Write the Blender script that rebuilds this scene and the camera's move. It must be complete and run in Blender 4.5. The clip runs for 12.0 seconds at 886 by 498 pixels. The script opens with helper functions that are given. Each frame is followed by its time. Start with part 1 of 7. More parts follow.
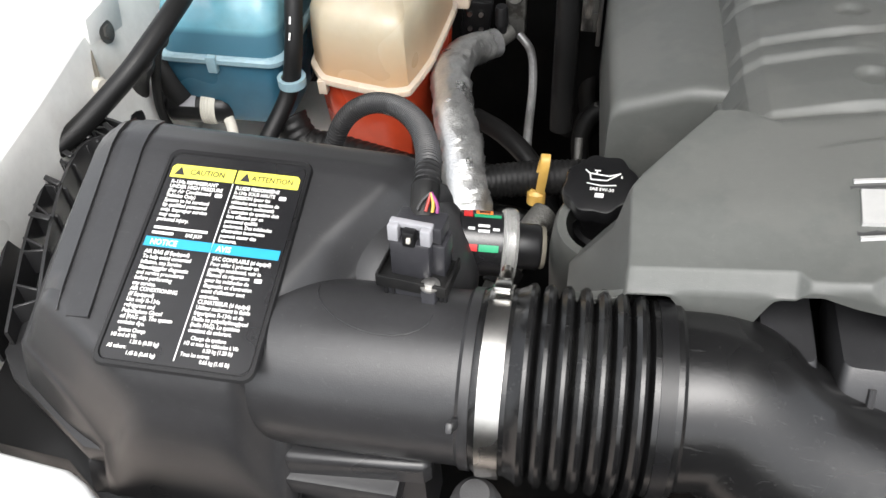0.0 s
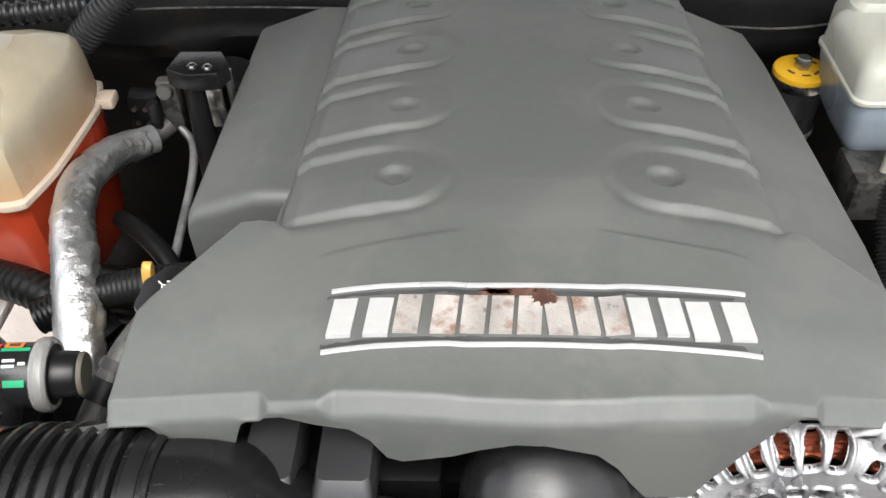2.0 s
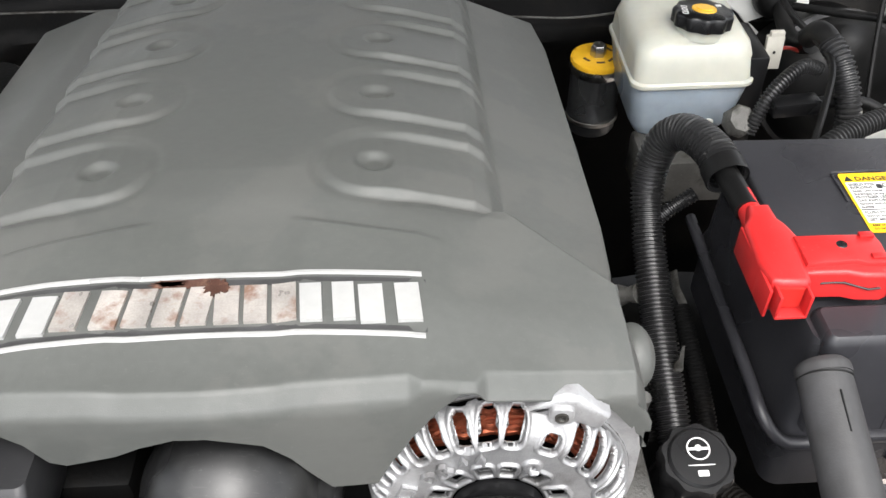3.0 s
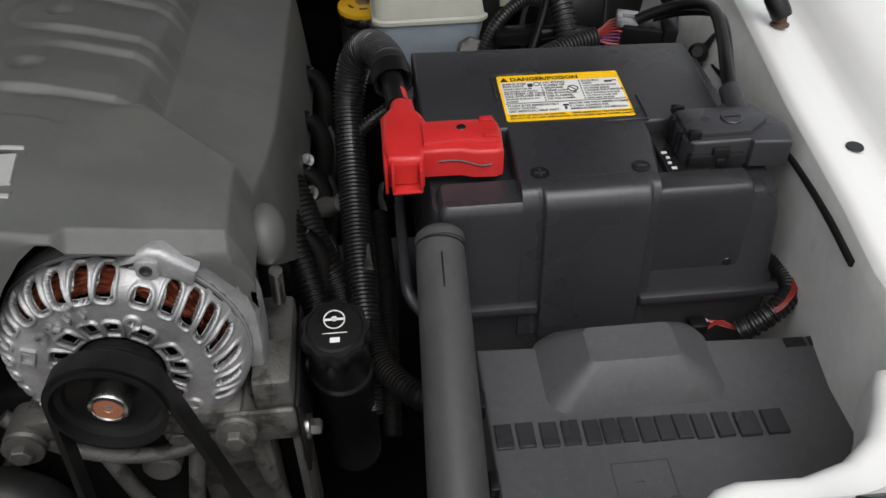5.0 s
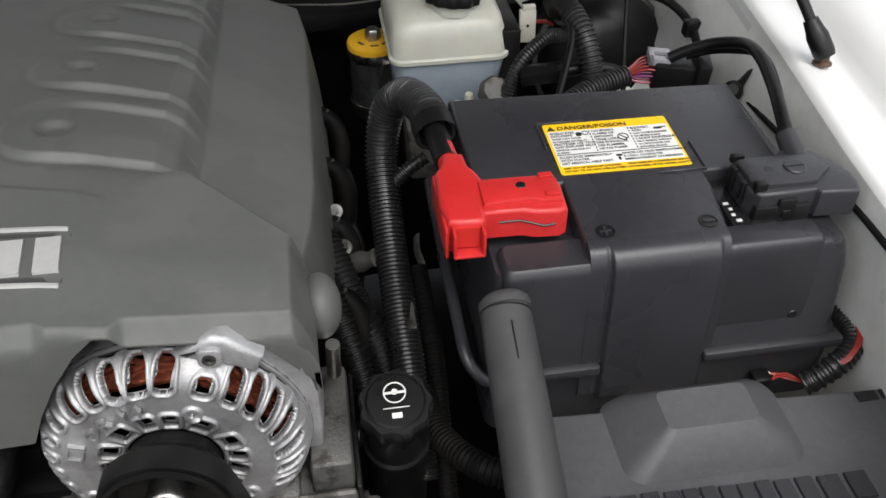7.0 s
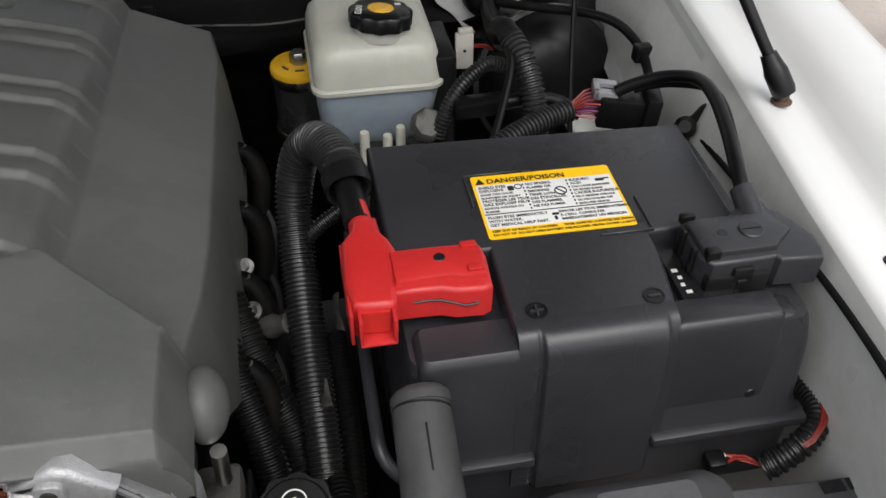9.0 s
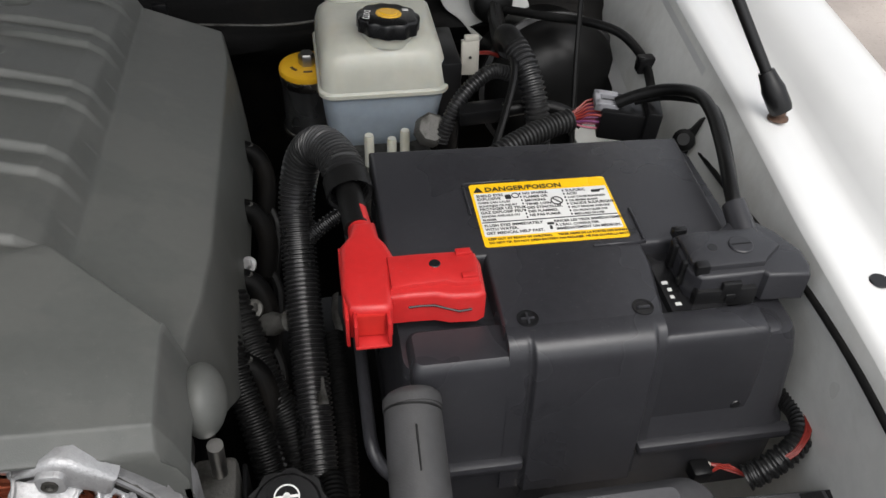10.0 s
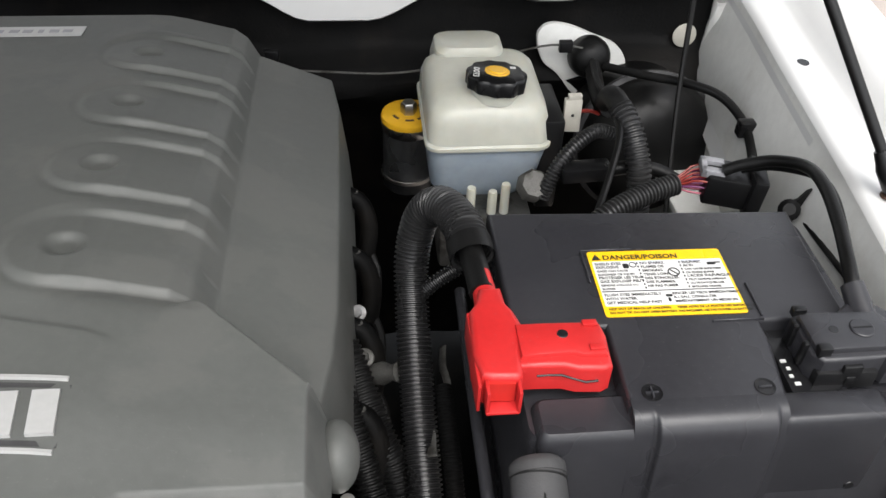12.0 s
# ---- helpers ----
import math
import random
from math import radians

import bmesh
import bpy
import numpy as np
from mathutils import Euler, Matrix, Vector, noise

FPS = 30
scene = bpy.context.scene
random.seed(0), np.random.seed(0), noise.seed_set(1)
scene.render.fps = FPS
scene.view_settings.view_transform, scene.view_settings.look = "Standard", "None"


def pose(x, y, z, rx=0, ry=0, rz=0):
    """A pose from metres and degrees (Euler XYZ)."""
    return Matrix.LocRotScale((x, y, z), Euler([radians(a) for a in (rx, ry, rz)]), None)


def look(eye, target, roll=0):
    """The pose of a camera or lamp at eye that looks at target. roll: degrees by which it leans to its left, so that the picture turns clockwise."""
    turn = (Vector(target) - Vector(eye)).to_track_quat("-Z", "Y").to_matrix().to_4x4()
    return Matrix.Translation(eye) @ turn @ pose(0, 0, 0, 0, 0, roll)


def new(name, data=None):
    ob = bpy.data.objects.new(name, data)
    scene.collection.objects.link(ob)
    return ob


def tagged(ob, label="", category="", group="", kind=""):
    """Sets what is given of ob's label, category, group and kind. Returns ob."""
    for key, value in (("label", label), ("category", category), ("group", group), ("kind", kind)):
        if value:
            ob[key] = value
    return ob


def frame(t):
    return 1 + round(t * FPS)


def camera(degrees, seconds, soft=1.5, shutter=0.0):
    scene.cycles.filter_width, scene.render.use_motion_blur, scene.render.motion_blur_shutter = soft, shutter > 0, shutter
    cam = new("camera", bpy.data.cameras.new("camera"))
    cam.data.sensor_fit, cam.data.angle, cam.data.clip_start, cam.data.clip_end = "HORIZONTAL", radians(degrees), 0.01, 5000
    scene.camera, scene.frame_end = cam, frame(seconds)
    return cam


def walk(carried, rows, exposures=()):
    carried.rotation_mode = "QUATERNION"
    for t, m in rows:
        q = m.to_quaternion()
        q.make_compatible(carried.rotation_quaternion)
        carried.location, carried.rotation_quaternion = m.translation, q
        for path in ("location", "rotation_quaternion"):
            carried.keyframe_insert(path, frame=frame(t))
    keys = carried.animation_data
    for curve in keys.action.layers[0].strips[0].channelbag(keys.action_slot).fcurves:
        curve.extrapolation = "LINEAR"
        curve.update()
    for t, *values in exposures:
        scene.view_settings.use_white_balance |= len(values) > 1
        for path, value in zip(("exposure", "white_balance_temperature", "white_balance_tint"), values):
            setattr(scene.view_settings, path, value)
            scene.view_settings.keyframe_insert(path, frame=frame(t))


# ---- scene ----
cam = camera(55.1, 12.0)
PATH = [
    (0.0, -0.2494, -0.3722, 1.3751, 43.93, 2.40, 10.90),
    (0.5, -0.2090, -0.3586, 1.3911, 44.47, 2.55, 13.36),
    (1.0, -0.1161, -0.3429, 1.4004, 44.61, 1.76, 12.58),
    (1.5, -0.0571, -0.3288, 1.4022, 45.77, 2.89, 10.04),
    (2.0, -0.0316, -0.3180, 1.4026, 46.34, 1.27, 2.07),
    (2.5, 0.0233, -0.3134, 1.3992, 46.49, 0.38, -2.32),
    (3.0, 0.1125, -0.3201, 1.3836, 46.95, 0.77, -2.62),
    (3.5, 0.2253, -0.3281, 1.3716, 47.09, 0.83, -3.26),
    (3.7, 0.2528, -0.3337, 1.3685, 47.38, 0.26, -4.36),
    (5.5, 0.3132, -0.4384, 1.3443, 48.24, 0.52, -5.97),
    (6.0, 0.2951, -0.4398, 1.3473, 48.96, 0.51, -6.36),
    (6.5, 0.2816, -0.4098, 1.3572, 48.35, 0.27, -6.74),
    (7.0, 0.2540, -0.3678, 1.3553, 48.44, 0.04, -8.85),
    (7.5, 0.2429, -0.3202, 1.3569, 48.22, -0.17, -10.83),
    (9.3, 0.3056, -0.2815, 1.3437, 47.72, -1.36, -10.82),
    (9.5, 0.3011, -0.2775, 1.3473, 47.34, -1.83, -10.57),
    (10.0, 0.3061, -0.2941, 1.3580, 47.63, -1.82, -9.35),
    (10.5, 0.3088, -0.2977, 1.3580, 48.25, -1.66, -8.49),
    (11.0, 0.3084, -0.3061, 1.3569, 48.66, -1.45, -7.91),
    (11.5, 0.3011, -0.3035, 1.3631, 48.99, -1.82, -7.08),
    (12.0, 0.2534, -0.2816, 1.3884, 48.90, -2.06, -5.54),
]
EXPOSURES = [(0, 1.75), (0.5, 1.49), (1.0, 1.47), (1.5, 1.78), (2.5, 1.82), (3.5, 1.85), (5.5, 0.24), (6.0, 0.4), (6.5, 0.57), (7.0, 0.93), (7.5, 1.2), (9.3, 0.62), (10.0, 0.74), (11.0, 0.65), (11.5, 0.72), (12.0, 1.28)]
walk(cam, [(t, pose(x, y, z, rx, ry, rz)) for t, x, y, z, rx, ry, rz in PATH], EXPOSURES)

# ---- world and light: bright overcast day, bonnet propped open ----
world = bpy.data.worlds.new("overcast_sky")
scene.world = world
world.use_nodes = True
wn = world.node_tree
sky = wn.nodes.new("ShaderNodeTexSky")
sky.sky_type = "NISHITA"
sky.sun_disc = False
sky.sun_elevation = radians(63)
sky.sun_rotation = radians(160)
sky.air_density, sky.dust_density, sky.ozone_density = 1.0, 4.0, 1.0
soften = wn.nodes.new("ShaderNodeHueSaturation")
soften.inputs["Saturation"].default_value = 0.2
wn.links.new(sky.outputs[0], soften.inputs["Color"])
wn.links.new(soften.outputs[0], wn.nodes["Background"].inputs[0])
wn.nodes["Background"].inputs[1].default_value = 0.15
sun_data = bpy.data.lights.new("sun", "SUN")
sun_data.energy, sun_data.angle, sun_data.color = 0.85, radians(60), (1.0, 0.98, 0.955)
sun_lamp = new("sun", sun_data)
sun_lamp.matrix_world = look((-0.4, -1.4, 3.9), (0, 0, 1))


# ---- materials ----
def mat(name, color, rough=0.5, metal=0.0, var=0.15, scale=60.0, bump=0.1, bump_scale=900.0, rvar=0.15, stain=None,
        stain_scale=14.0, stain_amount=0.5, coat=0.0, trans=0.0, sss=0.0, ior=1.45, spec=0.5,
        edge=0.7, dust=0.0, scuff=0.0, grade=None):
    """A worn surface: colour varies at two scales, with fine relief and uneven gloss; stain lays a second colour in patches."""
    m = bpy.data.materials.new(name)
    m.use_nodes = True
    nt = m.node_tree
    b = nt.nodes["Principled BSDF"]
    tc = nt.nodes.new("ShaderNodeTexCoord")

    def noise_at(s, detail=4.0, rough_=0.55):
        n = nt.nodes.new("ShaderNodeTexNoise")
        n.inputs["Scale"].default_value, n.inputs["Detail"].default_value, n.inputs["Roughness"].default_value = s, detail, rough_
        nt.links.new(tc.outputs["Object"], n.inputs["Vector"])
        return n

    def mix(fac, a, c, kind="MIX"):
        x = nt.nodes.new("ShaderNodeMix")
        x.data_type, x.blend_type = "RGBA", kind
        for sock, v in ((x.inputs["Factor"], fac), (x.inputs["A"], a), (x.inputs["B"], c)):
            if hasattr(v, "is_linked"):
                nt.links.new(v, sock)
            else:
                sock.default_value = v
        return x.outputs["Result"]

    def ramp(src, lo, hi):
        r = nt.nodes.new("ShaderNodeMapRange")
        r.inputs["From Min"].default_value, r.inputs["From Max"].default_value = lo, hi
        nt.links.new(src, r.inputs["Value"])
        return r

    c = (*color, 1)
    dark = tuple(v * (1 - var) for v in color) + (1,)
    light = tuple(min(1, v * (1 + var)) for v in color) + (1,)
    n1, n2 = noise_at(scale * 0.15, 3.0), noise_at(scale * 3.0, 6.0)
    col = mix(ramp(n1.outputs["Fac"], 0.3, 0.7).outputs[0], dark, light)
    col = mix(ramp(n2.outputs["Fac"], 0.35, 0.65).outputs[0], mix(min(0.12, var), col, (0, 0, 0, 1)), col)
    if stain:
        n3 = noise_at(stain_scale, 5.0, 0.6)
        f = ramp(n3.outputs["Fac"], 0.52, edge)
        f.inputs["To Max"].default_value = stain_amount
        col = mix(f.outputs[0], col, (*stain, 1))
    if grade:
        z0, z1, low = grade
        axes = nt.nodes.new("ShaderNodeSeparateXYZ")
        nt.links.new(tc.outputs["Object"], axes.inputs[0])
        col = mix(ramp(axes.outputs["Z"], z0, z1).outputs[0], (*low, 1), col)
    if scuff:
        stretch = nt.nodes.new("ShaderNodeMapping")
        stretch.inputs["Scale"].default_value = (60, 900, 300)
        stretch.inputs["Rotation"].default_value = (0.2, 0.3, 0.6)
        nt.links.new(tc.outputs["Object"], stretch.inputs["Vector"])
        n5 = noise_at(1.0, 3.0)
        nt.links.new(stretch.outputs[0], n5.inputs["Vector"])
        f = ramp(n5.outputs["Fac"], 0.62, 0.72)
        f.inputs["To Max"].default_value = scuff
        col = mix(f.outputs[0], col, (0.2, 0.2, 0.195, 1))
    if dust:
        n6 = noise_at(420.0, 2.0)
        f = ramp(n6.outputs["Fac"], 0.66, 0.74)
        f.inputs["To Max"].default_value = dust
        col = mix(f.outputs[0], col, (0.24, 0.235, 0.22, 1))
    nt.links.new(col, b.inputs["Base Color"])
    r = ramp(n1.outputs["Fac"], 0.3, 0.7)
    r.inputs["To Min"].default_value, r.inputs["To Max"].default_value = max(0.03, rough - rvar), min(1, rough + rvar)
    nt.links.new(r.outputs[0], b.inputs["Roughness"])
    b.inputs["Metallic"].default_value = metal
    b.inputs["IOR"].default_value = ior
    b.inputs["Coat Weight"].default_value = coat
    b.inputs["Specular IOR Level"].default_value = spec
    b.inputs["Transmission Weight"].default_value = trans
    if sss:
        b.inputs["Subsurface Weight"].default_value = sss
        b.inputs["Subsurface Radius"].default_value = (0.02, 0.015, 0.01)
        b.inputs["Subsurface Scale"].default_value = 0.5
    if bump:
        n4 = noise_at(bump_scale, 3.0)
        bp = nt.nodes.new("ShaderNodeBump")
        bp.inputs["Strength"].default_value, bp.inputs["Distance"].default_value = bump, 0.001
        nt.links.new(n4.outputs["Fac"], bp.inputs["Height"])
        nt.links.new(bp.outputs[0], b.inputs["Normal"])
    return m


M_COVER = mat("grey_moulded_plastic", (0.078, 0.081, 0.076), 0.5, var=0.07, scale=50, bump=0.12, bump_scale=1500, rvar=0.08,
              stain=(0.105, 0.105, 0.098), stain_scale=11, stain_amount=0.35, edge=0.57, dust=0.07, scuff=0.05)
M_BLACK = mat("black_plastic", (0.0075, 0.0075, 0.008), 0.36, var=0.2, bump=0.1, bump_scale=1400, stain=(0.018, 0.018, 0.018), stain_amount=0.3, spec=0.38)
M_AIRBOX = mat("satin_black_plastic", (0.0215, 0.0215, 0.0225), 0.33, var=0.15, bump=0.1, bump_scale=1300, rvar=0.08, stain=(0.03, 0.03, 0.031), stain_scale=16, stain_amount=0.4, dust=0.05, scuff=0.03)
M_LINER = mat("dark_bounce_liner", (0.02, 0.02, 0.02), 0.9, var=0.2, bump=0.3, bump_scale=400, spec=0.1)
M_BATT = mat("charcoal_plastic", (0.0265, 0.0265, 0.03), 0.34, var=0.15, bump=0.14, bump_scale=1800, stain=(0.031, 0.031, 0.035), stain_amount=0.3, edge=0.85, dust=0.06, scuff=0.025)
# Battery charcoal lightened for the stronger light at the front corner, plus dust
M_FUSE = mat("dusty_brightened_charcoal", (0.072, 0.072, 0.077), 0.42, var=0.12, bump=0.16, bump_scale=1600, stain=(0.06, 0.06, 0.062), stain_amount=0.5, dust=0.15, scuff=0.05)
M_DUCT = mat("glossy_black_rubber_duct", (0.007, 0.007, 0.0072), 0.26, var=0.2, bump=0.06, bump_scale=400, rvar=0.07, stain=(0.022, 0.022, 0.021), stain_scale=18, stain_amount=0.5, edge=0.62, dust=0.06, scuff=0.06)
M_RUBBER = mat("black_rubber", (0.006, 0.006, 0.006), 0.46, var=0.25, bump=0.15, bump_scale=700, stain=(0.03, 0.028, 0.026), stain_amount=0.35, spec=0.28)
M_CONDUIT = mat("ribbed_black_conduit", (0.017, 0.017, 0.0175), 0.36, var=0.2, bump=0.05, stain=(0.045, 0.044, 0.042), stain_amount=0.3, dust=0.3)
M_CAN = mat("dark_plated_steel", (0.16, 0.165, 0.17), 0.32, 0.9, var=0.2, bump=0.05, bump_scale=600, stain=(0.06, 0.06, 0.06), stain_amount=0.4)
M_BLUE_TAPE = mat("bright_blue_tape", (0.01, 0.16, 0.5), 0.4, var=0.1)
M_GREYTUBE = mat("weathered_grey_rubber", (0.037, 0.0365, 0.037), 0.5, var=0.15, bump=0.15, bump_scale=900, stain=(0.075, 0.075, 0.08), stain_amount=0.5)
# Near-black: the bay's deep shade is mixed into this grimy surface's colour
M_DEEP_SHADE = mat("grime_and_deep_shade", (0.0025, 0.0025, 0.0025), 0.6, var=0.4, bump=0.3, bump_scale=300, stain=(0.012, 0.01, 0.008), stain_amount=0.5, spec=0.12)
M_WHITE = mat("white_car_paint", (0.68, 0.68, 0.67), 0.3, var=0.01, scale=20, bump=0, rvar=0.02, coat=0.3)
M_WHITE_IN = mat("thin_white_paint", (0.76, 0.76, 0.73), 0.42, var=0.06, scale=30, bump=0.06, bump_scale=300, stain=(0.45, 0.42, 0.36), stain_scale=16, stain_amount=0.4, edge=0.75, dust=0.12)
M_STEEL = mat("bright_steel", (0.5, 0.49, 0.47), 0.33, 1.0, var=0.12, bump=0.06, bump_scale=900)
M_ALU = mat("cast_aluminium", (0.38, 0.38, 0.385), 0.45, 0.6, var=0.3, scale=90, bump=0.35, bump_scale=900, stain=(0.13, 0.125, 0.12), stain_scale=34, stain_amount=0.6, edge=0.66, dust=0.35)
M_ALU_DIRTY = mat("grimy_cast_aluminium", (0.115, 0.113, 0.106), 0.55, 0.55, var=0.4, scale=120, bump=0.6, bump_scale=500, stain=(0.03, 0.027, 0.023), stain_scale=38, stain_amount=0.85, edge=0.62, dust=0.25)
M_SHAFT = mat("copper_brown_shaft", (0.45, 0.18, 0.1), 0.45, 0.6, var=0.25, scale=150, bump=0.15)
M_COPPER = mat("copper_winding", (0.3, 0.085, 0.045), 0.35, 0.9, var=0.35, scale=200, bump=0.1)
M_RUST = mat("rusty_shaft_end", (0.11, 0.065, 0.045), 0.6, 0.4, var=0.3, scale=150, bump=0.2)
M_RED = mat("red_plastic", (0.47, 0.02, 0.02), 0.4, var=0.08, bump=0.08, bump_scale=1500, dust=0.15)
M_RED_DARK = mat("red_plastic_inside", (0.5, 0.02, 0.015), 0.5, var=0.1)
M_BADGE = mat("satin_silver_badge", (0.41, 0.41, 0.4), 0.34, 0.25, var=0.06, bump=0.03)
M_BADGE_WORN = mat("peeling_silver_badge", (0.42, 0.39, 0.36), 0.38, 0.4, var=0.25, scale=300, bump=0.5, bump_scale=350, stain=(0.2, 0.1, 0.06), stain_scale=75, stain_amount=0.85, scuff=0.3)
M_STAIN = mat("burnt_brown_stain", (0.07, 0.03, 0.02), 0.6, var=0.5, scale=200, bump=0.3, stain=(0.2, 0.12, 0.08), stain_scale=120, stain_amount=0.7)
M_FOIL = mat("crumpled_aluminium_foil", (0.72, 0.72, 0.71), 0.33, 0.92, var=0.12, scale=120, bump=0.6, bump_scale=520, rvar=0.12)
M_BLUE = mat("blue_washer_tank", (0.13, 0.28, 0.33), 0.26, var=0.15, scale=30, bump=0.1, bump_scale=200, sss=0.2, stain=(0.09, 0.3, 0.4), stain_amount=0.35, grade=(0.127, 0.133, (0.045, 0.115, 0.155)))
M_BLUE_LO = mat("blue_washer_tank_full", (0.025, 0.095, 0.145), 0.28, var=0.15, scale=25, bump=0.06, bump_scale=300, sss=0.2)
M_BLUE_RIM = mat("pale_blue_plastic", (0.2, 0.3, 0.34), 0.33, var=0.1, bump=0.06, sss=0.2)
M_COOL = mat("aged_translucent_plastic", (0.36, 0.315, 0.23), 0.3, var=0.08, scale=20, bump=0.16, bump_scale=120, sss=0.4, stain=(0.43, 0.39, 0.31), stain_scale=16, stain_amount=0.4, edge=0.9, grade=(0.128, 0.182, (0.42, 0.26, 0.14)))
M_COOL_RED = mat("coolant_filled_plastic", (0.42, 0.05, 0.018), 0.3, var=0.12, scale=20, bump=0.08, bump_scale=250, sss=0.3)
M_COOL_RIM = mat("cream_plastic_rim", (0.48, 0.4, 0.32), 0.33, var=0.08, sss=0.3, bump=0.1, bump_scale=200)
M_RES = mat("milky_plastic", (0.46, 0.46, 0.4), 0.33, var=0.07, scale=25, bump=0.08, bump_scale=150, sss=0.35, stain=(0.4, 0.38, 0.28), stain_scale=14, stain_amount=0.4)
M_RES_LO = mat("fluid_filled_milky_plastic", (0.3, 0.35, 0.4), 0.32, var=0.1, scale=25, bump=0.08, bump_scale=150, sss=0.3)
M_YELLOW = mat("yellow_paint", (0.75, 0.42, 0.02), 0.4, var=0.06)
M_LABEL_Y = mat("yellow_label_print", (0.85, 0.5, 0.01), 0.35, var=0.03, bump=0.02)
M_LABEL_LEMON = mat("lemon_label_print", (0.6, 0.56, 0.08), 0.3, var=0.03, bump=0.02)
M_LABEL_B = mat("black_label", (0.012, 0.012, 0.013), 0.25, var=0.1, bump=0.02)
M_LABEL_W = mat("white_label_print", (0.66, 0.66, 0.64), 0.4, var=0.03, bump=0.02)
M_LABEL_C = mat("cyan_label_print", (0.02, 0.25, 0.42), 0.35, var=0.03, bump=0.02)
M_GREEN = mat("green_print", (0.02, 0.3, 0.14), 0.35, var=0.05)
M_ORANGE = mat("orange_print", (0.8, 0.2, 0.02), 0.35, var=0.05)
M_INK = mat("black_ink", (0.015, 0.015, 0.015), 0.5, var=0.05, bump=0)
M_DUST = mat("dusty_plastic", (0.1, 0.09, 0.07), 0.8, var=0.2, scale=120, bump=0.2)
M_TAN = mat("amber_plastic", (0.52, 0.32, 0.08), 0.4, var=0.08, sss=0.2)
M_CLEAR = mat("clear_smoky_plastic", (0.75, 0.75, 0.72), 0.15, var=0.05, trans=0.75)
M_WHITE_PL = mat("white_nylon", (0.5, 0.48, 0.42), 0.45, var=0.06)
M_GREY_PL = mat("grey_nylon", (0.26, 0.26, 0.275), 0.45, var=0.06)
M_WIRE_RED = mat("red_wire", (0.28, 0.03, 0.022), 0.4, var=0.1)
M_WIRE_PURPLE = mat("purple_wire", (0.2, 0.03, 0.14), 0.4, var=0.1)
M_WIRE_PINK = mat("pink_wire", (0.45, 0.08, 0.13), 0.4, var=0.1)
M_WIRE_YEL = mat("yellow_wire", (0.45, 0.28, 0.04), 0.4, var=0.1)
M_GROUND = mat("pinkish_gravel", (0.33, 0.29, 0.26), 0.9, var=0.25, scale=20, bump=0.8, bump_scale=120, stain=(0.22, 0.19, 0.17), stain_scale=60, stain_amount=0.7)


# ---- building helpers ----
def thing(name, label, category, group="", kind="", at=(0, 0, 0)):
    """An Empty at the thing's base, to hold its parts."""
    e = new(name)
    e.location = at
    e.empty_display_size = 0.02
    return tagged(e, label, category, group, kind)


def settle(bm, angle=38):
    bmesh.ops.recalc_face_normals(bm, faces=bm.faces)
    lim = radians(angle)
    for f in bm.faces:
        f.smooth = True
    for e in bm.edges:
        e.smooth = not (len(e.link_faces) == 2 and e.calc_face_angle(0) > lim)


def part(name, bm, material, parent=None, label="", angle=38):
    """Links a bmesh, given in world places, as one mesh object under a thing or a part."""
    settle(bm, angle)
    me = bpy.data.meshes.new(name)
    bm.to_mesh(me)
    bm.free()
    me.materials.append(material)
    ob = new(name, me)
    if parent:
        ob.parent = parent
        up, p = Matrix.Identity(4), parent
        while p:
            up = p.matrix_basis @ up
            p = p.parent
        me.transform(up.inverted())
    if label:
        ob["label"] = label
    return ob


def solid(name, bm, material, label, category, group="", kind="", angle=38):
    """A thing that is one mesh."""
    return tagged(part(name, bm, material, None, "", angle), label, category, group, kind)


def join(*bms):
    out = bms[0]
    for b in bms[1:]:
        me = bpy.data.meshes.new("tmp")
        b.to_mesh(me)
        b.free()
        out.from_mesh(me)
        bpy.data.meshes.remove(me)
    return out


def box(cx, cy, cz, sx, sy, sz, bev=0.002, seg=2, m=None):
    bm = bmesh.new()
    bmesh.ops.create_cube(bm, size=1, matrix=Matrix.Diagonal((sx, sy, sz, 1)))
    if bev:
        bmesh.ops.bevel(bm, geom=bm.edges[:], offset=bev, segments=seg, affect="EDGES", profile=0.5)
    bm.transform(Matrix.Translation((cx, cy, cz)) @ (m or Matrix.Identity(4)))
    return bm


def lathe(profile, m=None, seg=40):
    """Turns (radius, height) pairs round the z axis."""
    bm = bmesh.new()
    rings = []
    for r, z in profile:
        if r < 1e-6:
            rings.append([bm.verts.new((0, 0, z))])
        else:
            rings.append([bm.verts.new((r * math.cos(2 * math.pi * i / seg), r * math.sin(2 * math.pi * i / seg), z)) for i in range(seg)])
    for a, b in zip(rings, rings[1:]):
        for i in range(seg):
            j = (i + 1) % seg
            if len(a) == 1 and len(b) == 1:
                continue
            if len(a) == 1:
                bm.faces.new((a[0], b[i], b[j]))
            elif len(b) == 1:
                bm.faces.new((a[i], a[j], b[0]))
            else:
                bm.faces.new((a[i], a[j], b[j], b[i]))
    if m:
        bm.transform(m)
    return bm


def axis(p, d):
    """A pose at p whose z axis points along d."""
    return Matrix.Translation(p) @ Vector(d).to_track_quat("Z", "Y").to_matrix().to_4x4()


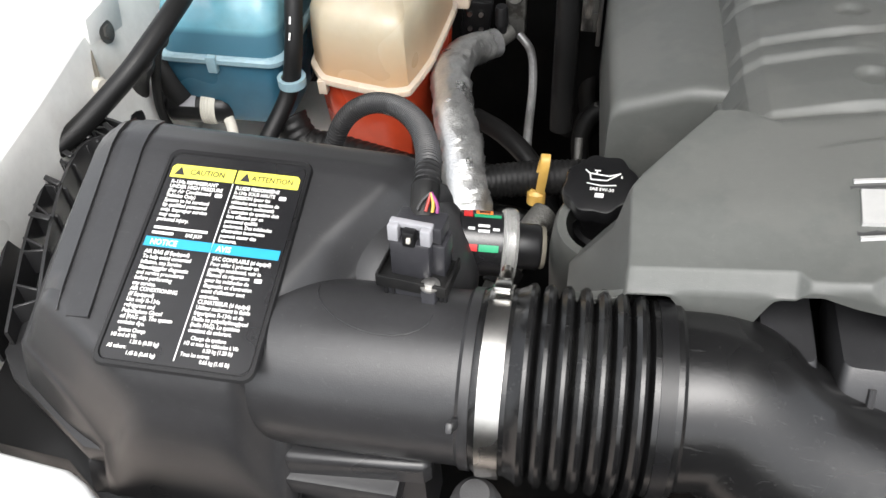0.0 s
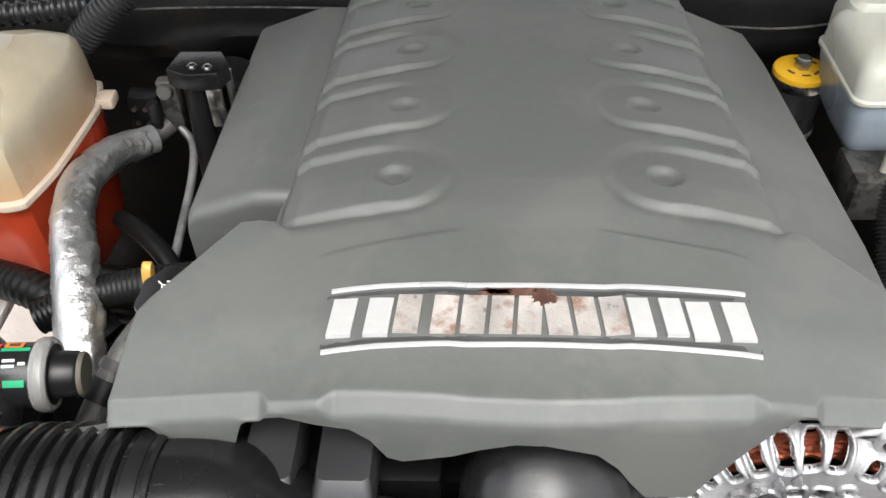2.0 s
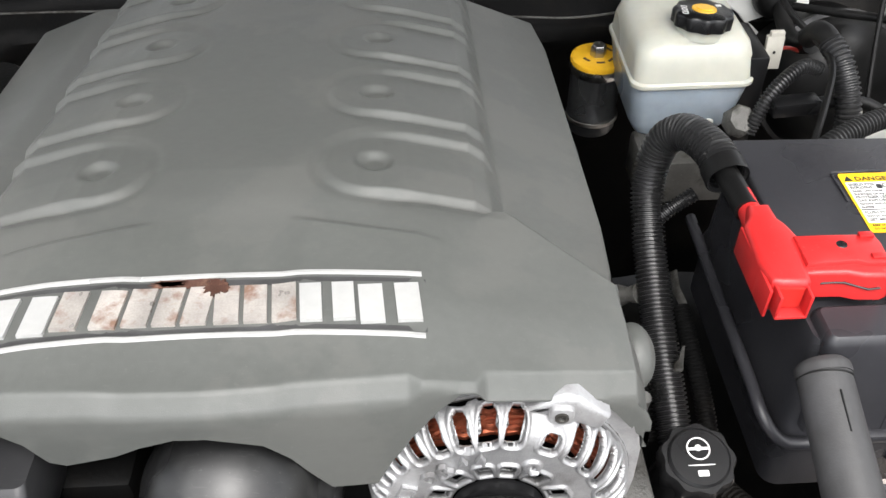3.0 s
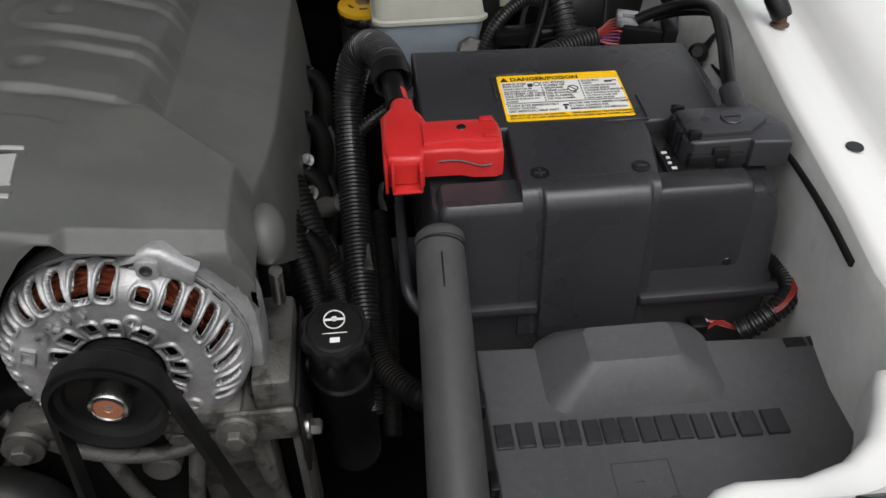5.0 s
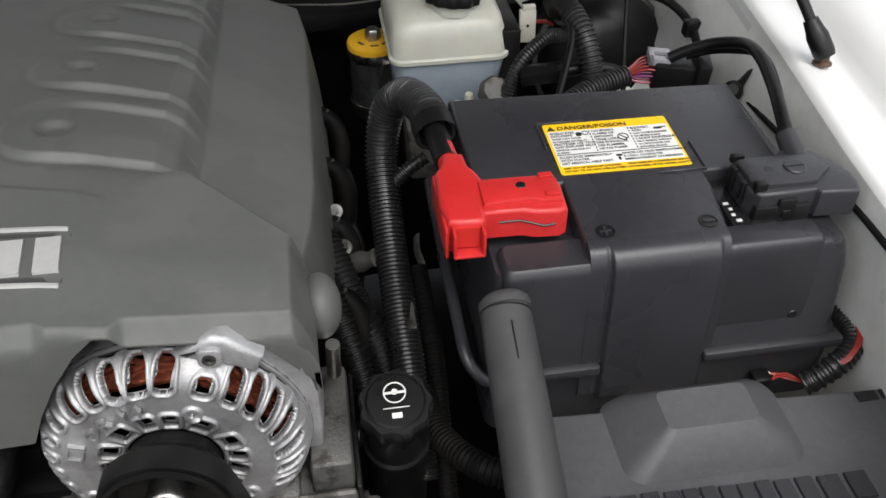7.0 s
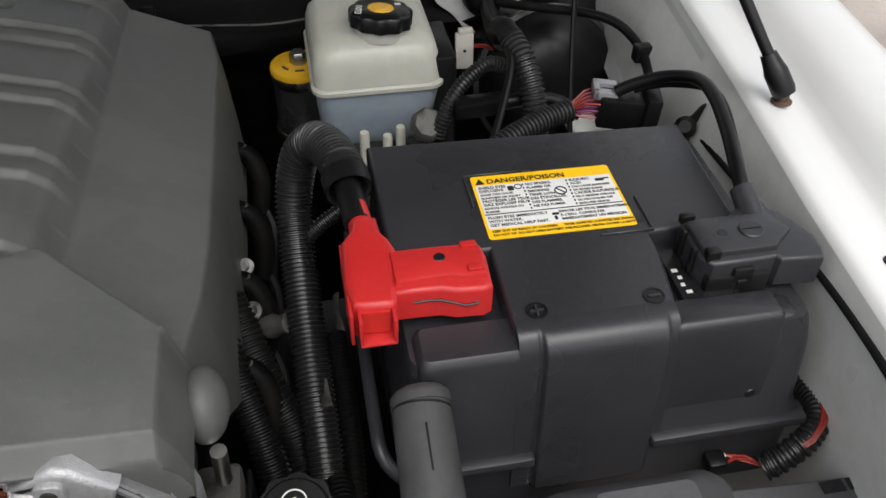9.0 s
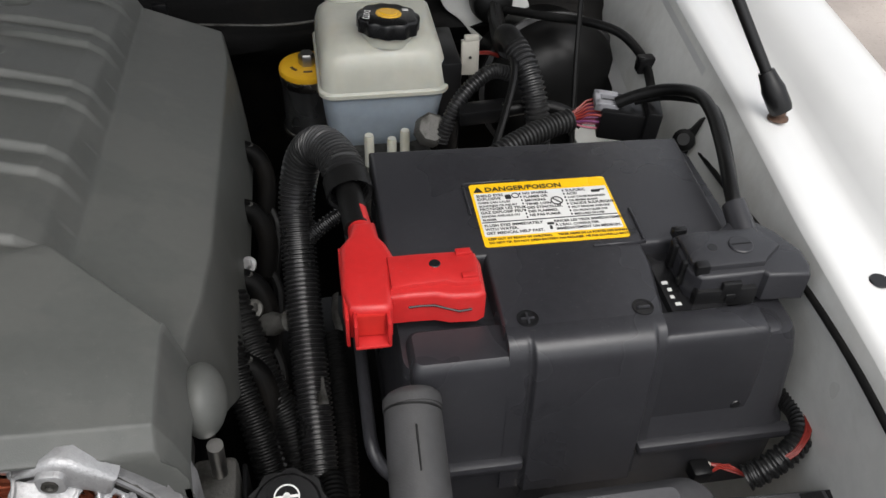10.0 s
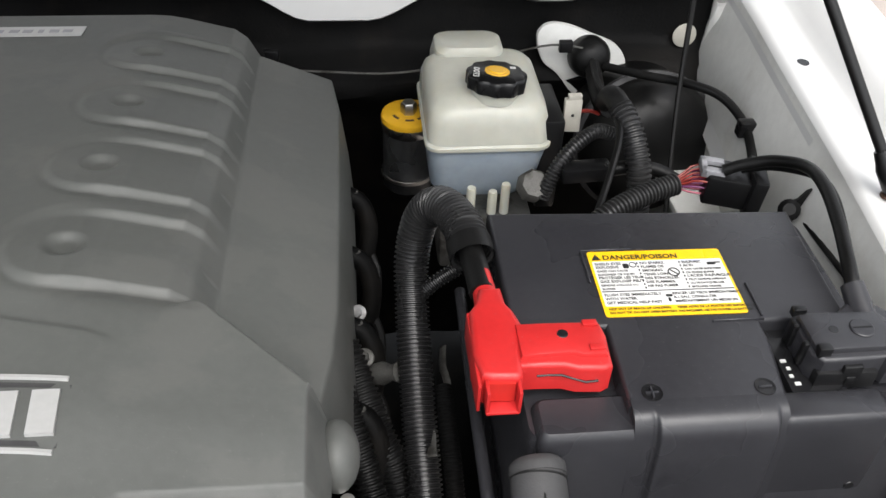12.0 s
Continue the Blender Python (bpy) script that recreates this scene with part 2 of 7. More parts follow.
def spline(pts, n=12):
    """A smooth curve through the points."""
    pts = [Vector(p) for p in pts]
    out = []
    for i in range(len(pts) - 1):
        p0, p1, p2, p3 = pts[max(i - 1, 0)], pts[i], pts[i + 1], pts[min(i + 2, len(pts) - 1)]
        for k in range(n):
            t = k / n
            out.append(0.5 * (2 * p1 + (p2 - p0) * t + (2 * p0 - 5 * p1 + 4 * p2 - p3) * t * t + (3 * p1 - p0 - 3 * p2 + p3) * t ** 3))
    out.append(pts[-1])
    return out


def tube(pts, radius, seg=14, n=12, pitch=0.0, depth=0.0, caps=True, step=None, squash=1.0):
    """A hose along a smooth curve; with pitch and depth it is ribbed. radius may be a function of 0..1."""
    line = spline(pts, n) if len(pts) > 2 else [Vector(pts[0]).lerp(Vector(pts[1]), k / 8) for k in range(9)]
    lens = [0.0]
    for a, b in zip(line, line[1:]):
        lens.append(lens[-1] + (b - a).length)
    total = lens[-1]
    if pitch:
        count = max(4, int(total / pitch) * 4)
        marks = [total * k / count for k in range(count + 1)]
    else:
        count = max(4, int(total / (step or 0.006)))
        marks = [total * k / count for k in range(count + 1)]
    bm = bmesh.new()
    rings, k, up = [], 0, None
    for idx, s in enumerate(marks):
        while k < len(lens) - 2 and lens[k + 1] < s:
            k += 1
        p = line[k].lerp(line[k + 1], (s - lens[k]) / max(1e-9, lens[k + 1] - lens[k]))
        a, b = line[max(k - 1, 0)], line[min(k + 2, len(line) - 1)]
        d = (b - a).normalized()
        if up is None:
            up = d.orthogonal().normalized()
        up = (up - d * up.dot(d)).normalized()
        side = d.cross(up)
        r = radius(s / total) if callable(radius) else radius
        if pitch:
            r -= depth * (0, 0.0, 1, 1)[idx % 4]
        rings.append([bm.verts.new(p + up * (r * math.cos(2 * math.pi * i / seg)) + side * (r * squash * math.sin(2 * math.pi * i / seg))) for i in range(seg)])
    for a, b in zip(rings, rings[1:]):
        for i in range(seg):
            j = (i + 1) % seg
            bm.faces.new((a[i], a[j], b[j], b[i]))
    if caps:
        bm.faces.new(rings[0][::-1])
        bm.faces.new(rings[-1])
    return bm


def rrect(cx, cy, hx, hy, r, n=6):
    """Points of a rounded rectangle, anticlockwise."""
    r = min(r, hx * 0.98, hy * 0.98)
    pts = []
    for sx, sy, a0 in ((1, 1, 0), (-1, 1, 90), (-1, -1, 180), (1, -1, 270)):
        for k in range(n + 1):
            a = radians(a0 + 90 * k / n)
            pts.append((cx + sx * (hx - r) + r * math.cos(a), cy + sy * (hy - r) + r * math.sin(a)))
    return pts


def loft(sections, top=True, bottom=True, m=None):
    """Skins closed sections (lists of 3D points, alike in number)."""
    bm = bmesh.new()
    rings = [[bm.verts.new(p) for p in s] for s in sections]
    n = len(rings[0])
    for a, b in zip(rings, rings[1:]):
        for i in range(n):
            j = (i + 1) % n
            bm.faces.new((a[i], a[j], b[j], b[i]))
    if bottom:
        bm.faces.new(rings[0][::-1])
    if top:
        bm.faces.new(rings[-1])
    if m:
        bm.transform(m)
    return bm


def rloft(rows, m=None, top=True, bottom=True):
    """Skins rounded rectangles: rows of (z, cx, cy, hx, hy, r)."""
    return loft([[(x, y, z) for x, y in rrect(cx, cy, hx, hy, r)] for z, cx, cy, hx, hy, r in rows], top, bottom, m)


def prism(poly, z0, z1, bev=0.0, m=None, seg=2):
    """A polygon drawn up from z0 to z1, its upper rim rounded."""
    bm = bmesh.new()
    vs = [bm.verts.new((x, y, z0)) for x, y in poly]
    f = bm.faces.new(vs)
    bmesh.ops.recalc_face_normals(bm, faces=[f])
    r = bmesh.ops.extrude_face_region(bm, geom=[f])
    up = [v for v in r["geom"] if isinstance(v, bmesh.types.BMVert)]
    bmesh.ops.translate(bm, verts=up, vec=(0, 0, z1 - z0))
    if bev:
        keep = set(up)
        es = [e for e in bm.edges if e.verts[0] in keep and e.verts[1] in keep]
        bmesh.ops.bevel(bm, geom=es, offset=bev, segments=seg, affect="EDGES", profile=0.5)
    bmesh.ops.recalc_face_normals(bm, faces=bm.faces)
    if m:
        bm.transform(m)
    return bm


def bolt(p, d, r=0.006, h=0.005, washer=1.5):
    """A hex head on a flange, as one bmesh."""
    a = lathe([(0, 0), (r * washer, 0), (r * washer, h * 0.25), (r * 1.05, h * 0.35), (0, h * 0.35)], seg=20)
    b = lathe([(0, h * 0.3), (r, h * 0.3), (r, h * 0.9), (r * 0.85, h), (0, h)], seg=6)
    out = join(a, b)
    out.transform(axis(p, d))
    return out


def words(name, text, size, m, material, parent, extrude=0.0002, align="LEFT", label="", width=1.0):
    """Writing in the built-in font, as a mesh, its baseline on m's x axis."""
    cu = bpy.data.curves.new("writing", "FONT")
    cu.body, cu.size, cu.extrude, cu.align_x, cu.resolution_u, cu.offset = text, size, extrude, align, 2, size * 0.022
    ob = bpy.data.objects.new("writing", cu)
    scene.collection.objects.link(ob)
    bpy.context.view_layer.update()
    me = bpy.data.meshes.new_from_object(ob.evaluated_get(bpy.context.evaluated_depsgraph_get()))
    bpy.data.objects.remove(ob)
    bpy.data.curves.remove(cu)
    me.name = name
    up, p = Matrix.Identity(4), parent
    while p:
        up = p.matrix_basis @ up
        p = p.parent
    me.transform(up.inverted() @ m @ Matrix.Diagonal((width, 1, 1, 1)))
    me.materials.clear()
    me.materials.append(material)
    o = new(name, me)
    o.parent = parent
    if label:
        o["label"] = label
    return o


def sm(a, b, x):
    """A smooth step from 0 at a to 1 at b."""
    t = np.clip((x - a) / (b - a), 0, 1)
    return t * t * (3 - 2 * t)


def sheet(X, Y, Z):
    """A bmesh from a grid of places."""
    r, c = X.shape
    bm = bmesh.new()
    vs = [[bm.verts.new((X[i, j], Y[i, j], Z[i, j])) for j in range(c)] for i in range(r)]
    for i in range(r - 1):
        for j in range(c - 1):
            bm.faces.new((vs[i][j], vs[i][j + 1], vs[i + 1][j + 1], vs[i + 1][j]))
    return bm


# ---- setting: ground, car body, firewall, engine block ----
solid("ground", box(0, 0, -0.05, 400, 400, 0.1, 0), M_GROUND, "pinkish grey gravel driveway beside the car", "ground", kind="structure")


def rail_edge(y):
    return np.interp(y, [-0.1, -0.044, 0.071, 0.215, 0.386, 0.47, 0.9], [0.584, 0.592, 0.603, 0.622, 0.64, 0.65, 0.69])


def fender(side, shift, label):
    """A white front wing: inner wall, flat rail with a shallow channel, crowned top and outer skin."""
    ys = np.linspace(-0.16, 1.0, 80)
    e = rail_edge(ys) + shift
    prof = [(0.012, 0.62), (0.01, 0.8), (0.006, 0.93), (0.0, 1.0), (0.0004, 1.008), (0.0014, 1.014), (0.0036, 1.018), (0.008, 1.020), (0.02, 1.0185), (0.034, 1.0155), (0.04, 1.0145),
            (0.046, 1.0165), (0.052, 1.023), (0.06, 1.032), (0.072, 1.038), (0.09, 1.041), (0.108, 1.039), (0.122, 1.031), (0.133, 1.014), (0.141, 0.985), (0.146, 0.9), (0.155, 0.7), (0.15, 0.45)]
    room = np.clip(rail_edge(ys) - 0.596, 0, 0.03)
    X = np.array([[side * (ek + p[0] - r * np.interp(p[1], [0.62, 0.93, 1.008], [1.2, 1.0, 0.0])) for p in prof] for ek, r in zip(e, room)])
    Y = np.array([[y for p in prof] for y in ys])
    Z = np.array([[p[1] for p in prof] for y in ys])
    root = thing("fender", label, "car fender", at=(side * 0.65, 0.4, 0.45))
    k = 6
    part("inner_wall", sheet(X[:, :k], Y[:, :k], Z[:, :k]), M_WHITE_IN, root, "thin dull white paint on the inner wall")
    part("outer_skin", sheet(X[:, k - 1:], Y[:, k - 1:], Z[:, k - 1:]), M_WHITE, root)
    return root


fender_r = fender(1, 0.0, "glossy white front fender with flat rail beside the battery")
fender_l = fender(-1, 0.045, "glossy white front fender beside the air filter housing")


def wavy_panel(name, poly, label):
    """The white front panel, with a rolled lip round its edge."""
    root = thing(name, label, "car body", kind="structure", at=(poly[0][0], -0.4, 0.985))
    part("sheet", prism(poly, 0.985, 1.02, 0.009, seg=4), M_WHITE, root)
    side = 1 if poly[0][0] > 0 else -1
    line = [(x + side * 0.02, y - 0.024, 1.0145) for x, y in poly if -0.3 <= y < -0.18 and abs(x) < 0.6]
    part("pressed_bead", tube(line, 0.011, 16), M_WHITE, root)
    return root


wavy_panel("front_panel_right", [(0.66, -0.165), (0.552, -0.168), (0.546, -0.178), (0.54, -0.19), (0.529, -0.205), (0.512, -0.217), (0.49, -0.223), (0.46, -0.222), (0.449, -0.225), (0.436, -0.235),
                           (0.41, -0.247), (0.38, -0.262), (0.33, -0.3), (0.3, -0.36), (0.28, -0.7), (0.78, -0.7), (0.76, -0.165)], "white painted front panel with wavy rolled edge")
wavy_panel("front_panel_left", [(-0.7, -0.165), (-0.79, -0.165), (-0.8, -0.7), (-0.3, -0.7), (-0.32, -0.36), (-0.36, -0.3), (-0.41, -0.245), (-0.457, -0.2195), (-0.468, -0.211), (-0.48, -0.2055), (-0.519, -0.202), (-0.56, -0.192), (-0.62, -0.172)],
           "white painted front panel beside the air filter housing")


sy = np.linspace(0.27, 0.56, 30)
sz = np.linspace(0, 1, 8)
SX = (rail_edge(sy) - 0.03)[:, None] + 0.029 * sz[None, :] ** 0.8
solid("inner_wing_slope", sheet(SX, np.repeat(sy[:, None], 8, 1), 0.9 + 0.108 * np.repeat(sz[None, :], 30, 0)), M_WHITE, "white painted slope of the inner wing behind the battery", "car body", kind="structure")
solid("inner_wing_shelf", box(0.605, 0.37, 0.862, 0.075, 0.17, 0.012, 0.004), M_WHITE_IN, "dull white painted shelf of the inner wing", "car body", kind="structure")
solid("left_wing_shelf", box(-0.56, 0.19, 0.835, 0.2, 0.34, 0.012, 0.004), M_WHITE_IN, "dull white painted shelf under the tanks", "car body", kind="structure")
bead = tube([(0.652, 0.552, 1.0), (0.65, 0.55, 0.96), (0.648, 0.548, 0.92), (0.645, 0.525, 0.895), (0.643, 0.5, 0.885), (0.643, 0.48, 0.87)], 0.009, 12)
for v in bead.verts:
    v.co += Vector((1, 1, 1)) * noise.noise(v.co * 120) * 0.003
solid("seam_sealer", bead, M_WHITE_IN, "lumpy white seam sealer in the wing corner", "sealer")


# Unseen wall added ahead of the bay; stops light bounced off the gravel
solid("wall_front_light_block", box(0, -0.71, 0.71, 1.66, 0.03, 0.6, 0.004), M_DEEP_SHADE, "plain dark wall out of view, added to block light from the front", "radiator support", kind="structure")


def firewall():
    """The black padded bulkhead behind the engine, with a roll of insulation along its top."""
    xs = np.linspace(-0.72, 0.72, 60)
    prof = [(0.60, 0.45), (0.575, 0.7), (0.565, 0.82), (0.555, 0.87), (0.535, 0.89), (0.523, 0.905), (0.523, 0.92), (0.535, 0.935), (0.552, 0.942), (0.562, 0.955), (0.565, 0.99), (0.575, 1.02), (0.62, 1.03)]
    X = np.array([[x for p in prof] for x in xs])
    Y = np.array([[p[0] + 0.006 * math.sin(x * 17) + 0.003 * math.sin(x * 41 + p[1] * 30) for p in prof] for x in xs])
    Z = np.array([[p[1] + 0.004 * math.sin(x * 23 + 1) for p in prof] for x in xs])
    # Padding is black; its colour is deepened further for shade at the back
    solid("wall_firewall", sheet(X, Y, Z), M_DEEP_SHADE, "black insulated firewall behind the engine", "firewall", kind="structure")


firewall()


def cowl():
    """The white lip under the windscreen, sagging in a curve towards the engine."""
    xs = np.linspace(-0.75, 0.75, 120)
    dip = 0.032 * sm(0.14, 0.21, xs) * (1 - sm(0.27, 0.35, xs)) + 0.012 * sm(0.4, 0.45, xs) * (1 - sm(0.48, 0.52, xs)) + 0.025 * sm(0.64, 0.67, xs)
    rows = [(0.60, 1.07, 0), (0.545, 1.062, 0), (0.535, 1.055, 0), (0.534, 1.04, 0.2), (0.536, 1.02, 1.0), (0.55, 1.012, 1.0), (0.575, 1.01, 1.0)]
    X = np.array([xs for r in rows])
    Y = np.array([[r[0]] * len(xs) for r in rows])
    Z = np.array([r[1] - r[2] * dip for r in rows])
    solid("cowl", sheet(X, Y, Z), M_WHITE, "white cowl panel under the windscreen", "car body", kind="structure")


cowl()
hood_m = Matrix.Translation((0, 0.7, 1.12)) @ pose(0, 0, 0, -42, 0, 0)
hood = thing("hood", "raised white bonnet with an added dark liner, out of view", "car bonnet", kind="structure", at=(0, 0.7, 1.12))
skin = box(0, -0.55, 0.03, 1.5, 1.1, 0.03, 0.012, 2)
skin.transform(hood_m)
part("skin", skin, M_WHITE, hood)
# Liner is unseen, added dark so the bonnet throws little light back
liner = box(0, -0.55, 0.005, 1.3, 0.95, 0.016, 0.006, 2)
liner.transform(hood_m)
part("liner", liner, M_LINER, hood, "dark liner out of view, added to cut bounced light")
# Floor out of view, added so no light comes up from below
solid("floor", join(box(0, 0.1, 0.42, 1.25, 1.1, 0.03, 0.004)), M_DEEP_SHADE, "near-black floor out of view, added to keep the bay dark below", "tray", kind="structure")
# Block and heads hold the shade under the cover in their colour
engine = thing("engine_block", "near-black engine block under the cover, deep shade in its colour", "engine", at=(0, 0.2, 0.64))
part("crankcase", box(0, 0.2, 0.78, 0.34, 0.52, 0.28, 0.02), M_DEEP_SHADE, engine)
part("cylinder_head", box(0.17, 0.22, 0.87, 0.1, 0.46, 0.09, 0.02), M_DEEP_SHADE, engine)
part("cylinder_head", box(-0.17, 0.22, 0.85, 0.1, 0.4, 0.09, 0.02), M_DEEP_SHADE, engine)
part("front_plate", box(0.0, -0.008, 0.76, 0.24, 0.07, 0.36, 0.02), M_DEEP_SHADE, engine)


# ---- engine cover ----
def lin(a, b, x):
    """A straight ramp from 0 at a to 1 at b."""
    return np.clip((x - a) / (b - a), 0, 1)


def front_edge(x):
    ax = np.abs(x)
    return np.where(x > 0, np.interp(ax, [0, 0.1, 0.14, 0.225], [-0.067, -0.063, -0.056, -0.042]), np.interp(ax, [0, 0.1, 0.14, 0.225], [-0.067, -0.0635, -0.0605, -0.0585]))


def side_z(ax, y):
    return 1.0265 - 0.42 * (ax - 0.165) - 0.085 * np.maximum(0, y - 0.05)


def cover_z(x, y):
    ax = np.abs(x)
    right = x > 0
    top = 1.0665 - 0.09 * np.maximum(0, y - 0.1)
    ribbed = top - np.interp(ax, [0, 0.075, 0.09, 0.105, 0.1455, 0.156, 0.1665], [0, 0, 0.001, 0.004, 0.0150, 0.0235, 0.0445])
    rear = np.where(ax > 0.1665, side_z(ax, y), ribbed)
    fall = np.where(right, np.interp(ax, [0, 0.11, 0.122, 0.14, 0.2215, 0.236], [0, 0.0006, 0.003, 0.0085, 0.031, 0.035]),
                    np.interp(ax, [0, 0.085, 0.1, 0.12, 0.14, 0.226], [0, 0, 0.001, 0.003, 0.0055, 0.0175]))
    front = top - 0.001 - fall - 0.005 * sm(-0.01, -0.062, y)
    crease = lin(0.143, 0.157, ax)
    bend = 0.05 + crease * np.where(right, 0.018 - 0.84 * np.maximum(0, ax - 0.163), 0.019)
    z = front + (rear - front) * sm(bend, bend + 0.025 - 0.0205 * crease, y)
    z = z + 0.0016 * sm(0, 0.005, 0.052 - 0.25 * (ax - 0.05) - y) * sm(0.035, 0.05, ax) * (1 - sm(0.11, 0.13, ax))
    for k in range(4):
        yc, w = 0.104 + 0.0905 * k, 0.0325
        reach = np.where(ax > 0.085, np.abs(y - yc), np.hypot(ax - 0.085, y - yc))
        d = w - reach
        s = lin(-0.0032, 0.0024, d) * (1 - lin(0.1585, 0.1665, ax))
        dy = y - yc
        land = np.sign(dy) * lin(0.0905 / 2, w, np.abs(dy)) * sm(0.078, 0.1, ax) * (1 - lin(0.1585, 0.1665, ax))
        z = z + 0.0027 * (land * (1 - s) - s * np.clip(dy / w, -1, 1))
        z = z - 0.0012 * sm(-0.002, 0.006, 0.041 - reach) * (1 - sm(0.09, 0.12, ax)) * (1 - s)
        z = z - 0.0046 * (1 - sm(0.0055, 0.0135, np.hypot(ax - 0.085, y - yc)))
    chan = lin(0.103, 0.110, ax) * (1 - lin(0.1365, 0.1415, ax))
    z = z - np.maximum(0, front_edge(x) - 0.0062 * chan - y)
    return z


def engine_cover():
    root = thing("engine_cover", "grey moulded plastic V8 engine cover with stained badge", "engine cover", at=(0, 0.2, 0.95))
    ys = np.concatenate([np.arange(0.456, -0.05, -0.0013), np.linspace(-0.05, -0.070, 14)])
    xl = -np.interp(ys, [-0.07, -0.055, 0.0, 0.01, 0.03, 0.05, 0.072, 0.079, 0.1, 0.47], [0.2235, 0.2235, 0.2245, 0.2195, 0.2055, 0.1915, 0.1755, 0.1685, 0.1685, 0.1685])
    xr = np.interp(ys, [-0.07, 0.014, 0.03, 0.07, 0.12, 0.4, 0.456], [0.2215, 0.2215, 0.226, 0.2325, 0.236, 0.237, 0.23])
    # fine columns over the middle stay straight; only the outer ones follow the outline
    u = np.linspace(0, 1, 230)
    ul, ur = np.linspace(0, 1, 26)[None, :-1], np.linspace(0, 1, 26)[None, 1:]
    xm = np.repeat(np.linspace(-0.1555, 0.2, 262)[None, :], len(ys), 0)
    X = np.hstack([xl[:, None] + (-0.1555 - xl)[:, None] * ul, xm, 0.2 + (xr - 0.2)[:, None] * ur])
    u = X[0]
    Y = np.repeat(ys[:, None], len(u), 1)
    ye = front_edge(X) - 0.0088
    Y = np.where(Y < -0.02, -0.02 + (Y + 0.02) * (ye + 0.02) / (-0.05), Y)
    Z = cover_z(X, Y)
    # front face down to the scalloped lip
    xf, zf = X[-1], Z[-1]
    yf = Y[-1]
    lip = np.interp(xf, [-0.225, -0.205, -0.197, -0.1945, -0.189, -0.182, -0.160, -0.156, -0.152, -0.143, -0.13, -0.114, -0.096, -0.086, -0.078, -0.07, -0.044, -0.03, -0.012, 0.003, 0.03, 0.042, 0.05, 0.06, 0.084, 0.092, 0.104, 0.118, 0.14, 0.176, 0.198, 0.212, 0.225],
                    [1.0395, 1.039, 1.028, 1.015, 1.012, 1.018, 1.017, 1.03, 1.041, 1.046, 1.049, 1.045, 1.043, 1.034, 1.019, 1.016, 1.023, 1.03, 1.036, 1.036, 1.027, 1.014, 1.0, 0.985, 0.985, 1.003, 1.024, 1.042, 1.06, 1.06, 1.03, 1.01, 0.99])
    lip = np.minimum(lip, zf - 0.002)
    FX, FY, FZ = [X], [Y], [Z]
    for k in range(1, 8):
        t = k / 7
        FX.append(xf[None, :] * 1.0)
        FY.append((yf - 0.0012 * min(1, 3 * t))[None, :])
        FZ.append((zf + (lip - zf) * t)[None, :])
    FX.append(xf[None, :]); FY.append(yf[None, :] + 0.001); FZ.append(lip[None, :] - 0.0003)
    FX.append(xf[None, :]); FY.append(yf[None, :] + 0.0022); FZ.append(lip[None, :] + 0.004)
    X, Y, Z = np.vstack(FX), np.vstack(FY), np.vstack(FZ)
    # side skirts
    yy = Y[:, :1]
    dr = 0.037 + 0.065 * sm(-0.03, 0.1, yy)
    dl = 0.07 + 0.02 * sm(0.11, 0.14, yy)
    front_rows = np.arange(len(Y))[:, None] >= len(ys)
    dr = np.where(front_rows, 0.02, dr)
    dl = np.where(front_rows, 0.012, dl)
    def skirt(x, z, s, d):
        return [(x + s * 0.0008, z - 0.0006), (x + s * 0.002, z - 0.004), (x + s * 0.008, z - 0.5 * d), (x + s * 0.012, z - d), (x + s * 0.009, z - d)]
    R, L = skirt(X[:, -1:], Z[:, -1:], 1, dr), skirt(X[:, :1], Z[:, :1], -1, dl)
    L[3] = (L[3][0] - 0.02 * sm(0.1, 0.03, yy), L[3][1])
    X = np.hstack([q[0] for q in L[::-1]] + [X] + [q[0] for q in R])
    Z = np.hstack([q[1] for q in L[::-1]] + [Z] + [q[1] for q in R])
    Y = np.hstack([Y[:, :1]] * 5 + [Y] + [Y[:, -1:]] * 5)
    # rear turned down
    X = np.vstack([X[:1], X[:1], X]); Y = np.vstack([Y[:1] + 0.012, Y[:1] + 0.006, Y]); Z = np.vstack([Z[:1] - 0.05, Z[:1] - 0.006, Z])
    part("shell", sheet(X, Y, Z), M_COVER, root, angle=65)
    # lower flank on the other side: rounded front and outer edges
    a = np.linspace(0, np.pi / 2, 8)
    cols = np.concatenate([[0.0, 0.0], 0.009 * (1 - np.cos(a)), np.linspace(0.02, 0.09, 14)])
    cz = np.concatenate([[-0.09, -0.03], -0.009 * (1 - np.sin(a)), np.zeros(14)])
    rows = np.concatenate([[0.0, 0.0], 0.011 * (1 - np.cos(a)), np.linspace(0.025, 0.345, 30)])
    rz = np.concatenate([[-0.075, -0.03], -0.011 * (1 - np.sin(a)), np.zeros(30)])
    PY = 0.1265 + rows[:, None] * 0.955 + 0.0 * cols[None, :]
    rim_x = -0.2405 - 0.052 * (PY - 0.1265)
    PX = rim_x + cols[None, :] / 0.09 * (-0.1605 - rim_x)
    PZ = 1.0275 - 0.36 * np.maximum(0, -PX - 0.188) - 0.1 * (PY - 0.13) + cz[None, :] + rz[:, None]
    part("side_flank", sheet(PX, PY, PZ), M_COVER, root, angle=50)
    # mounting boss low on the side, and its stud
    boss = bmesh.new()
    bmesh.ops.create_uvsphere(boss, u_segments=24, v_segments=16, radius=1, matrix=Matrix.Translation((0.236, 0.004, 0.986)) @ Matrix.Diagonal((0.013, 0.021, 0.02, 1)))
    part("boss", boss, M_COVER, root)
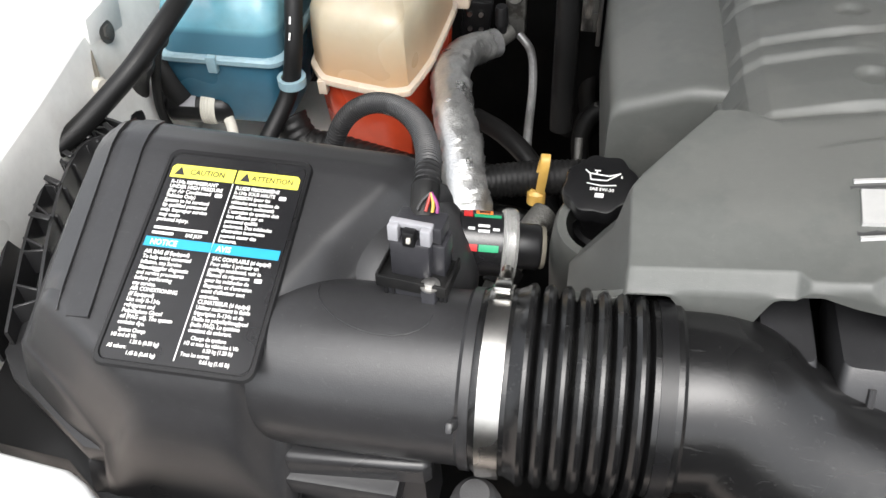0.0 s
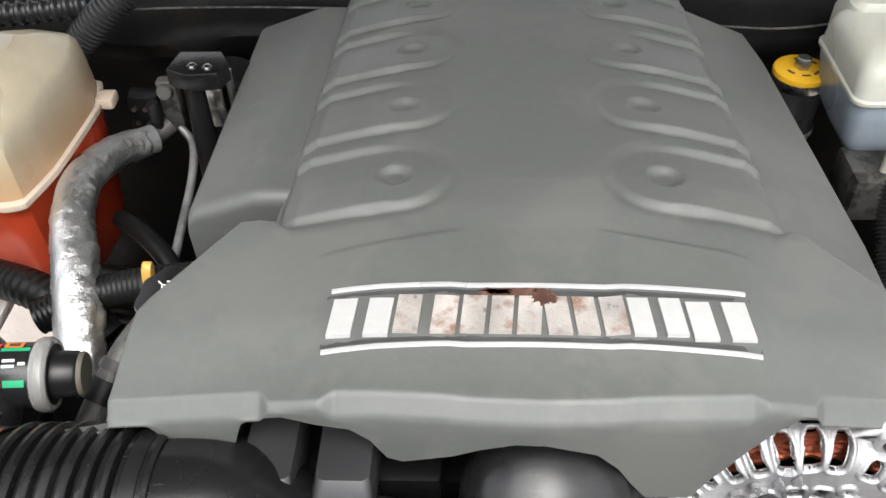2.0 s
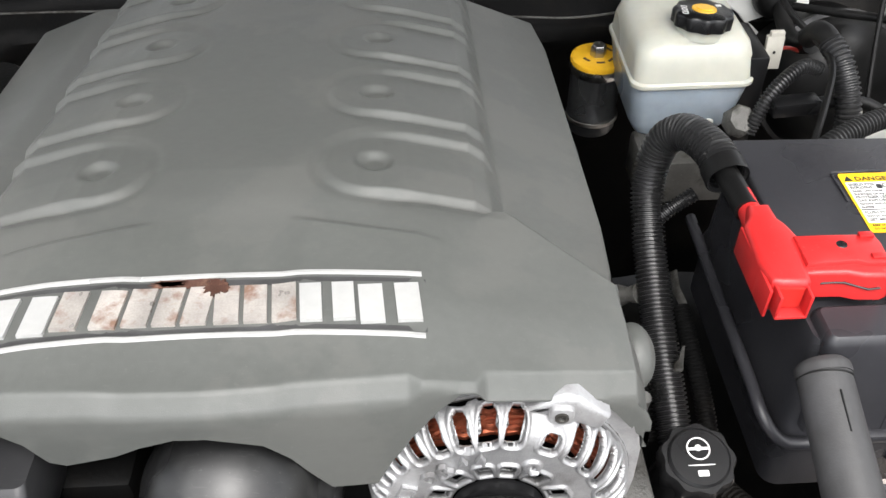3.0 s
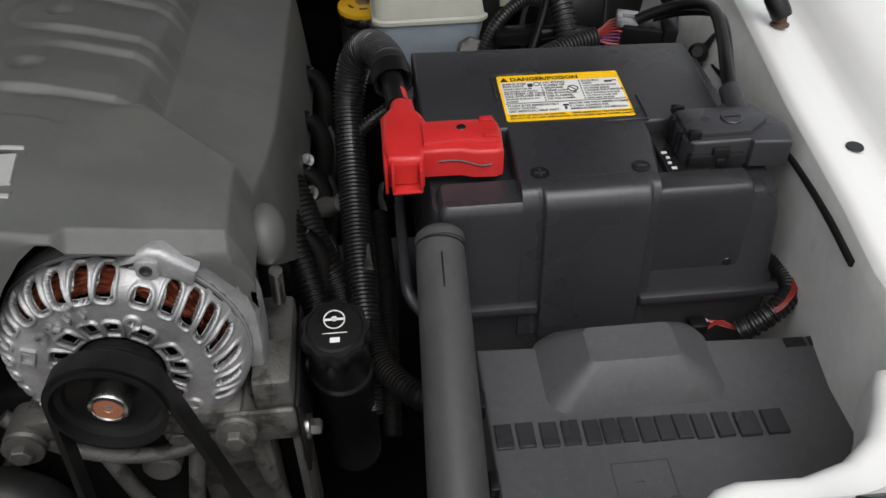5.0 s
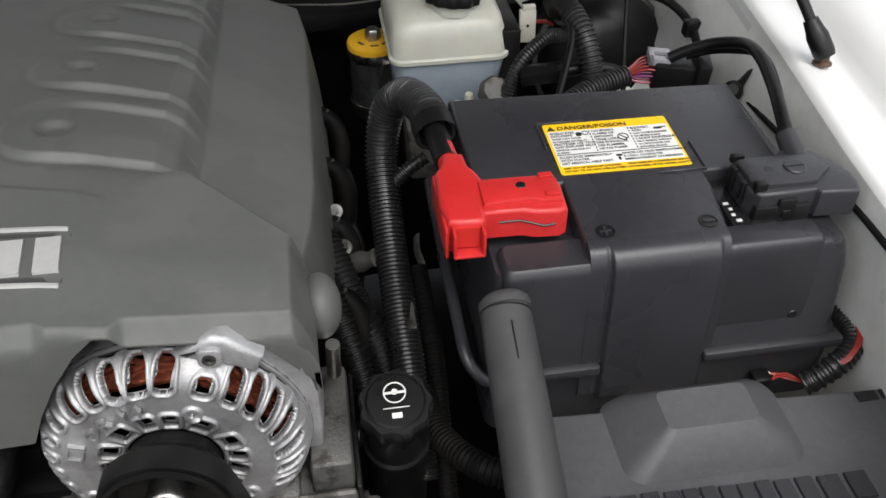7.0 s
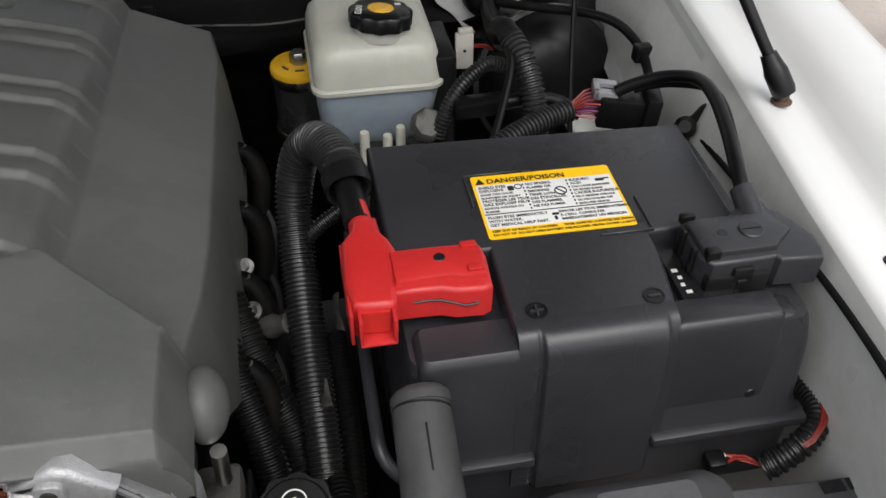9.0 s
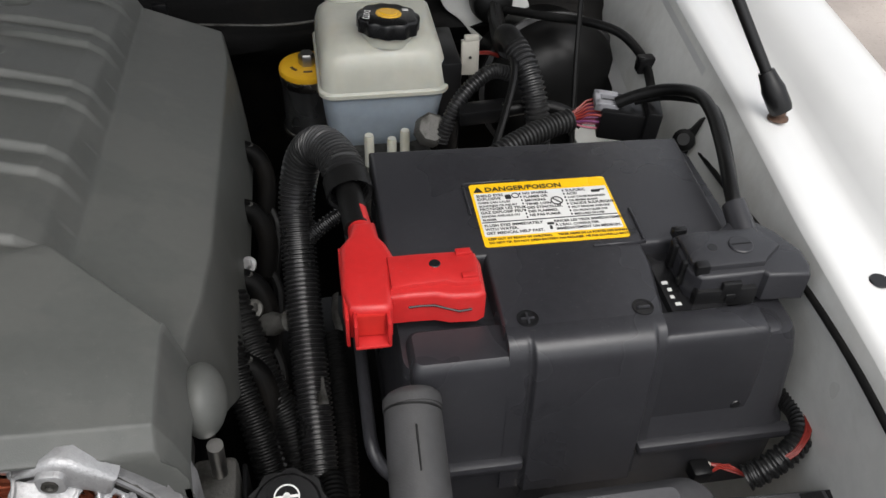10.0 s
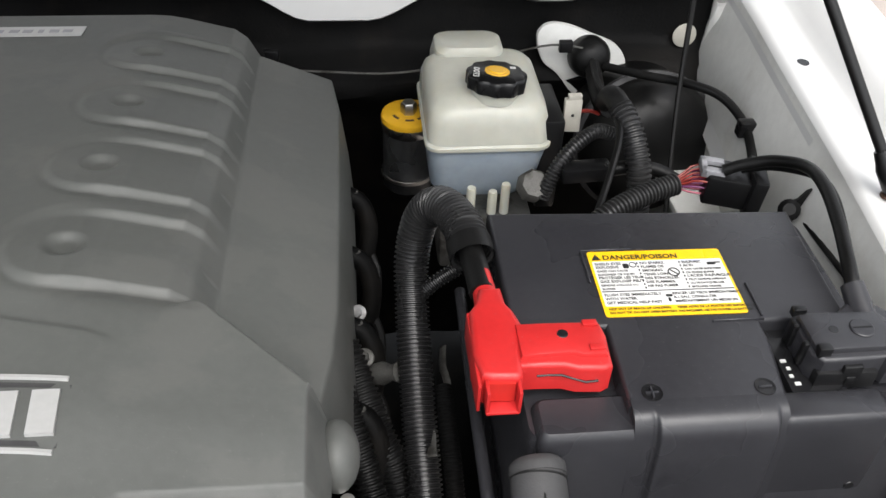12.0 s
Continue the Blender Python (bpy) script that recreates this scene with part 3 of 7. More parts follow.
    part("stud", lathe([(0, -0.03), (0.0045, -0.03), (0.0045, 0), (0, 0)], axis((0.241, -0.016, 0.972), (0.05, -0.1, 1)), 12), M_STEEL, root, "bare steel stud")
    # sticker near the rear edge
    zl = [float(cover_z(np.array(0.0), np.array(q))) + 0.0004 for q in (0.407, 0.428)]
    part("rear_sticker", loft([[(x, 0.407, zl[0]), (x, 0.428, zl[1]), (x, 0.428, zl[1] + 0.0005), (x, 0.407, zl[0] + 0.0005)] for x in (-0.09, 0.0235)]), M_BADGE, root, "pale grey printed sticker")
    for k in range(9):
        part("printed_bar", box(-0.078 + 0.011 * k, 0.4175, (zl[0] + zl[1]) / 2 + 0.0007, 0.0075 if k % 3 else 0.004, 0.006, 0.0004, 0, m=pose(0, 0, 0, -5.1, 0, 0)), M_GREY_PL, root)
    # collar round the oil filler
    part("filler_collar", lathe([(0.0255, 0.0), (0.0315, 0.0005), (0.034, -0.003), (0.0385, -0.03), (0.041, -0.075), (0.038, -0.075), (0.029, -0.006)], axis((-0.237, 0.055, 0.964), (-0.08, -0.15, 1)), 32), M_COVER, root)
    return root


cover = engine_cover()


def badge():
    """Two curved silver bars and a row of short upright silver bars between them."""
    def zc(x, y):
        return float(cover_z(np.array(x), np.array(y)))
    def bowed(x0, x1, y0, y1, lift, mat_, name, bow, n=24):
        secs = []
        for k in range(n + 1):
            x = x0 + (x1 - x0) * k / n
            b = bow * (1 - (x / 0.112) ** 2)
            z = zc(x, y0 + b) + 0.0003
            secs.append([(x, y0 + b, z), (x, y1 + b, z), (x, y1 + b - 0.0006, z + lift), (x, y0 + b + 0.0006, z + lift)])
        return part(name, loft(secs), mat_, cover, "silver badge bar")
    bowed(-0.1115, 0.1115, -0.0015, 0.0015, 0.0014, M_BADGE, "badge_bar", 0.006)
    bowed(-0.1125, 0.1125, -0.0415, -0.0385, 0.0014, M_BADGE, "badge_bar", 0.006)
    marks = [(-0.110, -0.0775, 0), (-0.075, -0.0425, 1), (-0.04, 0.0025, 2), (0.0045, 0.0465, 2), (0.0485, 0.0765, 3), (0.079, 0.1105, 4)]
    for i, (a, b, kind) in enumerate(marks):
        y0, y1, xm = -0.0335, -0.0085, (a + b) / 2
        bow = 0.006 * (1 - (xm / 0.112) ** 2)
        w = b - a
        bars = ((0, 0.4), (0.6, 1)) if kind != 2 else ((0, 0.3), (0.36, 0.64), (0.7, 1))
        for p, q in bars:
            secs = []
            for u in range(5):
                x = a + w * (p + (q - p) * u / 4)
                lean = 0.001 * (-1 if xm > 0 else 1)
                e0, e1 = y0 + bow, y1 + bow
                za, zb = zc(x, e0), zc(x, e1)
                secs.append([(x - lean, e0, za - 0.0006), (x + lean, e1, zb - 0.0006), (x + lean, e1 - 0.0004, zb + 0.002), (x - lean, e0 + 0.0004, za + 0.002)])
            part("badge_bar", loft(secs), M_BADGE_WORN if i in (1, 2, 3) else M_BADGE, cover, "peeling silver bar" if i in (1, 2, 3) else "")
    # recessed darker ground behind the bars, and the burnt stain over its middle
    secs = []
    for k in range(25):
        x = -0.1135 + 0.227 * k / 24
        b = 0.006 * (1 - (x / 0.112) ** 2)
        secs.append([(x, -0.0375 + b, zc(x, -0.0375 + b) + 0.0002), (x, -0.003 + b, zc(x, -0.003 + b) + 0.0002), (x, -0.003 + b, zc(x, -0.003 + b) - 0.002), (x, -0.0375 + b, zc(x, -0.0375 + b) - 0.002)])
    part("badge_ground", loft(secs), M_GREYTUBE, cover, "dull dark grey badge recess")
    rng = random.Random(4)
    for cx, cy, rx, ry in ((-0.012, 0.0005, 0.017, 0.0035), (0.004, -0.0035, 0.006, 0.006), (-0.022, 0.0015, 0.009, 0.0025)):
        pts = []
        for k in range(40):
            a = 2 * math.pi * k / 40
            r = 1 + 0.3 * rng.uniform(-1, 1)
            pts.append((cx + rx * r * math.cos(a), cy + ry * r * math.sin(a)))
        z = max(zc(x, y) for x, y in pts)
        part("burn_mark", prism(pts, z + 0.0003, z + 0.0024 if ry > 0.005 else z + 0.0006), M_STAIN, cover, "burnt brown stain over the badge")


badge()


# ---- battery and its neighbours ----
def battery_box():
    root = thing("battery_box", "charcoal plastic battery box with warning label on its lid", "battery", at=(0.46, 0.09, 0.86))
    xl, xr = 0.343, 0.582
    lid = rloft([(0.86, 0.464, 0.088, 0.124, 0.1, 0.012), (0.905, 0.464, 0.088, 0.124, 0.1, 0.012), (0.912, 0.464, 0.088, 0.126, 0.1015, 0.012), (0.92, 0.464, 0.088, 0.1245, 0.1, 0.012), (0.926, 0.463, 0.089, 0.1215, 0.098, 0.012),
                 (0.98, 0.4625, 0.0905, 0.1185, 0.0945, 0.011), (0.99, 0.462, 0.0915, 0.1175, 0.093, 0.011), (0.994, 0.4615, 0.092, 0.116, 0.0915, 0.01)])
    part("lid_body", lid, M_BATT, root)
    # raised top deck and the stepped front: middle block proud, corners lower
    deck = prism([(0.344, 0.186), (0.344, 0.072), (0.403, 0.071), (0.4015, 0.009), (0.4945, 0.009), (0.497, 0.02), (0.502, 0.05), (0.502, 0.07), (0.56, 0.07), (0.565, 0.178)], 0.985, 1.0105, 0.0035, seg=4)
    part("top_deck", deck, M_BATT, root)
    # front shell: middle panel proud, a soft groove down each side of it
    xs = np.array(sorted(set(np.round(np.concatenate([np.linspace(0.4025, 0.4935, 32), np.linspace(0.411, 0.421, 13), np.linspace(0.483, 0.4935, 13)]), 5))))
    prof = [(1.01, 0.014), (1.01055, 0.0115), (1.01055, 0.007), (1.0102, 0.0035), (1.0092, 0.0), (1.0076, -0.003), (1.0052, -0.0055), (1.002, -0.0075), (0.997, -0.0092), (0.985, -0.011), (0.96, -0.013), (0.925, -0.0155), (0.89, -0.0178), (0.89, 0.014)]
    proud = sm(0.4145, 0.4175, xs) * (1 - sm(0.4855, 0.4885, xs))
    groove = np.exp(-((xs - 0.4152) / 0.0014) ** 2)
    X = np.tile(xs, (len(prof), 1))
    Z = np.array([[z] * len(xs) for z, y in prof])
    Y = np.array([y + (0 if k in (0, len(prof) - 1) else min(1, max(0, k - 1) / 5)) * (0.0036 * (1 - proud) + 0.001 * groove) for k, (z, y) in enumerate(prof)])
    shell = sheet(X, Y, Z)
    shell.verts.ensure_lookup_table()
    for j in (0, len(xs) - 1):
        shell.faces.new([shell.verts[k * len(xs) + j] for k in range(len(prof))])
    part("front_shell", shell, M_BATT, root, angle=60)
    part("front_corner", rloft([(0.915, 0.537, 0.01, 0.049, 0.0175, 0.007), (0.975, 0.535, 0.011, 0.0465, 0.0155, 0.009), (0.986, 0.534, 0.0115, 0.045, 0.0145, 0.009), (0.9925, 0.533, 0.012, 0.041, 0.0115, 0.008), (0.995, 0.533, 0.012, 0.036, 0.008, 0.006)]), M_BATT, root)
    part("corner_block", rloft([(0.915, 0.5235, 0.0035, 0.0355, 0.012, 0.003), (0.985, 0.5235, 0.005, 0.0345, 0.0117, 0.004), (0.9975, 0.5235, 0.0055, 0.034, 0.0115, 0.0045), (1.0025, 0.5235, 0.006, 0.033, 0.0108, 0.0045), (1.005, 0.5235, 0.0062, 0.0315, 0.0095, 0.004), (1.0058, 0.5235, 0.0065, 0.0295, 0.008, 0.003)]), M_BATT, root)
    part("front_corner", rloft([(0.915, 0.3805, 0.01, 0.0325, 0.0222, 0.006), (0.985, 0.3805, 0.01, 0.0325, 0.0174, 0.006), (0.9955, 0.3805, 0.01, 0.0322, 0.016, 0.006), (1.0005, 0.3805, 0.01, 0.0308, 0.0142, 0.005), (1.0025, 0.3805, 0.01, 0.029, 0.012, 0.004)]), M_BATT, root)
    part("drain_hole", lathe([(0, 0.0006), (0.003, 0.0006), (0.0034, 0), (0, 0)], axis((0.549, -0.008, 0.941), (0, -1, 0.05)), 16), M_LABEL_B, root, "small dark hole")
    part("ledge", box(0.5385, -0.0135, 0.9165, 0.102, 0.009, 0.0085, 0.0028), M_BATT, root)
    part("ledge", box(0.3885, -0.0135, 0.9165, 0.054, 0.009, 0.0085, 0.0028), M_BATT, root)
    part("rim", tube([(0.328, 0.185, 0.935), (0.326, 0.1, 0.935), (0.325, 0.02, 0.935), (0.326, -0.004, 0.931), (0.333, -0.013, 0.922), (0.342, -0.0165, 0.917), (0.36, -0.0165, 0.916)], 0.0042, 12), M_BATT, root)
    for x, glyph in ((0.4165, "plus_mark"), (0.4842, "minus_mark")):
        part(glyph, lathe([(0, 0), (0.0062, 0), (0.0062, 0.0012), (0.0054, 0.0012), (0.0052, 0.0005), (0, 0.0005)], Matrix.Translation((x, 0.0168, 1.0101)), 24), M_LABEL_B, root, "dark moulded ring")
        g = box(x, 0.0168, 1.0112, 0.008, 0.0014, 0.0012, 0.0003)
        if glyph == "plus_mark":
            g = join(g, box(x, 0.0168, 1.0112, 0.0014, 0.008, 0.0012, 0.0003))
        part("sign", g, M_BATT, root)
    for x0, y0, sx, sy in ((0.4015, 0.124, 0.0014, 0.03), (0.4195, 0.1405, 0.036, 0.0014), (0.5045, 0.088, 0.0014, 0.03), (0.488, 0.0705, 0.034, 0.0014)):
        part("label_guard", box(x0, y0, 1.011, sx, sy, 0.0024, 0.0004, 1), M_BATT, root)
    part("negative_pocket", prism([(0.506, 0.008), (0.506, 0.07), (0.57, 0.07), (0.57, 0.03), (0.54, 0.03), (0.54, 0.008)], 0.985, 1.0), M_LABEL_B, root, "dark pocket round the negative post")
    for k, (x, y) in enumerate(((0.508, 0.044), (0.508, 0.038), (0.5085, 0.032), (0.509, 0.026), (0.51, 0.0185), (0.512, 0.0145))):
        part("white_mark", box(x + 0.0015 + 0.001 * (k % 2), y, 1.0002, 0.0024 + 0.0012 * (k % 3 == 0), 0.0024 if k < 4 else 0.0014, 0.0006, 0), M_LABEL_W, root, "white printed mark")
    return root


battery = battery_box()


def warning_label():
    root = thing("battery_warning_label", "yellow and white danger label stuck on the battery lid", "label", at=(0.45, 0.107, 1.0108))
    m = Matrix.Translation((0.4512, 0.1075, 1.0109)) @ pose(0, 0, 0, 0, 0, -0.8)
    part("backing", prism(rrect(0, 0, 0.0462, 0.0308, 0.002, 3), 0, 0.0004, m=m), M_LABEL_Y, root)
    part("white_field", prism(rrect(0, -0.0005, 0.0445, 0.0212, 0.0008, 2), 0, 0.0006, m=m), M_LABEL_W, root, "white text field")
    def t(text, x, y, size, w=1.0):
        words("text", text, size, m @ Matrix.Translation((x, y, 0.0008)), M_INK, root, 0.00005, width=w)
    tri = prism([(-0.044, 0.0222), (-0.038, 0.0222), (-0.041, 0.0276)], 0.0004, 0.0008, m=m)
    part("hazard_triangle", tri, M_INK, root)
    t("DANGER/POISON", -0.0365, 0.0222, 0.0062, 1.05)
    for i, s in enumerate(("SHIELD EYES", "EXPLOSIVE", "GASES CAN CAUSE", "BLINDNESS OR INJURY", "PROTÉGER LES YEUX", "GAZ EXPLOSIF PEUT", "RENDRE AVEUGLE OU", "BLESSER")):
        t(s, -0.0432, 0.0168 - 0.0034 * i, 0.0034 if i in (0, 1, 4, 5) else 0.0026, 0.95)
    for i, s in enumerate(("NO SPARKS,", "FLAMES OR", "SMOKING", "TENIR LOIN", "DES ÉTINCELLES,", "DES FLAMMES,", "NE PAS FUMER")):
        t(s, -0.0125, 0.0168 - 0.0037 * i, 0.0033, 0.95)
    for i, s in enumerate(("SULFURIC", "ACID", "CAN CAUSE BLINDNESS", "OR SEVERE BURNS", "L'ACIDE SULFURIQUE", "PEUT RENDRE AVEUGLE", "OU PROVOQUER DES", "BRÛLURES GRAVES")):
        t(s, 0.0165, 0.0168 - 0.0034 * i, 0.0034 if i in (0, 1, 4) else 0.0026, 0.9)
    for i, s in enumerate(("FLUSH EYES IMMEDIATELY", "WITH WATER.", "GET MEDICAL HELP FAST.")):
        t(s, -0.0432, -0.0128 - 0.0036 * i, 0.0034, 0.95)
    for i, s in enumerate(("RINCER LES YEUX IMMÉDIATEMENT", "À L'EAU. CONSULTER", "IMMÉDIATEMENT UN MÉDECIN.")):
        t(s, 0.0015, -0.0128 - 0.0036 * i, 0.0032, 0.92)
    for x, a, b in ((0.0, "KEEP OUT OF REACH OF CHILDREN.", "DO NOT TIP. DO NOT OPEN BATTERY."), (0.0445, "TENIR HORS DE LA PORTÉE DES ENFANTS. NE", "PAS INCLINER. NE PAS OUVRIR LA BATTERIE.")):
        t(a, x - 0.0432, -0.0252, 0.0026, 0.95)
        t(b, x - 0.0432, -0.0286, 0.0026, 0.95)
    part("rule", prism([(-0.0442, -0.0088), (0.0442, -0.0088), (0.0442, -0.0082), (-0.0442, -0.0082)], 0.0006, 0.0009, m=m), M_INK, root)
    part("no_fire_sign", join(lathe([(0.0033, 0.0006), (0.0041, 0.0006), (0.0041, 0.0009), (0.0033, 0.0009), (0.0033, 0.0006)], m @ Matrix.Translation((0.0085, 0.0085, 0)), 28), prism([(0.006, 0.0105), (0.0066, 0.0111), (0.011, 0.0065), (0.0104, 0.0059)], 0.0006, 0.0009, m=m)), M_INK, root)
    part("goggles_sign", join(lathe([(0.002, 0.0006), (0.0026, 0.0006), (0.0026, 0.0009), (0.002, 0.0009), (0.002, 0.0006)], m @ Matrix.Translation((-0.0175, 0.0165, 0)), 20), prism(rrect(-0.0225, 0.0155, 0.002, 0.0022, 0.001, 3), 0.0006, 0.0009, m=m)), M_INK, root)
    part("hand_sign", join(prism(rrect(0.0365, 0.0158, 0.003, 0.0012, 0.0008, 3), 0.0006, 0.0009, m=m), prism(rrect(0.041, 0.0168, 0.002, 0.0005, 0.0004, 2), 0.0006, 0.0009, m=m)), M_INK, root)
    part("tap_sign", join(prism(rrect(-0.001, -0.0135, 0.0022, 0.001, 0.0006, 3), 0.0006, 0.0009, m=m), prism(rrect(-0.0015, -0.0172, 0.0009, 0.0018, 0.0007, 3), 0.0006, 0.0009, m=m)), M_INK, root)
    for x in (-0.0142, 0.0148):
        for k in range(8):
            part("dot", prism(rrect(x, 0.018 - 0.0034 * k, 0.0005, 0.0008, 0.0004, 2), 0.0006, 0.0009, m=m), M_INK, root)


warning_label()


def red_terminal():
    root = thing("positive_terminal_cover", "red plastic positive terminal cover on the battery", "terminal cover", at=(0.35, 0.04, 1.0))
    part("arm", prism([(0.340, 0.029), (0.352, 0.029), (0.366, 0.0285), (0.374, 0.0255), (0.389, 0.0245), (0.394, 0.027), (0.3955, 0.05), (0.394, 0.06), (0.36, 0.061), (0.34, 0.061)], 1.0045, 1.0255, 0.003, seg=3), M_RED, root)
    part("arm_top", prism([(0.342, 0.034), (0.354, 0.0345), (0.372, 0.0355), (0.378, 0.033), (0.392, 0.0325), (0.3935, 0.05), (0.392, 0.0585), (0.36, 0.0595), (0.342, 0.0595)], 1.0225, 1.0285, 0.002, seg=2), M_RED, root)
    head = prism([(0.318, 0.024), (0.3235, 0.0215), (0.338, 0.0205), (0.3415, 0.023), (0.3425, 0.035), (0.347, 0.062), (0.3435, 0.074), (0.34, 0.08), (0.339, 0.094), (0.325, 0.094), (0.322, 0.082), (0.3165, 0.074), (0.315, 0.04)], 1.002, 1.0265, 0.004, seg=3)
    part("head", head, M_RED, root)
    part("side_flange", box(0.3165, 0.047, 1.0115, 0.0022, 0.058, 0.022, 0.0008), M_RED, root)
    part("mouth", prism([(0.3215, 0.0195), (0.3365, 0.0188), (0.3375, 0.026), (0.3225, 0.027)], 1.0075, 1.0225), M_RED_DARK, root, "dark open end")
    part("spout", join(box(0.3207, 0.0185, 1.014, 0.002, 0.013, 0.0175, 0.0006), box(0.3388, 0.0182, 1.014, 0.002, 0.013, 0.0175, 0.0006), box(0.3297, 0.018, 1.0055, 0.0195, 0.013, 0.002, 0.0006)), M_RED, root)
    part("neck", tube([(0.331, 0.084, 1.0125), (0.3305, 0.1, 1.0145), (0.3295, 0.116, 1.016)], lambda t: 0.0085 - 0.0018 * t, 16), M_RED, root)
    part("pin_hole", lathe([(0, 0.0004), (0.003, 0.0004), (0.0034, 0), (0, 0)], Matrix.Translation((0.3685, 0.0495, 1.0285)), 16), M_LABEL_B, root, "small dark hole")
    for x, y in ((0.3865, 0.0375), (0.386, 0.0565)):
        part("clip", box(x, y, 1.0292, 0.009, 0.0045, 0.0022, 0.0006), M_RED, root)
    part("seam", tube([(0.351, 0.0288, 1.0165), (0.365, 0.0281, 1.017), (0.378, 0.0243, 1.0145), (0.386, 0.0243, 1.015)], 0.0007, 6), M_LABEL_B, root, "dark seam")
    return root


red_terminal()


def negative_terminal():
    root = thing("negative_terminal_cover", "black plastic negative terminal cover on the battery", "terminal cover", at=(0.55, 0.045, 1.0))
    part("body", prism([(0.5175, 0.033), (0.5225, 0.0265), (0.545, 0.0265), (0.561, 0.0275), (0.5625, 0.024), (0.588, 0.022), (0.5915, 0.03), (0.592, 0.042), (0.583, 0.062), (0.575, 0.0725), (0.566, 0.0755), (0.556, 0.0725), (0.548, 0.066), (0.524, 0.067), (0.5175, 0.064)], 0.999, 1.0195, 0.0025, seg=3), M_BATT, root)
    part("top_plate", prism([(0.519, 0.0345), (0.526, 0.0315), (0.563, 0.032), (0.567, 0.036), (0.578, 0.045), (0.57, 0.0615), (0.55, 0.062), (0.53, 0.0625), (0.519, 0.061)], 1.018, 1.0235, 0.002, seg=2), M_BATT, root)
    part("lower_lip", prism([(0.52, 0.024), (0.558, 0.0235), (0.558, 0.03), (0.52, 0.03)], 0.997, 1.010, 0.0015), M_BLACK, root)
    part("clip", box(0.5235, 0.0325, 1.0215, 0.0085, 0.006, 0.008, 0.001), M_BLACK, root)
    part("clip", box(0.5225, 0.0665, 1.0205, 0.009, 0.005, 0.006, 0.001), M_BLACK, root)
    part("pin_hole", lathe([(0, 0.0004), (0.0028, 0.0004), (0.003, 0), (0, 0)], Matrix.Translation((0.5355, 0.0472, 1.0235)), 16), M_LABEL_B, root, "small dark hole")
    part("dial", lathe([(0, 0.0012), (0.0068, 0.0012), (0.0075, 0.0006), (0.0075, 0), (0, 0)], Matrix.Translation((0.5535, 0.047, 1.0235)), 24), M_BATT, root)
    part("dial_slot", box(0.5535, 0.047, 1.0248, 0.012, 0.0008, 0.0006, 0), M_BLACK, root)
    part("latch_tab", join(box(0.5415, 0.0255, 1.009, 0.012, 0.004, 0.012, 0.001), box(0.5415, 0.0235, 1.004, 0.006, 0.002, 0.006, 0.0008)), M_BLACK, root)
    part("side_rib", join(box(0.5165, 0.056, 1.012, 0.004, 0.006, 0.018, 0.001), box(0.5165, 0.04, 1.012, 0.004, 0.004, 0.018, 0.001)), M_BLACK, root)
    part("cable_boot", tube([(0.566, 0.064, 1.015), (0.5655, 0.075, 1.02), (0.565, 0.084, 1.024)], lambda t: 0.0085 - 0.001 * t, 14), M_BATT, root)
    return root


negative_terminal()
solid("ground_cable", tube([(0.565, 0.08, 1.022), (0.5675, 0.1, 1.03), (0.577, 0.135, 1.032), (0.588, 0.18, 1.03), (0.592, 0.215, 1.022), (0.58, 0.24, 1.01), (0.562, 0.252, 0.998), (0.55, 0.256, 0.99)], 0.0048, 14), M_RUBBER, "thick black ground cable arching behind the battery", "cable")
solid("small_ground_wire", tube([(0.570, 0.09, 1.022), (0.578, 0.12, 1.027), (0.592, 0.17, 1.028), (0.6, 0.21, 1.016), (0.585, 0.245, 1.0), (0.565, 0.256, 0.99)], 0.0028, 10), M_RUBBER, "thin black wire beside the ground cable", "wire")

conduit = thing("battery_cable_conduit", "thick ribbed black conduit arching into the positive terminal", "cable conduit", at=(0.29, 0.1, 0.8))
path_c = [(0.3275, 0.137, 1.012), (0.3235, 0.165, 1.0165), (0.312, 0.194, 1.0125), (0.2995, 0.204, 0.995), (0.2915, 0.194, 0.966), (0.29, 0.166, 0.935), (0.2905, 0.125, 0.905), (0.2915, 0.08, 0.878), (0.293, 0.03, 0.85), (0.294, -0.02, 0.82)]
part("ribbed_sleeve", tube(path_c, lambda t: 0.0148 - 0.0018 * min(1, 2.5 * t), 24, pitch=0.0034, depth=0.002, caps=False), M_CONDUIT, conduit)
part("inner_cable", tube([(0.329, 0.1, 1.0145), (0.328, 0.12, 1.0145), (0.3255, 0.15, 1.015)], 0.0085, 16), M_RUBBER, conduit)
part("tape_band", tube([path_c[0], (0.3268, 0.143, 1.0135), (0.3258, 0.15, 1.015)], 0.0155, 24, caps=False), M_RUBBER, conduit, "dull black tape wrap")
part("branch_sleeve", tube([(0.292, 0.172, 0.94), (0.307, 0.176, 0.953), (0.325, 0.182, 0.962)], 0.006, 14, pitch=0.003, depth=0.001), M_CONDUIT, conduit)

brace = thing("brace_tube", "weathered grey tube running down in front of the battery", "tube", at=(0.34, -0.15, 0.9))
part("tube_body", tube([(0.3477, -0.0085, 0.983), (0.347, -0.028, 0.9765), (0.345, -0.09, 0.956), (0.342, -0.18, 0.925), (0.339, -0.27, 0.893), (0.336, -0.36, 0.86)], lambda t: 0.0158 + 0.0035 * t, 32), M_GREYTUBE, brace)
part("seam_line", tube([(0.347, -0.032, 0.9925), (0.3465, -0.055, 0.9845)], 0.0006, 6), M_RUBBER, brace)
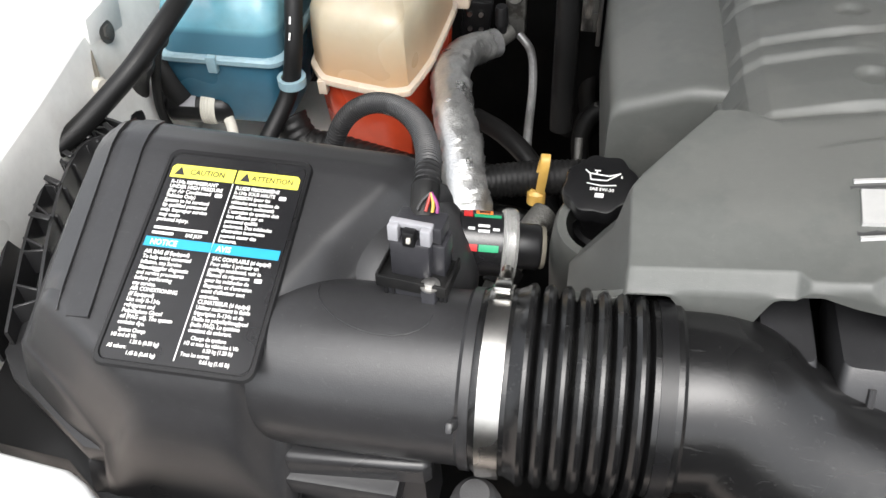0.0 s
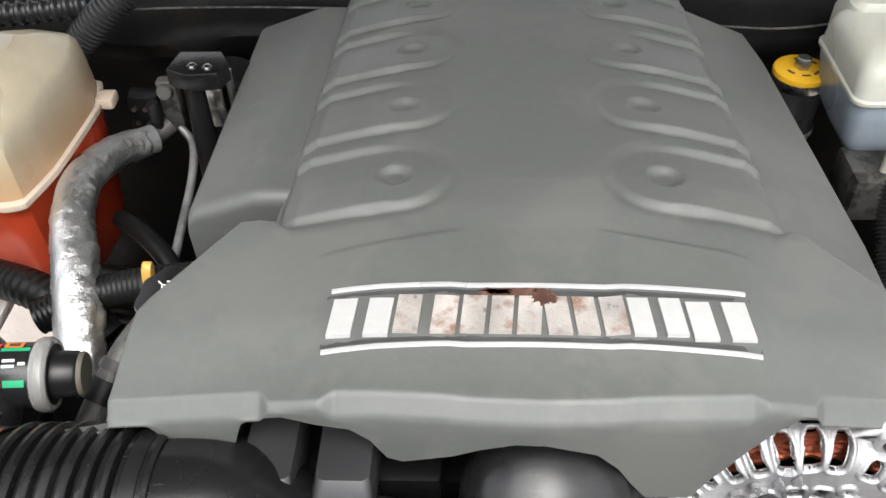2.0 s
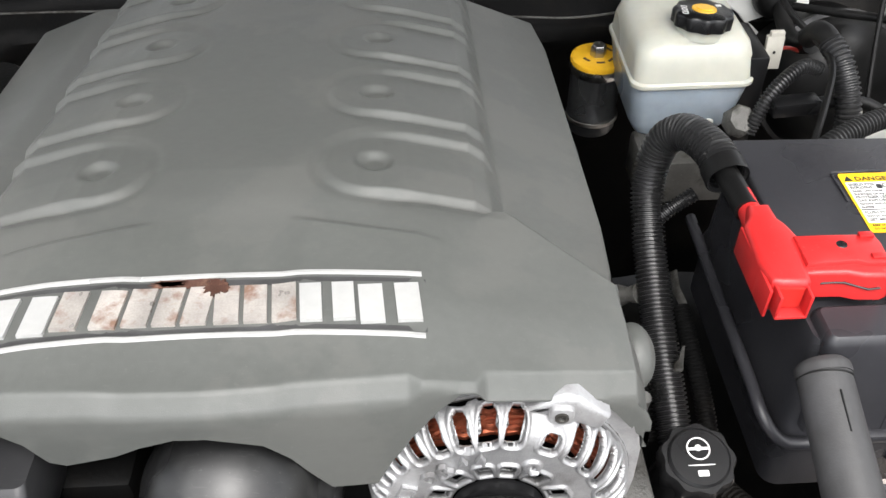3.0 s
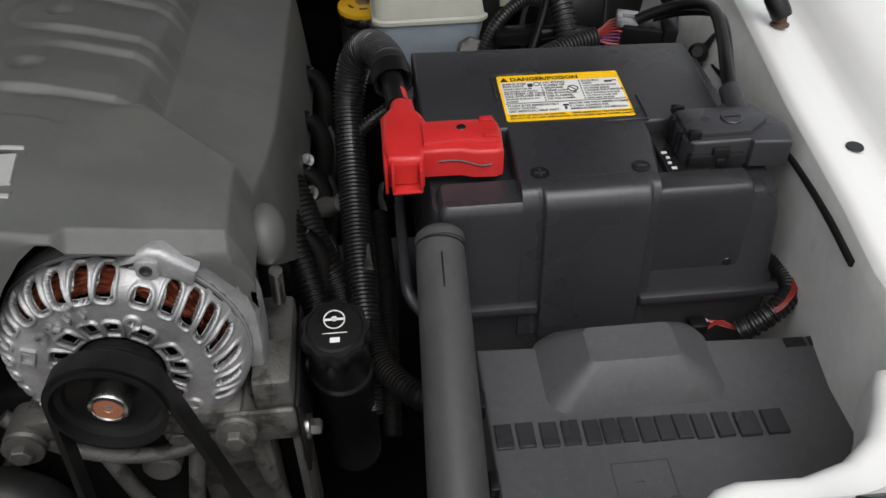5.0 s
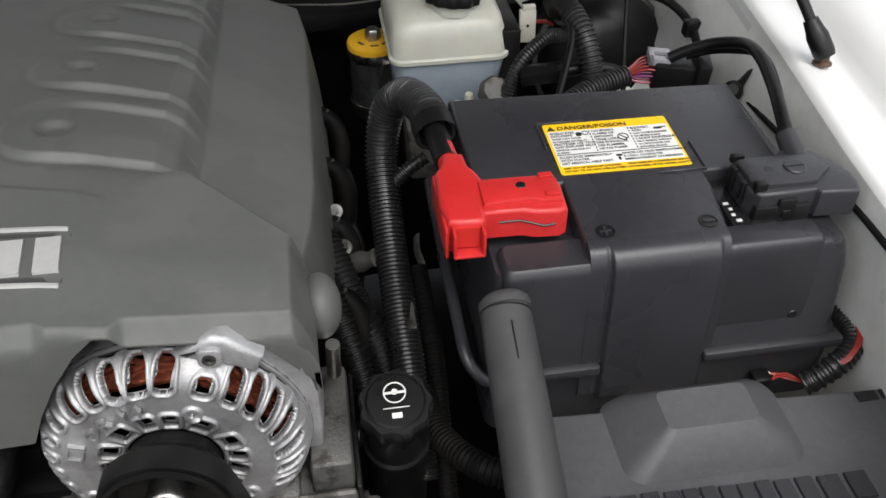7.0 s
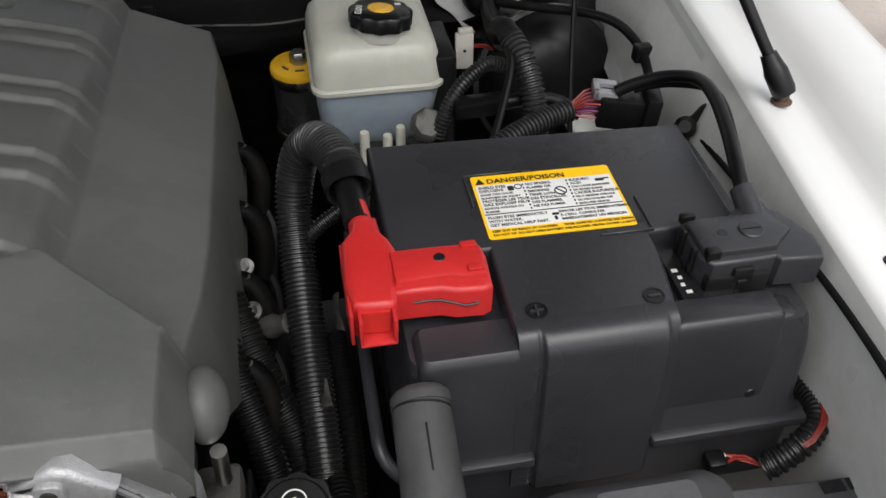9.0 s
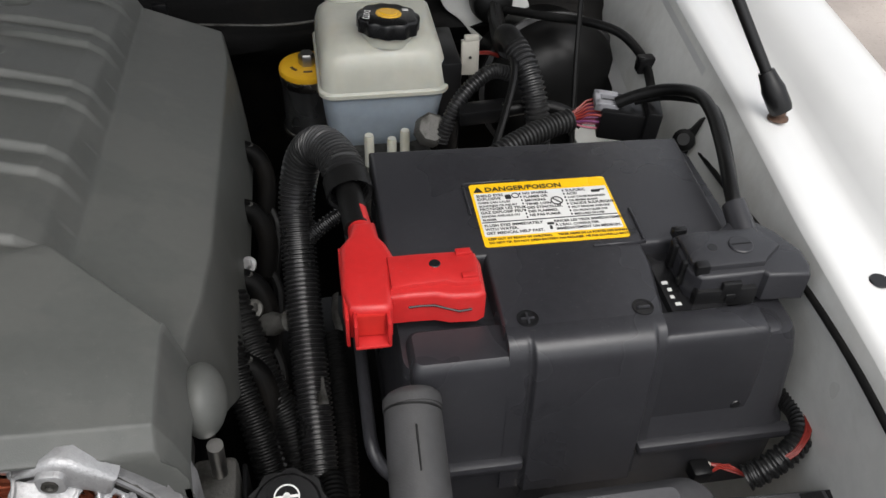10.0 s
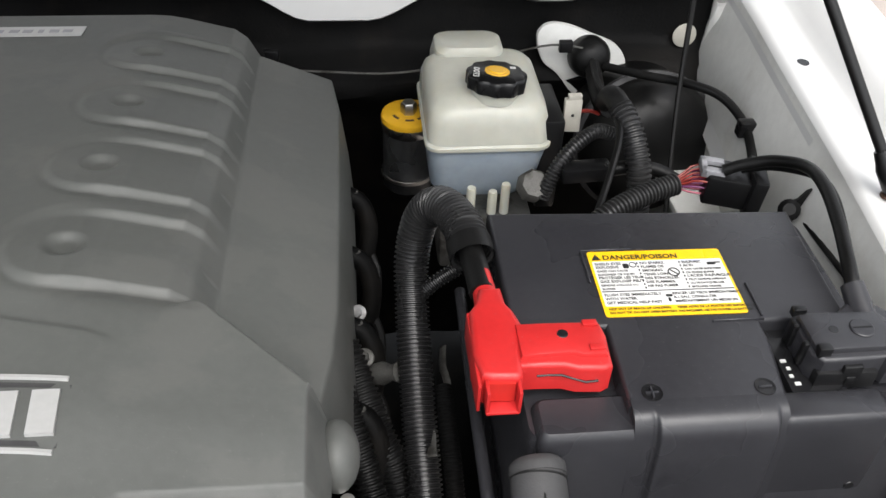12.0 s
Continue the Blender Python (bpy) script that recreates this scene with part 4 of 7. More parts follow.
part("end_groove", tube([(0.3476, -0.0155, 0.9811), (0.3475, -0.0165, 0.9808)], 0.0161, 32), M_RUBBER, brace)
part("end_ring", tube([(0.3477, -0.0062, 0.984), (0.3477, -0.0072, 0.9837), (0.3477, -0.009, 0.9831), (0.3476, -0.0145, 0.9814)], lambda t: 0.0138 + 0.0026 * min(1, 3 * t) ** 0.5, 32), M_GREYTUBE, brace)



def fuse_box():
    root = thing("fuse_box", "charcoal plastic fuse box cover with raised hump and embossed bars", "fuse box", at=(0.48, -0.15, 0.87))
    part("cover", prism([(0.368, -0.3), (0.64, -0.3), (0.63, -0.2), (0.598, -0.11), (0.6, -0.055), (0.368, -0.043)], 0.86, 0.911, 0.003, seg=3), M_FUSE, root)
    part("hump", rloft([(0.909, 0.466, -0.07, 0.06, 0.034, 0.014), (0.917, 0.466, -0.069, 0.053, 0.0305, 0.013), (0.934, 0.465, -0.069, 0.031, 0.0165, 0.006), (0.936, 0.465, -0.069, 0.029, 0.0145, 0.005)]), M_FUSE, root)
    blocks = [(0.371, 0.395, 0), (0.399, 0.423, 1), (0.426, 0.458, 2), (0.460, 0.492, 2), (0.494, 0.518, 3), (0.521, 0.552, 4)]
    for a, b, k in blocks:
        w = b - a
        poly = [(0.02, 0), (0.98, 0), (1, 0.1), (1, 0.9), (0.98, 1), (0.02, 1), (0, 0.9), (0, 0.1)]
        rise = 0.007 * (1 - (a + b - 0.74) / 0.36)
        for u, v in ((0, 0.44), (0.56, 1)) if k != 2 else ((0, 0.3), (0.35, 0.65), (0.7, 1)):
            part("embossed_bar", prism([(a + (u + q[0] * (v - u)) * w, -0.132 + rise + q[1] * 0.018) for q in poly], 0.9105, 0.9134, 0.0006, seg=1), M_BATT, root)
    # outline sketch of a plug with a lightning bolt
    for x, y, sx, sy in ((0.454, -0.1415, 0.036, 0.0009), (0.4365, -0.154, 0.0009, 0.025), (0.4715, -0.154, 0.0009, 0.025), (0.454, -0.1665, 0.036, 0.0009), (0.445, -0.1725, 0.006, 0.011), (0.463, -0.1725, 0.006, 0.011)):
        part("embossed_line", box(x, y, 0.9113, sx, sy, 0.0012, 0), M_FUSE, root)
    part("bolt_mark", prism([(0.4565, -0.145), (0.4485, -0.1555), (0.4535, -0.1555), (0.4505, -0.1635), (0.4595, -0.1525), (0.4545, -0.1525)], 0.9108, 0.9118), M_FUSE, root)
    part("latch", box(0.366, -0.085, 0.905, 0.006, 0.014, 0.012, 0.001), M_BLACK, root)
    part("latch", box(0.366, -0.145, 0.905, 0.006, 0.014, 0.012, 0.001), M_BLACK, root)
    part("vent_slot", join(box(0.584, -0.0605, 0.9115, 0.014, 0.0075, 0.001, 0), box(0.5985, -0.0605, 0.9115, 0.009, 0.0075, 0.001, 0)), M_LABEL_B, root)
    return root


fuse_box()


# ---- front of the engine: alternator, belt, power steering ----
ALT = Matrix.Translation((0.149, -0.071, 0.953)) @ Vector((-0.06, -1, 0.02)).to_track_quat("Z", "Y").to_matrix().to_4x4()


def polar_bar(r0, r1, a, w0, w1, z0, z1, lean=0.0):
    """A radial web from r0 to r1 at angle a, its width and height tapering."""
    secs = []
    for r, w, z in ((r0, w0, z0), ((r0 + r1) / 2, (w0 + w1) / 2, (z0 + z1) / 2 + 0.001), (r1, w1, z1)):
        c, s = math.cos(a + lean * (r - r0)), math.sin(a + lean * (r - r0))
        sec = []
        for u, v in rrect(0, 0, w / 2, 0.004, 0.0015, 2):
            sec.append((r * c - u * s, r * s + u * c, z - 0.004 + v))
        secs.append(sec)
    bm = loft(secs)
    bm.transform(ALT)
    return bm


def front_casting():
    """The slotted front of the case: rounded slots with raised rims, cut out of a dished disc."""
    nr, nt = 116, 1080
    rad = np.concatenate([np.linspace(0.026, 0.058, 66), 0.058 + 0.0168 * np.sin(np.linspace(0, 1.48, 51)[1:])])
    R = rad[:, None] * np.ones((1, nt))
    T = np.ones((nr, 1)) * np.linspace(0, 2 * np.pi, nt, endpoint=False)[None, :]
    Z = 0.001 - 0.021 * (1 - np.sqrt(1 - (np.maximum(0, R - 0.058) / 0.0169) ** 2)) - 0.002 * sm(0.04, 0.026, R)
    hole = np.full(R.shape, 1.0)

    def slot(a, rc, hw, hl, rad, lean=0.0):
        d = (T - a + np.pi) % (2 * np.pi) - np.pi
        u, v = np.abs(d * R - lean * (R - rc)), np.abs(R - rc)
        qx, qy = u - hw + rad, v - hl + rad
        return np.hypot(np.maximum(qx, 0), np.maximum(qy, 0)) + np.minimum(np.maximum(qx, qy), 0) - rad
    # outer slots: angle, half width, middle radius, half length, lean
    for deg, hw, rc, hl, lean in ((-24, 0.0034, 0.064, 0.006, 0.4), (-11, 0.0036, 0.0635, 0.0072, 0.5), (3, 0.004, 0.0635, 0.0085, 0.5), (17.5, 0.0043, 0.064, 0.0095, 0.45), (30, 0.0044, 0.0645, 0.0095, 0.4), (41, 0.0045, 0.065, 0.0095, 0.3), (52.5, 0.0048, 0.065, 0.0092, 0.15), (66, 0.0056, 0.0625, 0.0064, 0),
                                  (84, 0.0053, 0.0655, 0.009, -0.1), (96, 0.0053, 0.0655, 0.009, -0.1), (108, 0.0051, 0.0655, 0.009, 0), (120.5, 0.0047, 0.0655, 0.0088, 0), (133, 0.0043, 0.066, 0.0082, 0), (146, 0.0036, 0.067, 0.0055, 0), (159, 0.0032, 0.067, 0.0045, 0), (172, 0.003, 0.067, 0.0042, 0), (184, 0.003, 0.0665, 0.004, 0),
                                  (196, 0.003, 0.0665, 0.004, 0), (208, 0.003, 0.0665, 0.004, 0)):
        hole = np.minimum(hole, slot(math.radians(deg), rc, hw, hl, min(hw, hl) * 0.72, lean))
    for deg, hw in ((-38, 0.004), (-18, 0.0044), (1, 0.0046), (22, 0.0056), (55, 0.0058), (83, 0.0046), (104, 0.0048), (131, 0.0062), (160, 0.0052), (181, 0.0044), (200, 0.004)):
        hole = np.minimum(hole, slot(math.radians(deg), 0.0345, hw, 0.0058, 0.002))
    Z = Z + 0.0018 * (1 - sm(0.0012, 0.0024, hole)) + 0.0022 * np.exp(-((T - 1.85) * R / 0.006) ** 2) * sm(0.05, 0.058, R)
    for deg, rb in ((67, 0.043), (208, 0.058), (-43, 0.051)):
        boss = np.hypot(R * np.cos(T) - rb * math.cos(math.radians(deg)), R * np.sin(T) - rb * math.sin(math.radians(deg)))
        Z = Z + 0.002 * (1 - sm(0.0045, 0.006, boss)) - 0.004 * (1 - sm(0.0016, 0.0024, boss))
    # slide the rim's corners onto the outline of each slot
    gr = np.gradient(hole, axis=0) / np.gradient(R, axis=0)
    gt = (np.roll(hole, -1, 1) - np.roll(hole, 1, 1)) / (2 * np.pi / nt * 2 * R)
    keep = np.minimum(np.minimum(hole[:-1], hole[1:]), np.minimum(np.roll(hole, -1, 1)[:-1], np.roll(hole, -1, 1)[1:])) > 0
    full = np.zeros(R.shape, int)
    for di, dj in ((0, 0), (1, 0), (0, 1), (1, 1)):
        full[di:nr - 1 + di] += np.roll(keep, dj, 1)
    rim = (full > 0) & (full < 4) & (hole < 0.0016)
    rim[0] = rim[-1] = False
    size = gr ** 2 + gt ** 2 + 1e-9
    R = np.where(rim, R - 0.9 * hole * gr / size, R)
    T = np.where(rim, T - 0.9 * hole * gt / size / R, T)
    bm = bmesh.new()
    vs = {}
    def vert(i, j):
        if (i, j) not in vs:
            vs[i, j] = bm.verts.new(ALT @ Vector((R[i, j] * math.cos(T[i, j]), R[i, j] * math.sin(T[i, j]), Z[i, j])))
        return vs[i, j]
    for i in range(nr - 1):
        for j in range(nt):
            k = (j + 1) % nt
            if keep[i, j]:
                bm.faces.new((vert(i, j), vert(i, k), vert(i + 1, k), vert(i + 1, j)))
    return bm


def alternator():
    root = thing("alternator", "weathered cast aluminium alternator with copper windings", "alternator", at=(0.156, -0.04, 0.88))
    part("rear_case", lathe([(0, -0.09), (0.06, -0.09), (0.072, -0.08), (0.075, -0.04), (0.0755, -0.02), (0.07, -0.02), (0.069, -0.05), (0, -0.06)], ALT, 48), M_ALU_DIRTY, root)
    casting = part("front_casting", front_casting(), M_ALU, root, angle=50)
    thick = casting.modifiers.new("thickness", "SOLIDIFY")
    thick.thickness, thick.offset = 0.0045, -1
    part("outer_band", lathe([(0.072, -0.036), (0.0752, -0.034), (0.0757, -0.022), (0.075, -0.0185), (0.073, -0.0185)], ALT, 64), M_ALU, root)
    # Black disc closes the case so the slots look shaded
    part("shadow_disc", lathe([(0, -0.034), (0.066, -0.034), (0.066, -0.03), (0, -0.03)], ALT, 40), M_DEEP_SHADE, root, "black disc that paints the shade inside the case")
    for r in range(5):
        wv = [(math.cos(a) * (0.0565 + 0.0024 * r + 0.001 * math.sin(a * 23 + r)), math.sin(a) * (0.0565 + 0.0024 * r + 0.001 * math.sin(a * 23 + r)), -0.0085 - 0.0016 * r - 0.0012 * math.cos(a * 31 + 2 * r)) for a in [2 * math.pi * k / 72 for k in range(73)]]
        bm = tube(wv, 0.0019, 6, n=2, caps=False, step=0.003)
        bm.transform(ALT)
        part("copper_winding", bm, M_COPPER, root, "coppery red winding")
    part("top_lug", prism([(0.01, 0.072), (0.019, 0.0765), (0.0265, 0.0815), (0.033, 0.0835), (0.0395, 0.082), (0.047, 0.0755), (0.057, 0.0665), (0.052, 0.055), (0.03, 0.066), (0.014, 0.07)], -0.034, -0.009, 0.004, m=ALT, seg=3), M_ALU, root)
    part("screw_pad", prism(rrect(0.0305, 0.072, 0.0066, 0.0065, 0.004, 4), -0.016, -0.0055, 0.0018, m=ALT, seg=2), M_ALU, root)
    part("lug_screw", lathe([(0, -0.0052), (0.0016, -0.0052), (0.002, -0.004), (0.0036, -0.004), (0.0036, -0.006), (0, -0.006)], ALT @ Matrix.Translation((0.0305, 0.0725, -0.0003)), 20), M_ALU_DIRTY, root, "dark screw recess")
    part("rear_flange", prism([(0.034, 0.077), (0.053, 0.07), (0.067, 0.059), (0.0765, 0.044), (0.081, 0.02), (0.081, -0.01), (0.079, -0.03), (0.06, -0.03), (0.06, 0.03), (0.03, 0.06)], -0.045, -0.022, 0.003, m=ALT, seg=2), M_ALU, root)
    for ch, a in (("D", 141), ("R", 127.5), ("4", 114.5), ("4", 103)):
        words("cast_mark", ch, 0.0112, ALT @ pose(0, 0, 0, 0, 0, a - 90) @ Matrix.Translation((0, 0.0442, 0.003)), M_ALU, root, 0.0016, align="CENTER")
    frame_bars = join(*[box(x, 0, 0.002, 0.001, 0.0085, 0.0026, 0) for x in (-0.0055, 0.003, 0.0055)], box(0, 0.004, 0.002, 0.011, 0.001, 0.0026, 0), box(-0.001, -0.004, 0.002, 0.008, 0.001, 0.0026, 0))
    frame_bars.transform(Matrix.Translation((-0.0505, 0.0145, 0)) @ pose(0, 0, 0, 0, 0, 70))
    frame_bars.transform(ALT)
    part("cast_frame", frame_bars, M_ALU, root)
    part("fan_hub", lathe([(0, 0.0), (0.0255, 0.0), (0.0255, 0.006), (0.018, 0.012), (0, 0.012)], ALT, 40), M_BLACK, root)
    part("pulley", lathe([(0, 0.008), (0.022, 0.008), (0.0335, 0.0145), (0.0345, 0.0165), (0.0325, 0.0185), (0.0325, 0.0315), (0.0343, 0.0325), (0.0343, 0.0345), (0.0318, 0.0348), (0.031, 0.028), (0.0275, 0.026), (0.0262, 0.0225), (0.016, 0.019), (0, 0.019)], ALT, 56), M_RUBBER, root)
    part("shaft_nut", lathe([(0, 0.018), (0.0112, 0.018), (0.0122, 0.02), (0.0122, 0.0305), (0.0112, 0.032), (0.0092, 0.0326), (0.0086, 0.031), (0, 0.031)], ALT, 36), M_STEEL, root)
    part("shaft_end", lathe([(0, 0.0307), (0.0028, 0.0307), (0.0032, 0.0316), (0.0084, 0.0316), (0.0084, 0.0305), (0, 0.0305)], ALT, 24), M_SHAFT, root, "coppery brown shaft end")
    for x, z in ((0.208, 0.893), (0.0765, 0.8975)):
        part("ear", join(lathe([(0, -0.05), (0.012, -0.05), (0.0135, -0.002), (0.012, 0), (0, 0)], axis((x, -0.082, z), (0, -1, 0)), 24), box((x + 0.149) / 2, -0.062, z + 0.006, 0.07, 0.03, 0.02, 0.004)), M_ALU_DIRTY, root)
        part("mount_bolt", bolt((x, -0.083, z), (0, -1, 0.03), 0.0075, 0.0085, 1.75), M_ALU_DIRTY, root, "grimy flanged hex bolt")
    return root


alternator()


def belt_run():
    """A flat ribbed belt over the pulley and down both sides."""
    r = 0.0345
    pts = [(-0.075, -0.3)] + [(r * math.cos(a), r * math.sin(a)) for a in [radians(172 - 160 * k / 20) for k in range(21)]] + [(0.058, -0.1), (0.1, -0.25)]
    pts[0] = (-0.05, -0.25)
    secs = []
    for i, (x, y) in enumerate(pts):
        a, b = pts[max(i - 1, 0)], pts[min(i + 1, len(pts) - 1)]
        t = Vector((b[0] - a[0], b[1] - a[1])).normalized()
        nx, ny = -t.y * 0.002, t.x * 0.002
        secs.append([ALT @ Vector(q) for q in ((x - nx, y - ny, 0.0185), (x + nx, y + ny, 0.0185), (x + nx, y + ny, 0.0318), (x - nx, y - ny, 0.0318))])
    return solid("drive_belt", loft(secs), M_RUBBER, "black ribbed drive belt over the alternator pulley", "belt")


belt_run()
bracket = thing("alternator_bracket", "grimy cast aluminium accessory bracket below the alternator", "bracket", at=(0.2, -0.04, 0.72))
part("arm", box(0.2335, -0.03, 0.9, 0.026, 0.08, 0.05, 0.004), M_ALU_DIRTY, bracket)
part("leg", box(0.2215, -0.042, 0.8, 0.006, 0.05, 0.17, 0.002), M_ALU_DIRTY, bracket)
part("leg", box(0.2425, -0.042, 0.8, 0.006, 0.05, 0.17, 0.002), M_ALU_DIRTY, bracket)
# Back of the pocket is near-black, as shade between the legs
part("leg_web", box(0.232, -0.03, 0.8, 0.017, 0.018, 0.165, 0.002), M_DEEP_SHADE, bracket, "back wall coloured near-black for the recess shade")
part("lug_plate", box(0.224, -0.076, 0.892, 0.046, 0.006, 0.03, 0.003), M_ALU_DIRTY, bracket)
part("side_plate", box(0.2485, -0.03, 0.87, 0.003, 0.09, 0.075, 0.001), M_BLACK, bracket)
part("web", box(0.122, -0.04, 0.815, 0.205, 0.02, 0.15, 0.004), M_ALU_DIRTY, bracket)
part("arched_rib", tube([(0.06, -0.062, 0.905), (0.085, -0.066, 0.878), (0.12, -0.068, 0.862), (0.155, -0.068, 0.86), (0.19, -0.066, 0.872), (0.215, -0.062, 0.893)], 0.0055, 12), M_ALU_DIRTY, bracket)
for ax0, az0, ax1, az1 in ((0.075, 0.895, 0.035, 0.83), (0.11, 0.862, 0.135, 0.76), (0.175, 0.862, 0.155, 0.76), (0.21, 0.885, 0.225, 0.76)):
    part("strut", tube([(ax0, -0.06, az0), ((ax0 + ax1) / 2, -0.064, (az0 + az1) / 2), (ax1, -0.06, az1)], 0.006, 10), M_ALU_DIRTY, bracket)
part("boss", lathe([(0, 0.012), (0.01, 0.012), (0.013, 0.009), (0.014, 0), (0, 0)], axis((0.146, -0.056, 0.838), (0, -1, 0.05)), 24), M_ALU_DIRTY, bracket)
part("lower_pulley", lathe([(0, 0.02), (0.05, 0.02), (0.053, 0.016), (0.053, 0.0), (0.05, -0.004), (0, -0.004)], axis((0.045, -0.085, 0.83), (-0.05, -1, 0.02)), 48), M_RUBBER, bracket, "dark ribbed idler pulley")
part("bolt_head", bolt((0.166, -0.062, 0.872), (0, -1, 0.1), 0.007, 0.008), M_ALU_DIRTY, bracket)
part("bolt_head", bolt((0.25, -0.062, 0.867), (1, -0.1, 0.0), 0.006, 0.01), M_STEEL, bracket)
part("bolt_head", bolt((0.25, -0.01, 0.871), (1, -0.1, 0.0), 0.006, 0.008), M_BLACK, bracket)


def steering_reservoir():
    root = thing("power_steering_reservoir", "black power steering reservoir with scalloped printed cap", "reservoir", at=(0.275, -0.045, 0.8))
    d = Vector((0.0, -0.22, 1)).normalized()
    c = Vector((0.2755, -0.0365, 0.9365))
    m = axis(c, d) @ pose(0, 0, 0, 0, 0, 0)
    part("neck", lathe([(0.0215, -0.2), (0.0215, -0.062), (0.0225, -0.06), (0.0225, -0.056), (0.0205, -0.054), (0.0205, -0.01)], m, 32), M_BLACK, root)
    secs = []
    for z, k in ((-0.03, 0.86), (-0.018, 0.93), (-0.014, 1.0), (-0.004, 1.0), (-0.001, 0.95)):
        secs.append([((0.0228 + 0.0011 * math.cos(9 * a)) * k * math.cos(a), (0.0228 + 0.0011 * math.cos(9 * a)) * k * math.sin(a), z) for a in [2 * math.pi * i / 72 for i in range(72)]])
    part("cap", loft(secs, m=m), M_BLACK, root)
    part("cap_disc", lathe([(0, 0.0015), (0.0175, 0.0015), (0.019, 0), (0.019, -0.002), (0, -0.002)], m, 40), M_BLACK, root)
    q = m @ Vector((0, 0, 0.0016))
    mm = Matrix.Translation(q) @ (d.to_track_quat("Z", "Y").to_matrix().to_4x4())
    rot = Matrix.Rotation(math.atan2(*(mm.to_3x3().inverted() @ Vector((1, 0, 0))).yx), 4, "Z")
    mm = mm @ rot
    part("wheel_mark", join(lathe([(0.0064, 0), (0.0072, 0), (0.0072, 0.0003), (0.0064, 0.0003)], mm @ Matrix.Translation((0, 0.005, 0)), 32), lathe([(0, 0), (0.002, 0), (0.002, 0.0003), (0, 0.0003)], mm @ Matrix.Translation((0, 0.0055, 0)), 16),
                            prism([(-0.0068, 0.0042), (0.0068, 0.0042), (0.0068, 0.0058), (-0.0068, 0.0058)], 0, 0.0003, m=mm)), M_LABEL_W, root, "white printed steering wheel mark")
    part("wave_mark", tube([mm @ Vector((-0.008 + 0.016 * k / 16, -0.006 + 0.0007 * (-1) ** k, 0.0001)) for k in range(17)], 0.0004, 6, n=2), M_LABEL_W, root, "white wavy line")
    part("book_mark", prism(rrect(0, -0.0105, 0.0032, 0.0018, 0.0004, 2), 0, 0.0003, m=mm), M_LABEL_W, root, "white printed book mark")
    return root


steering_reservoir()


# ---- air intake ----
def lid_z(x, y):
    """Top of the air filter lid: a gentle slope to the front, falling off at its rims."""
    top = 1.0535 + 0.218 * np.minimum(0, y + 0.018) - 0.25 * np.maximum(0, y + 0.005) - 0.05 * (x + 0.45)
    left = np.interp(y, [-0.162, -0.12, -0.067, 0.03], [-0.502, -0.568, -0.574, -0.58])
    z = top - 0.05 * (1 - sm(0.0, 0.05, x - left)) ** 2
    z = z - 0.05 * sm(-0.142, -0.175, y) - 0.02 * sm(0.005, 0.034, y) ** 2
    return z

SHROUD = [(-0.63, 0.03), (-0.655, -0.06), (-0.65, -0.115), (-0.61, -0.145), (-0.5552, -0.149), (-0.526, -0.168), (-0.5, -0.185), (-0.38, -0.185), (-0.36, -0.12), (-0.4, 0.03)]


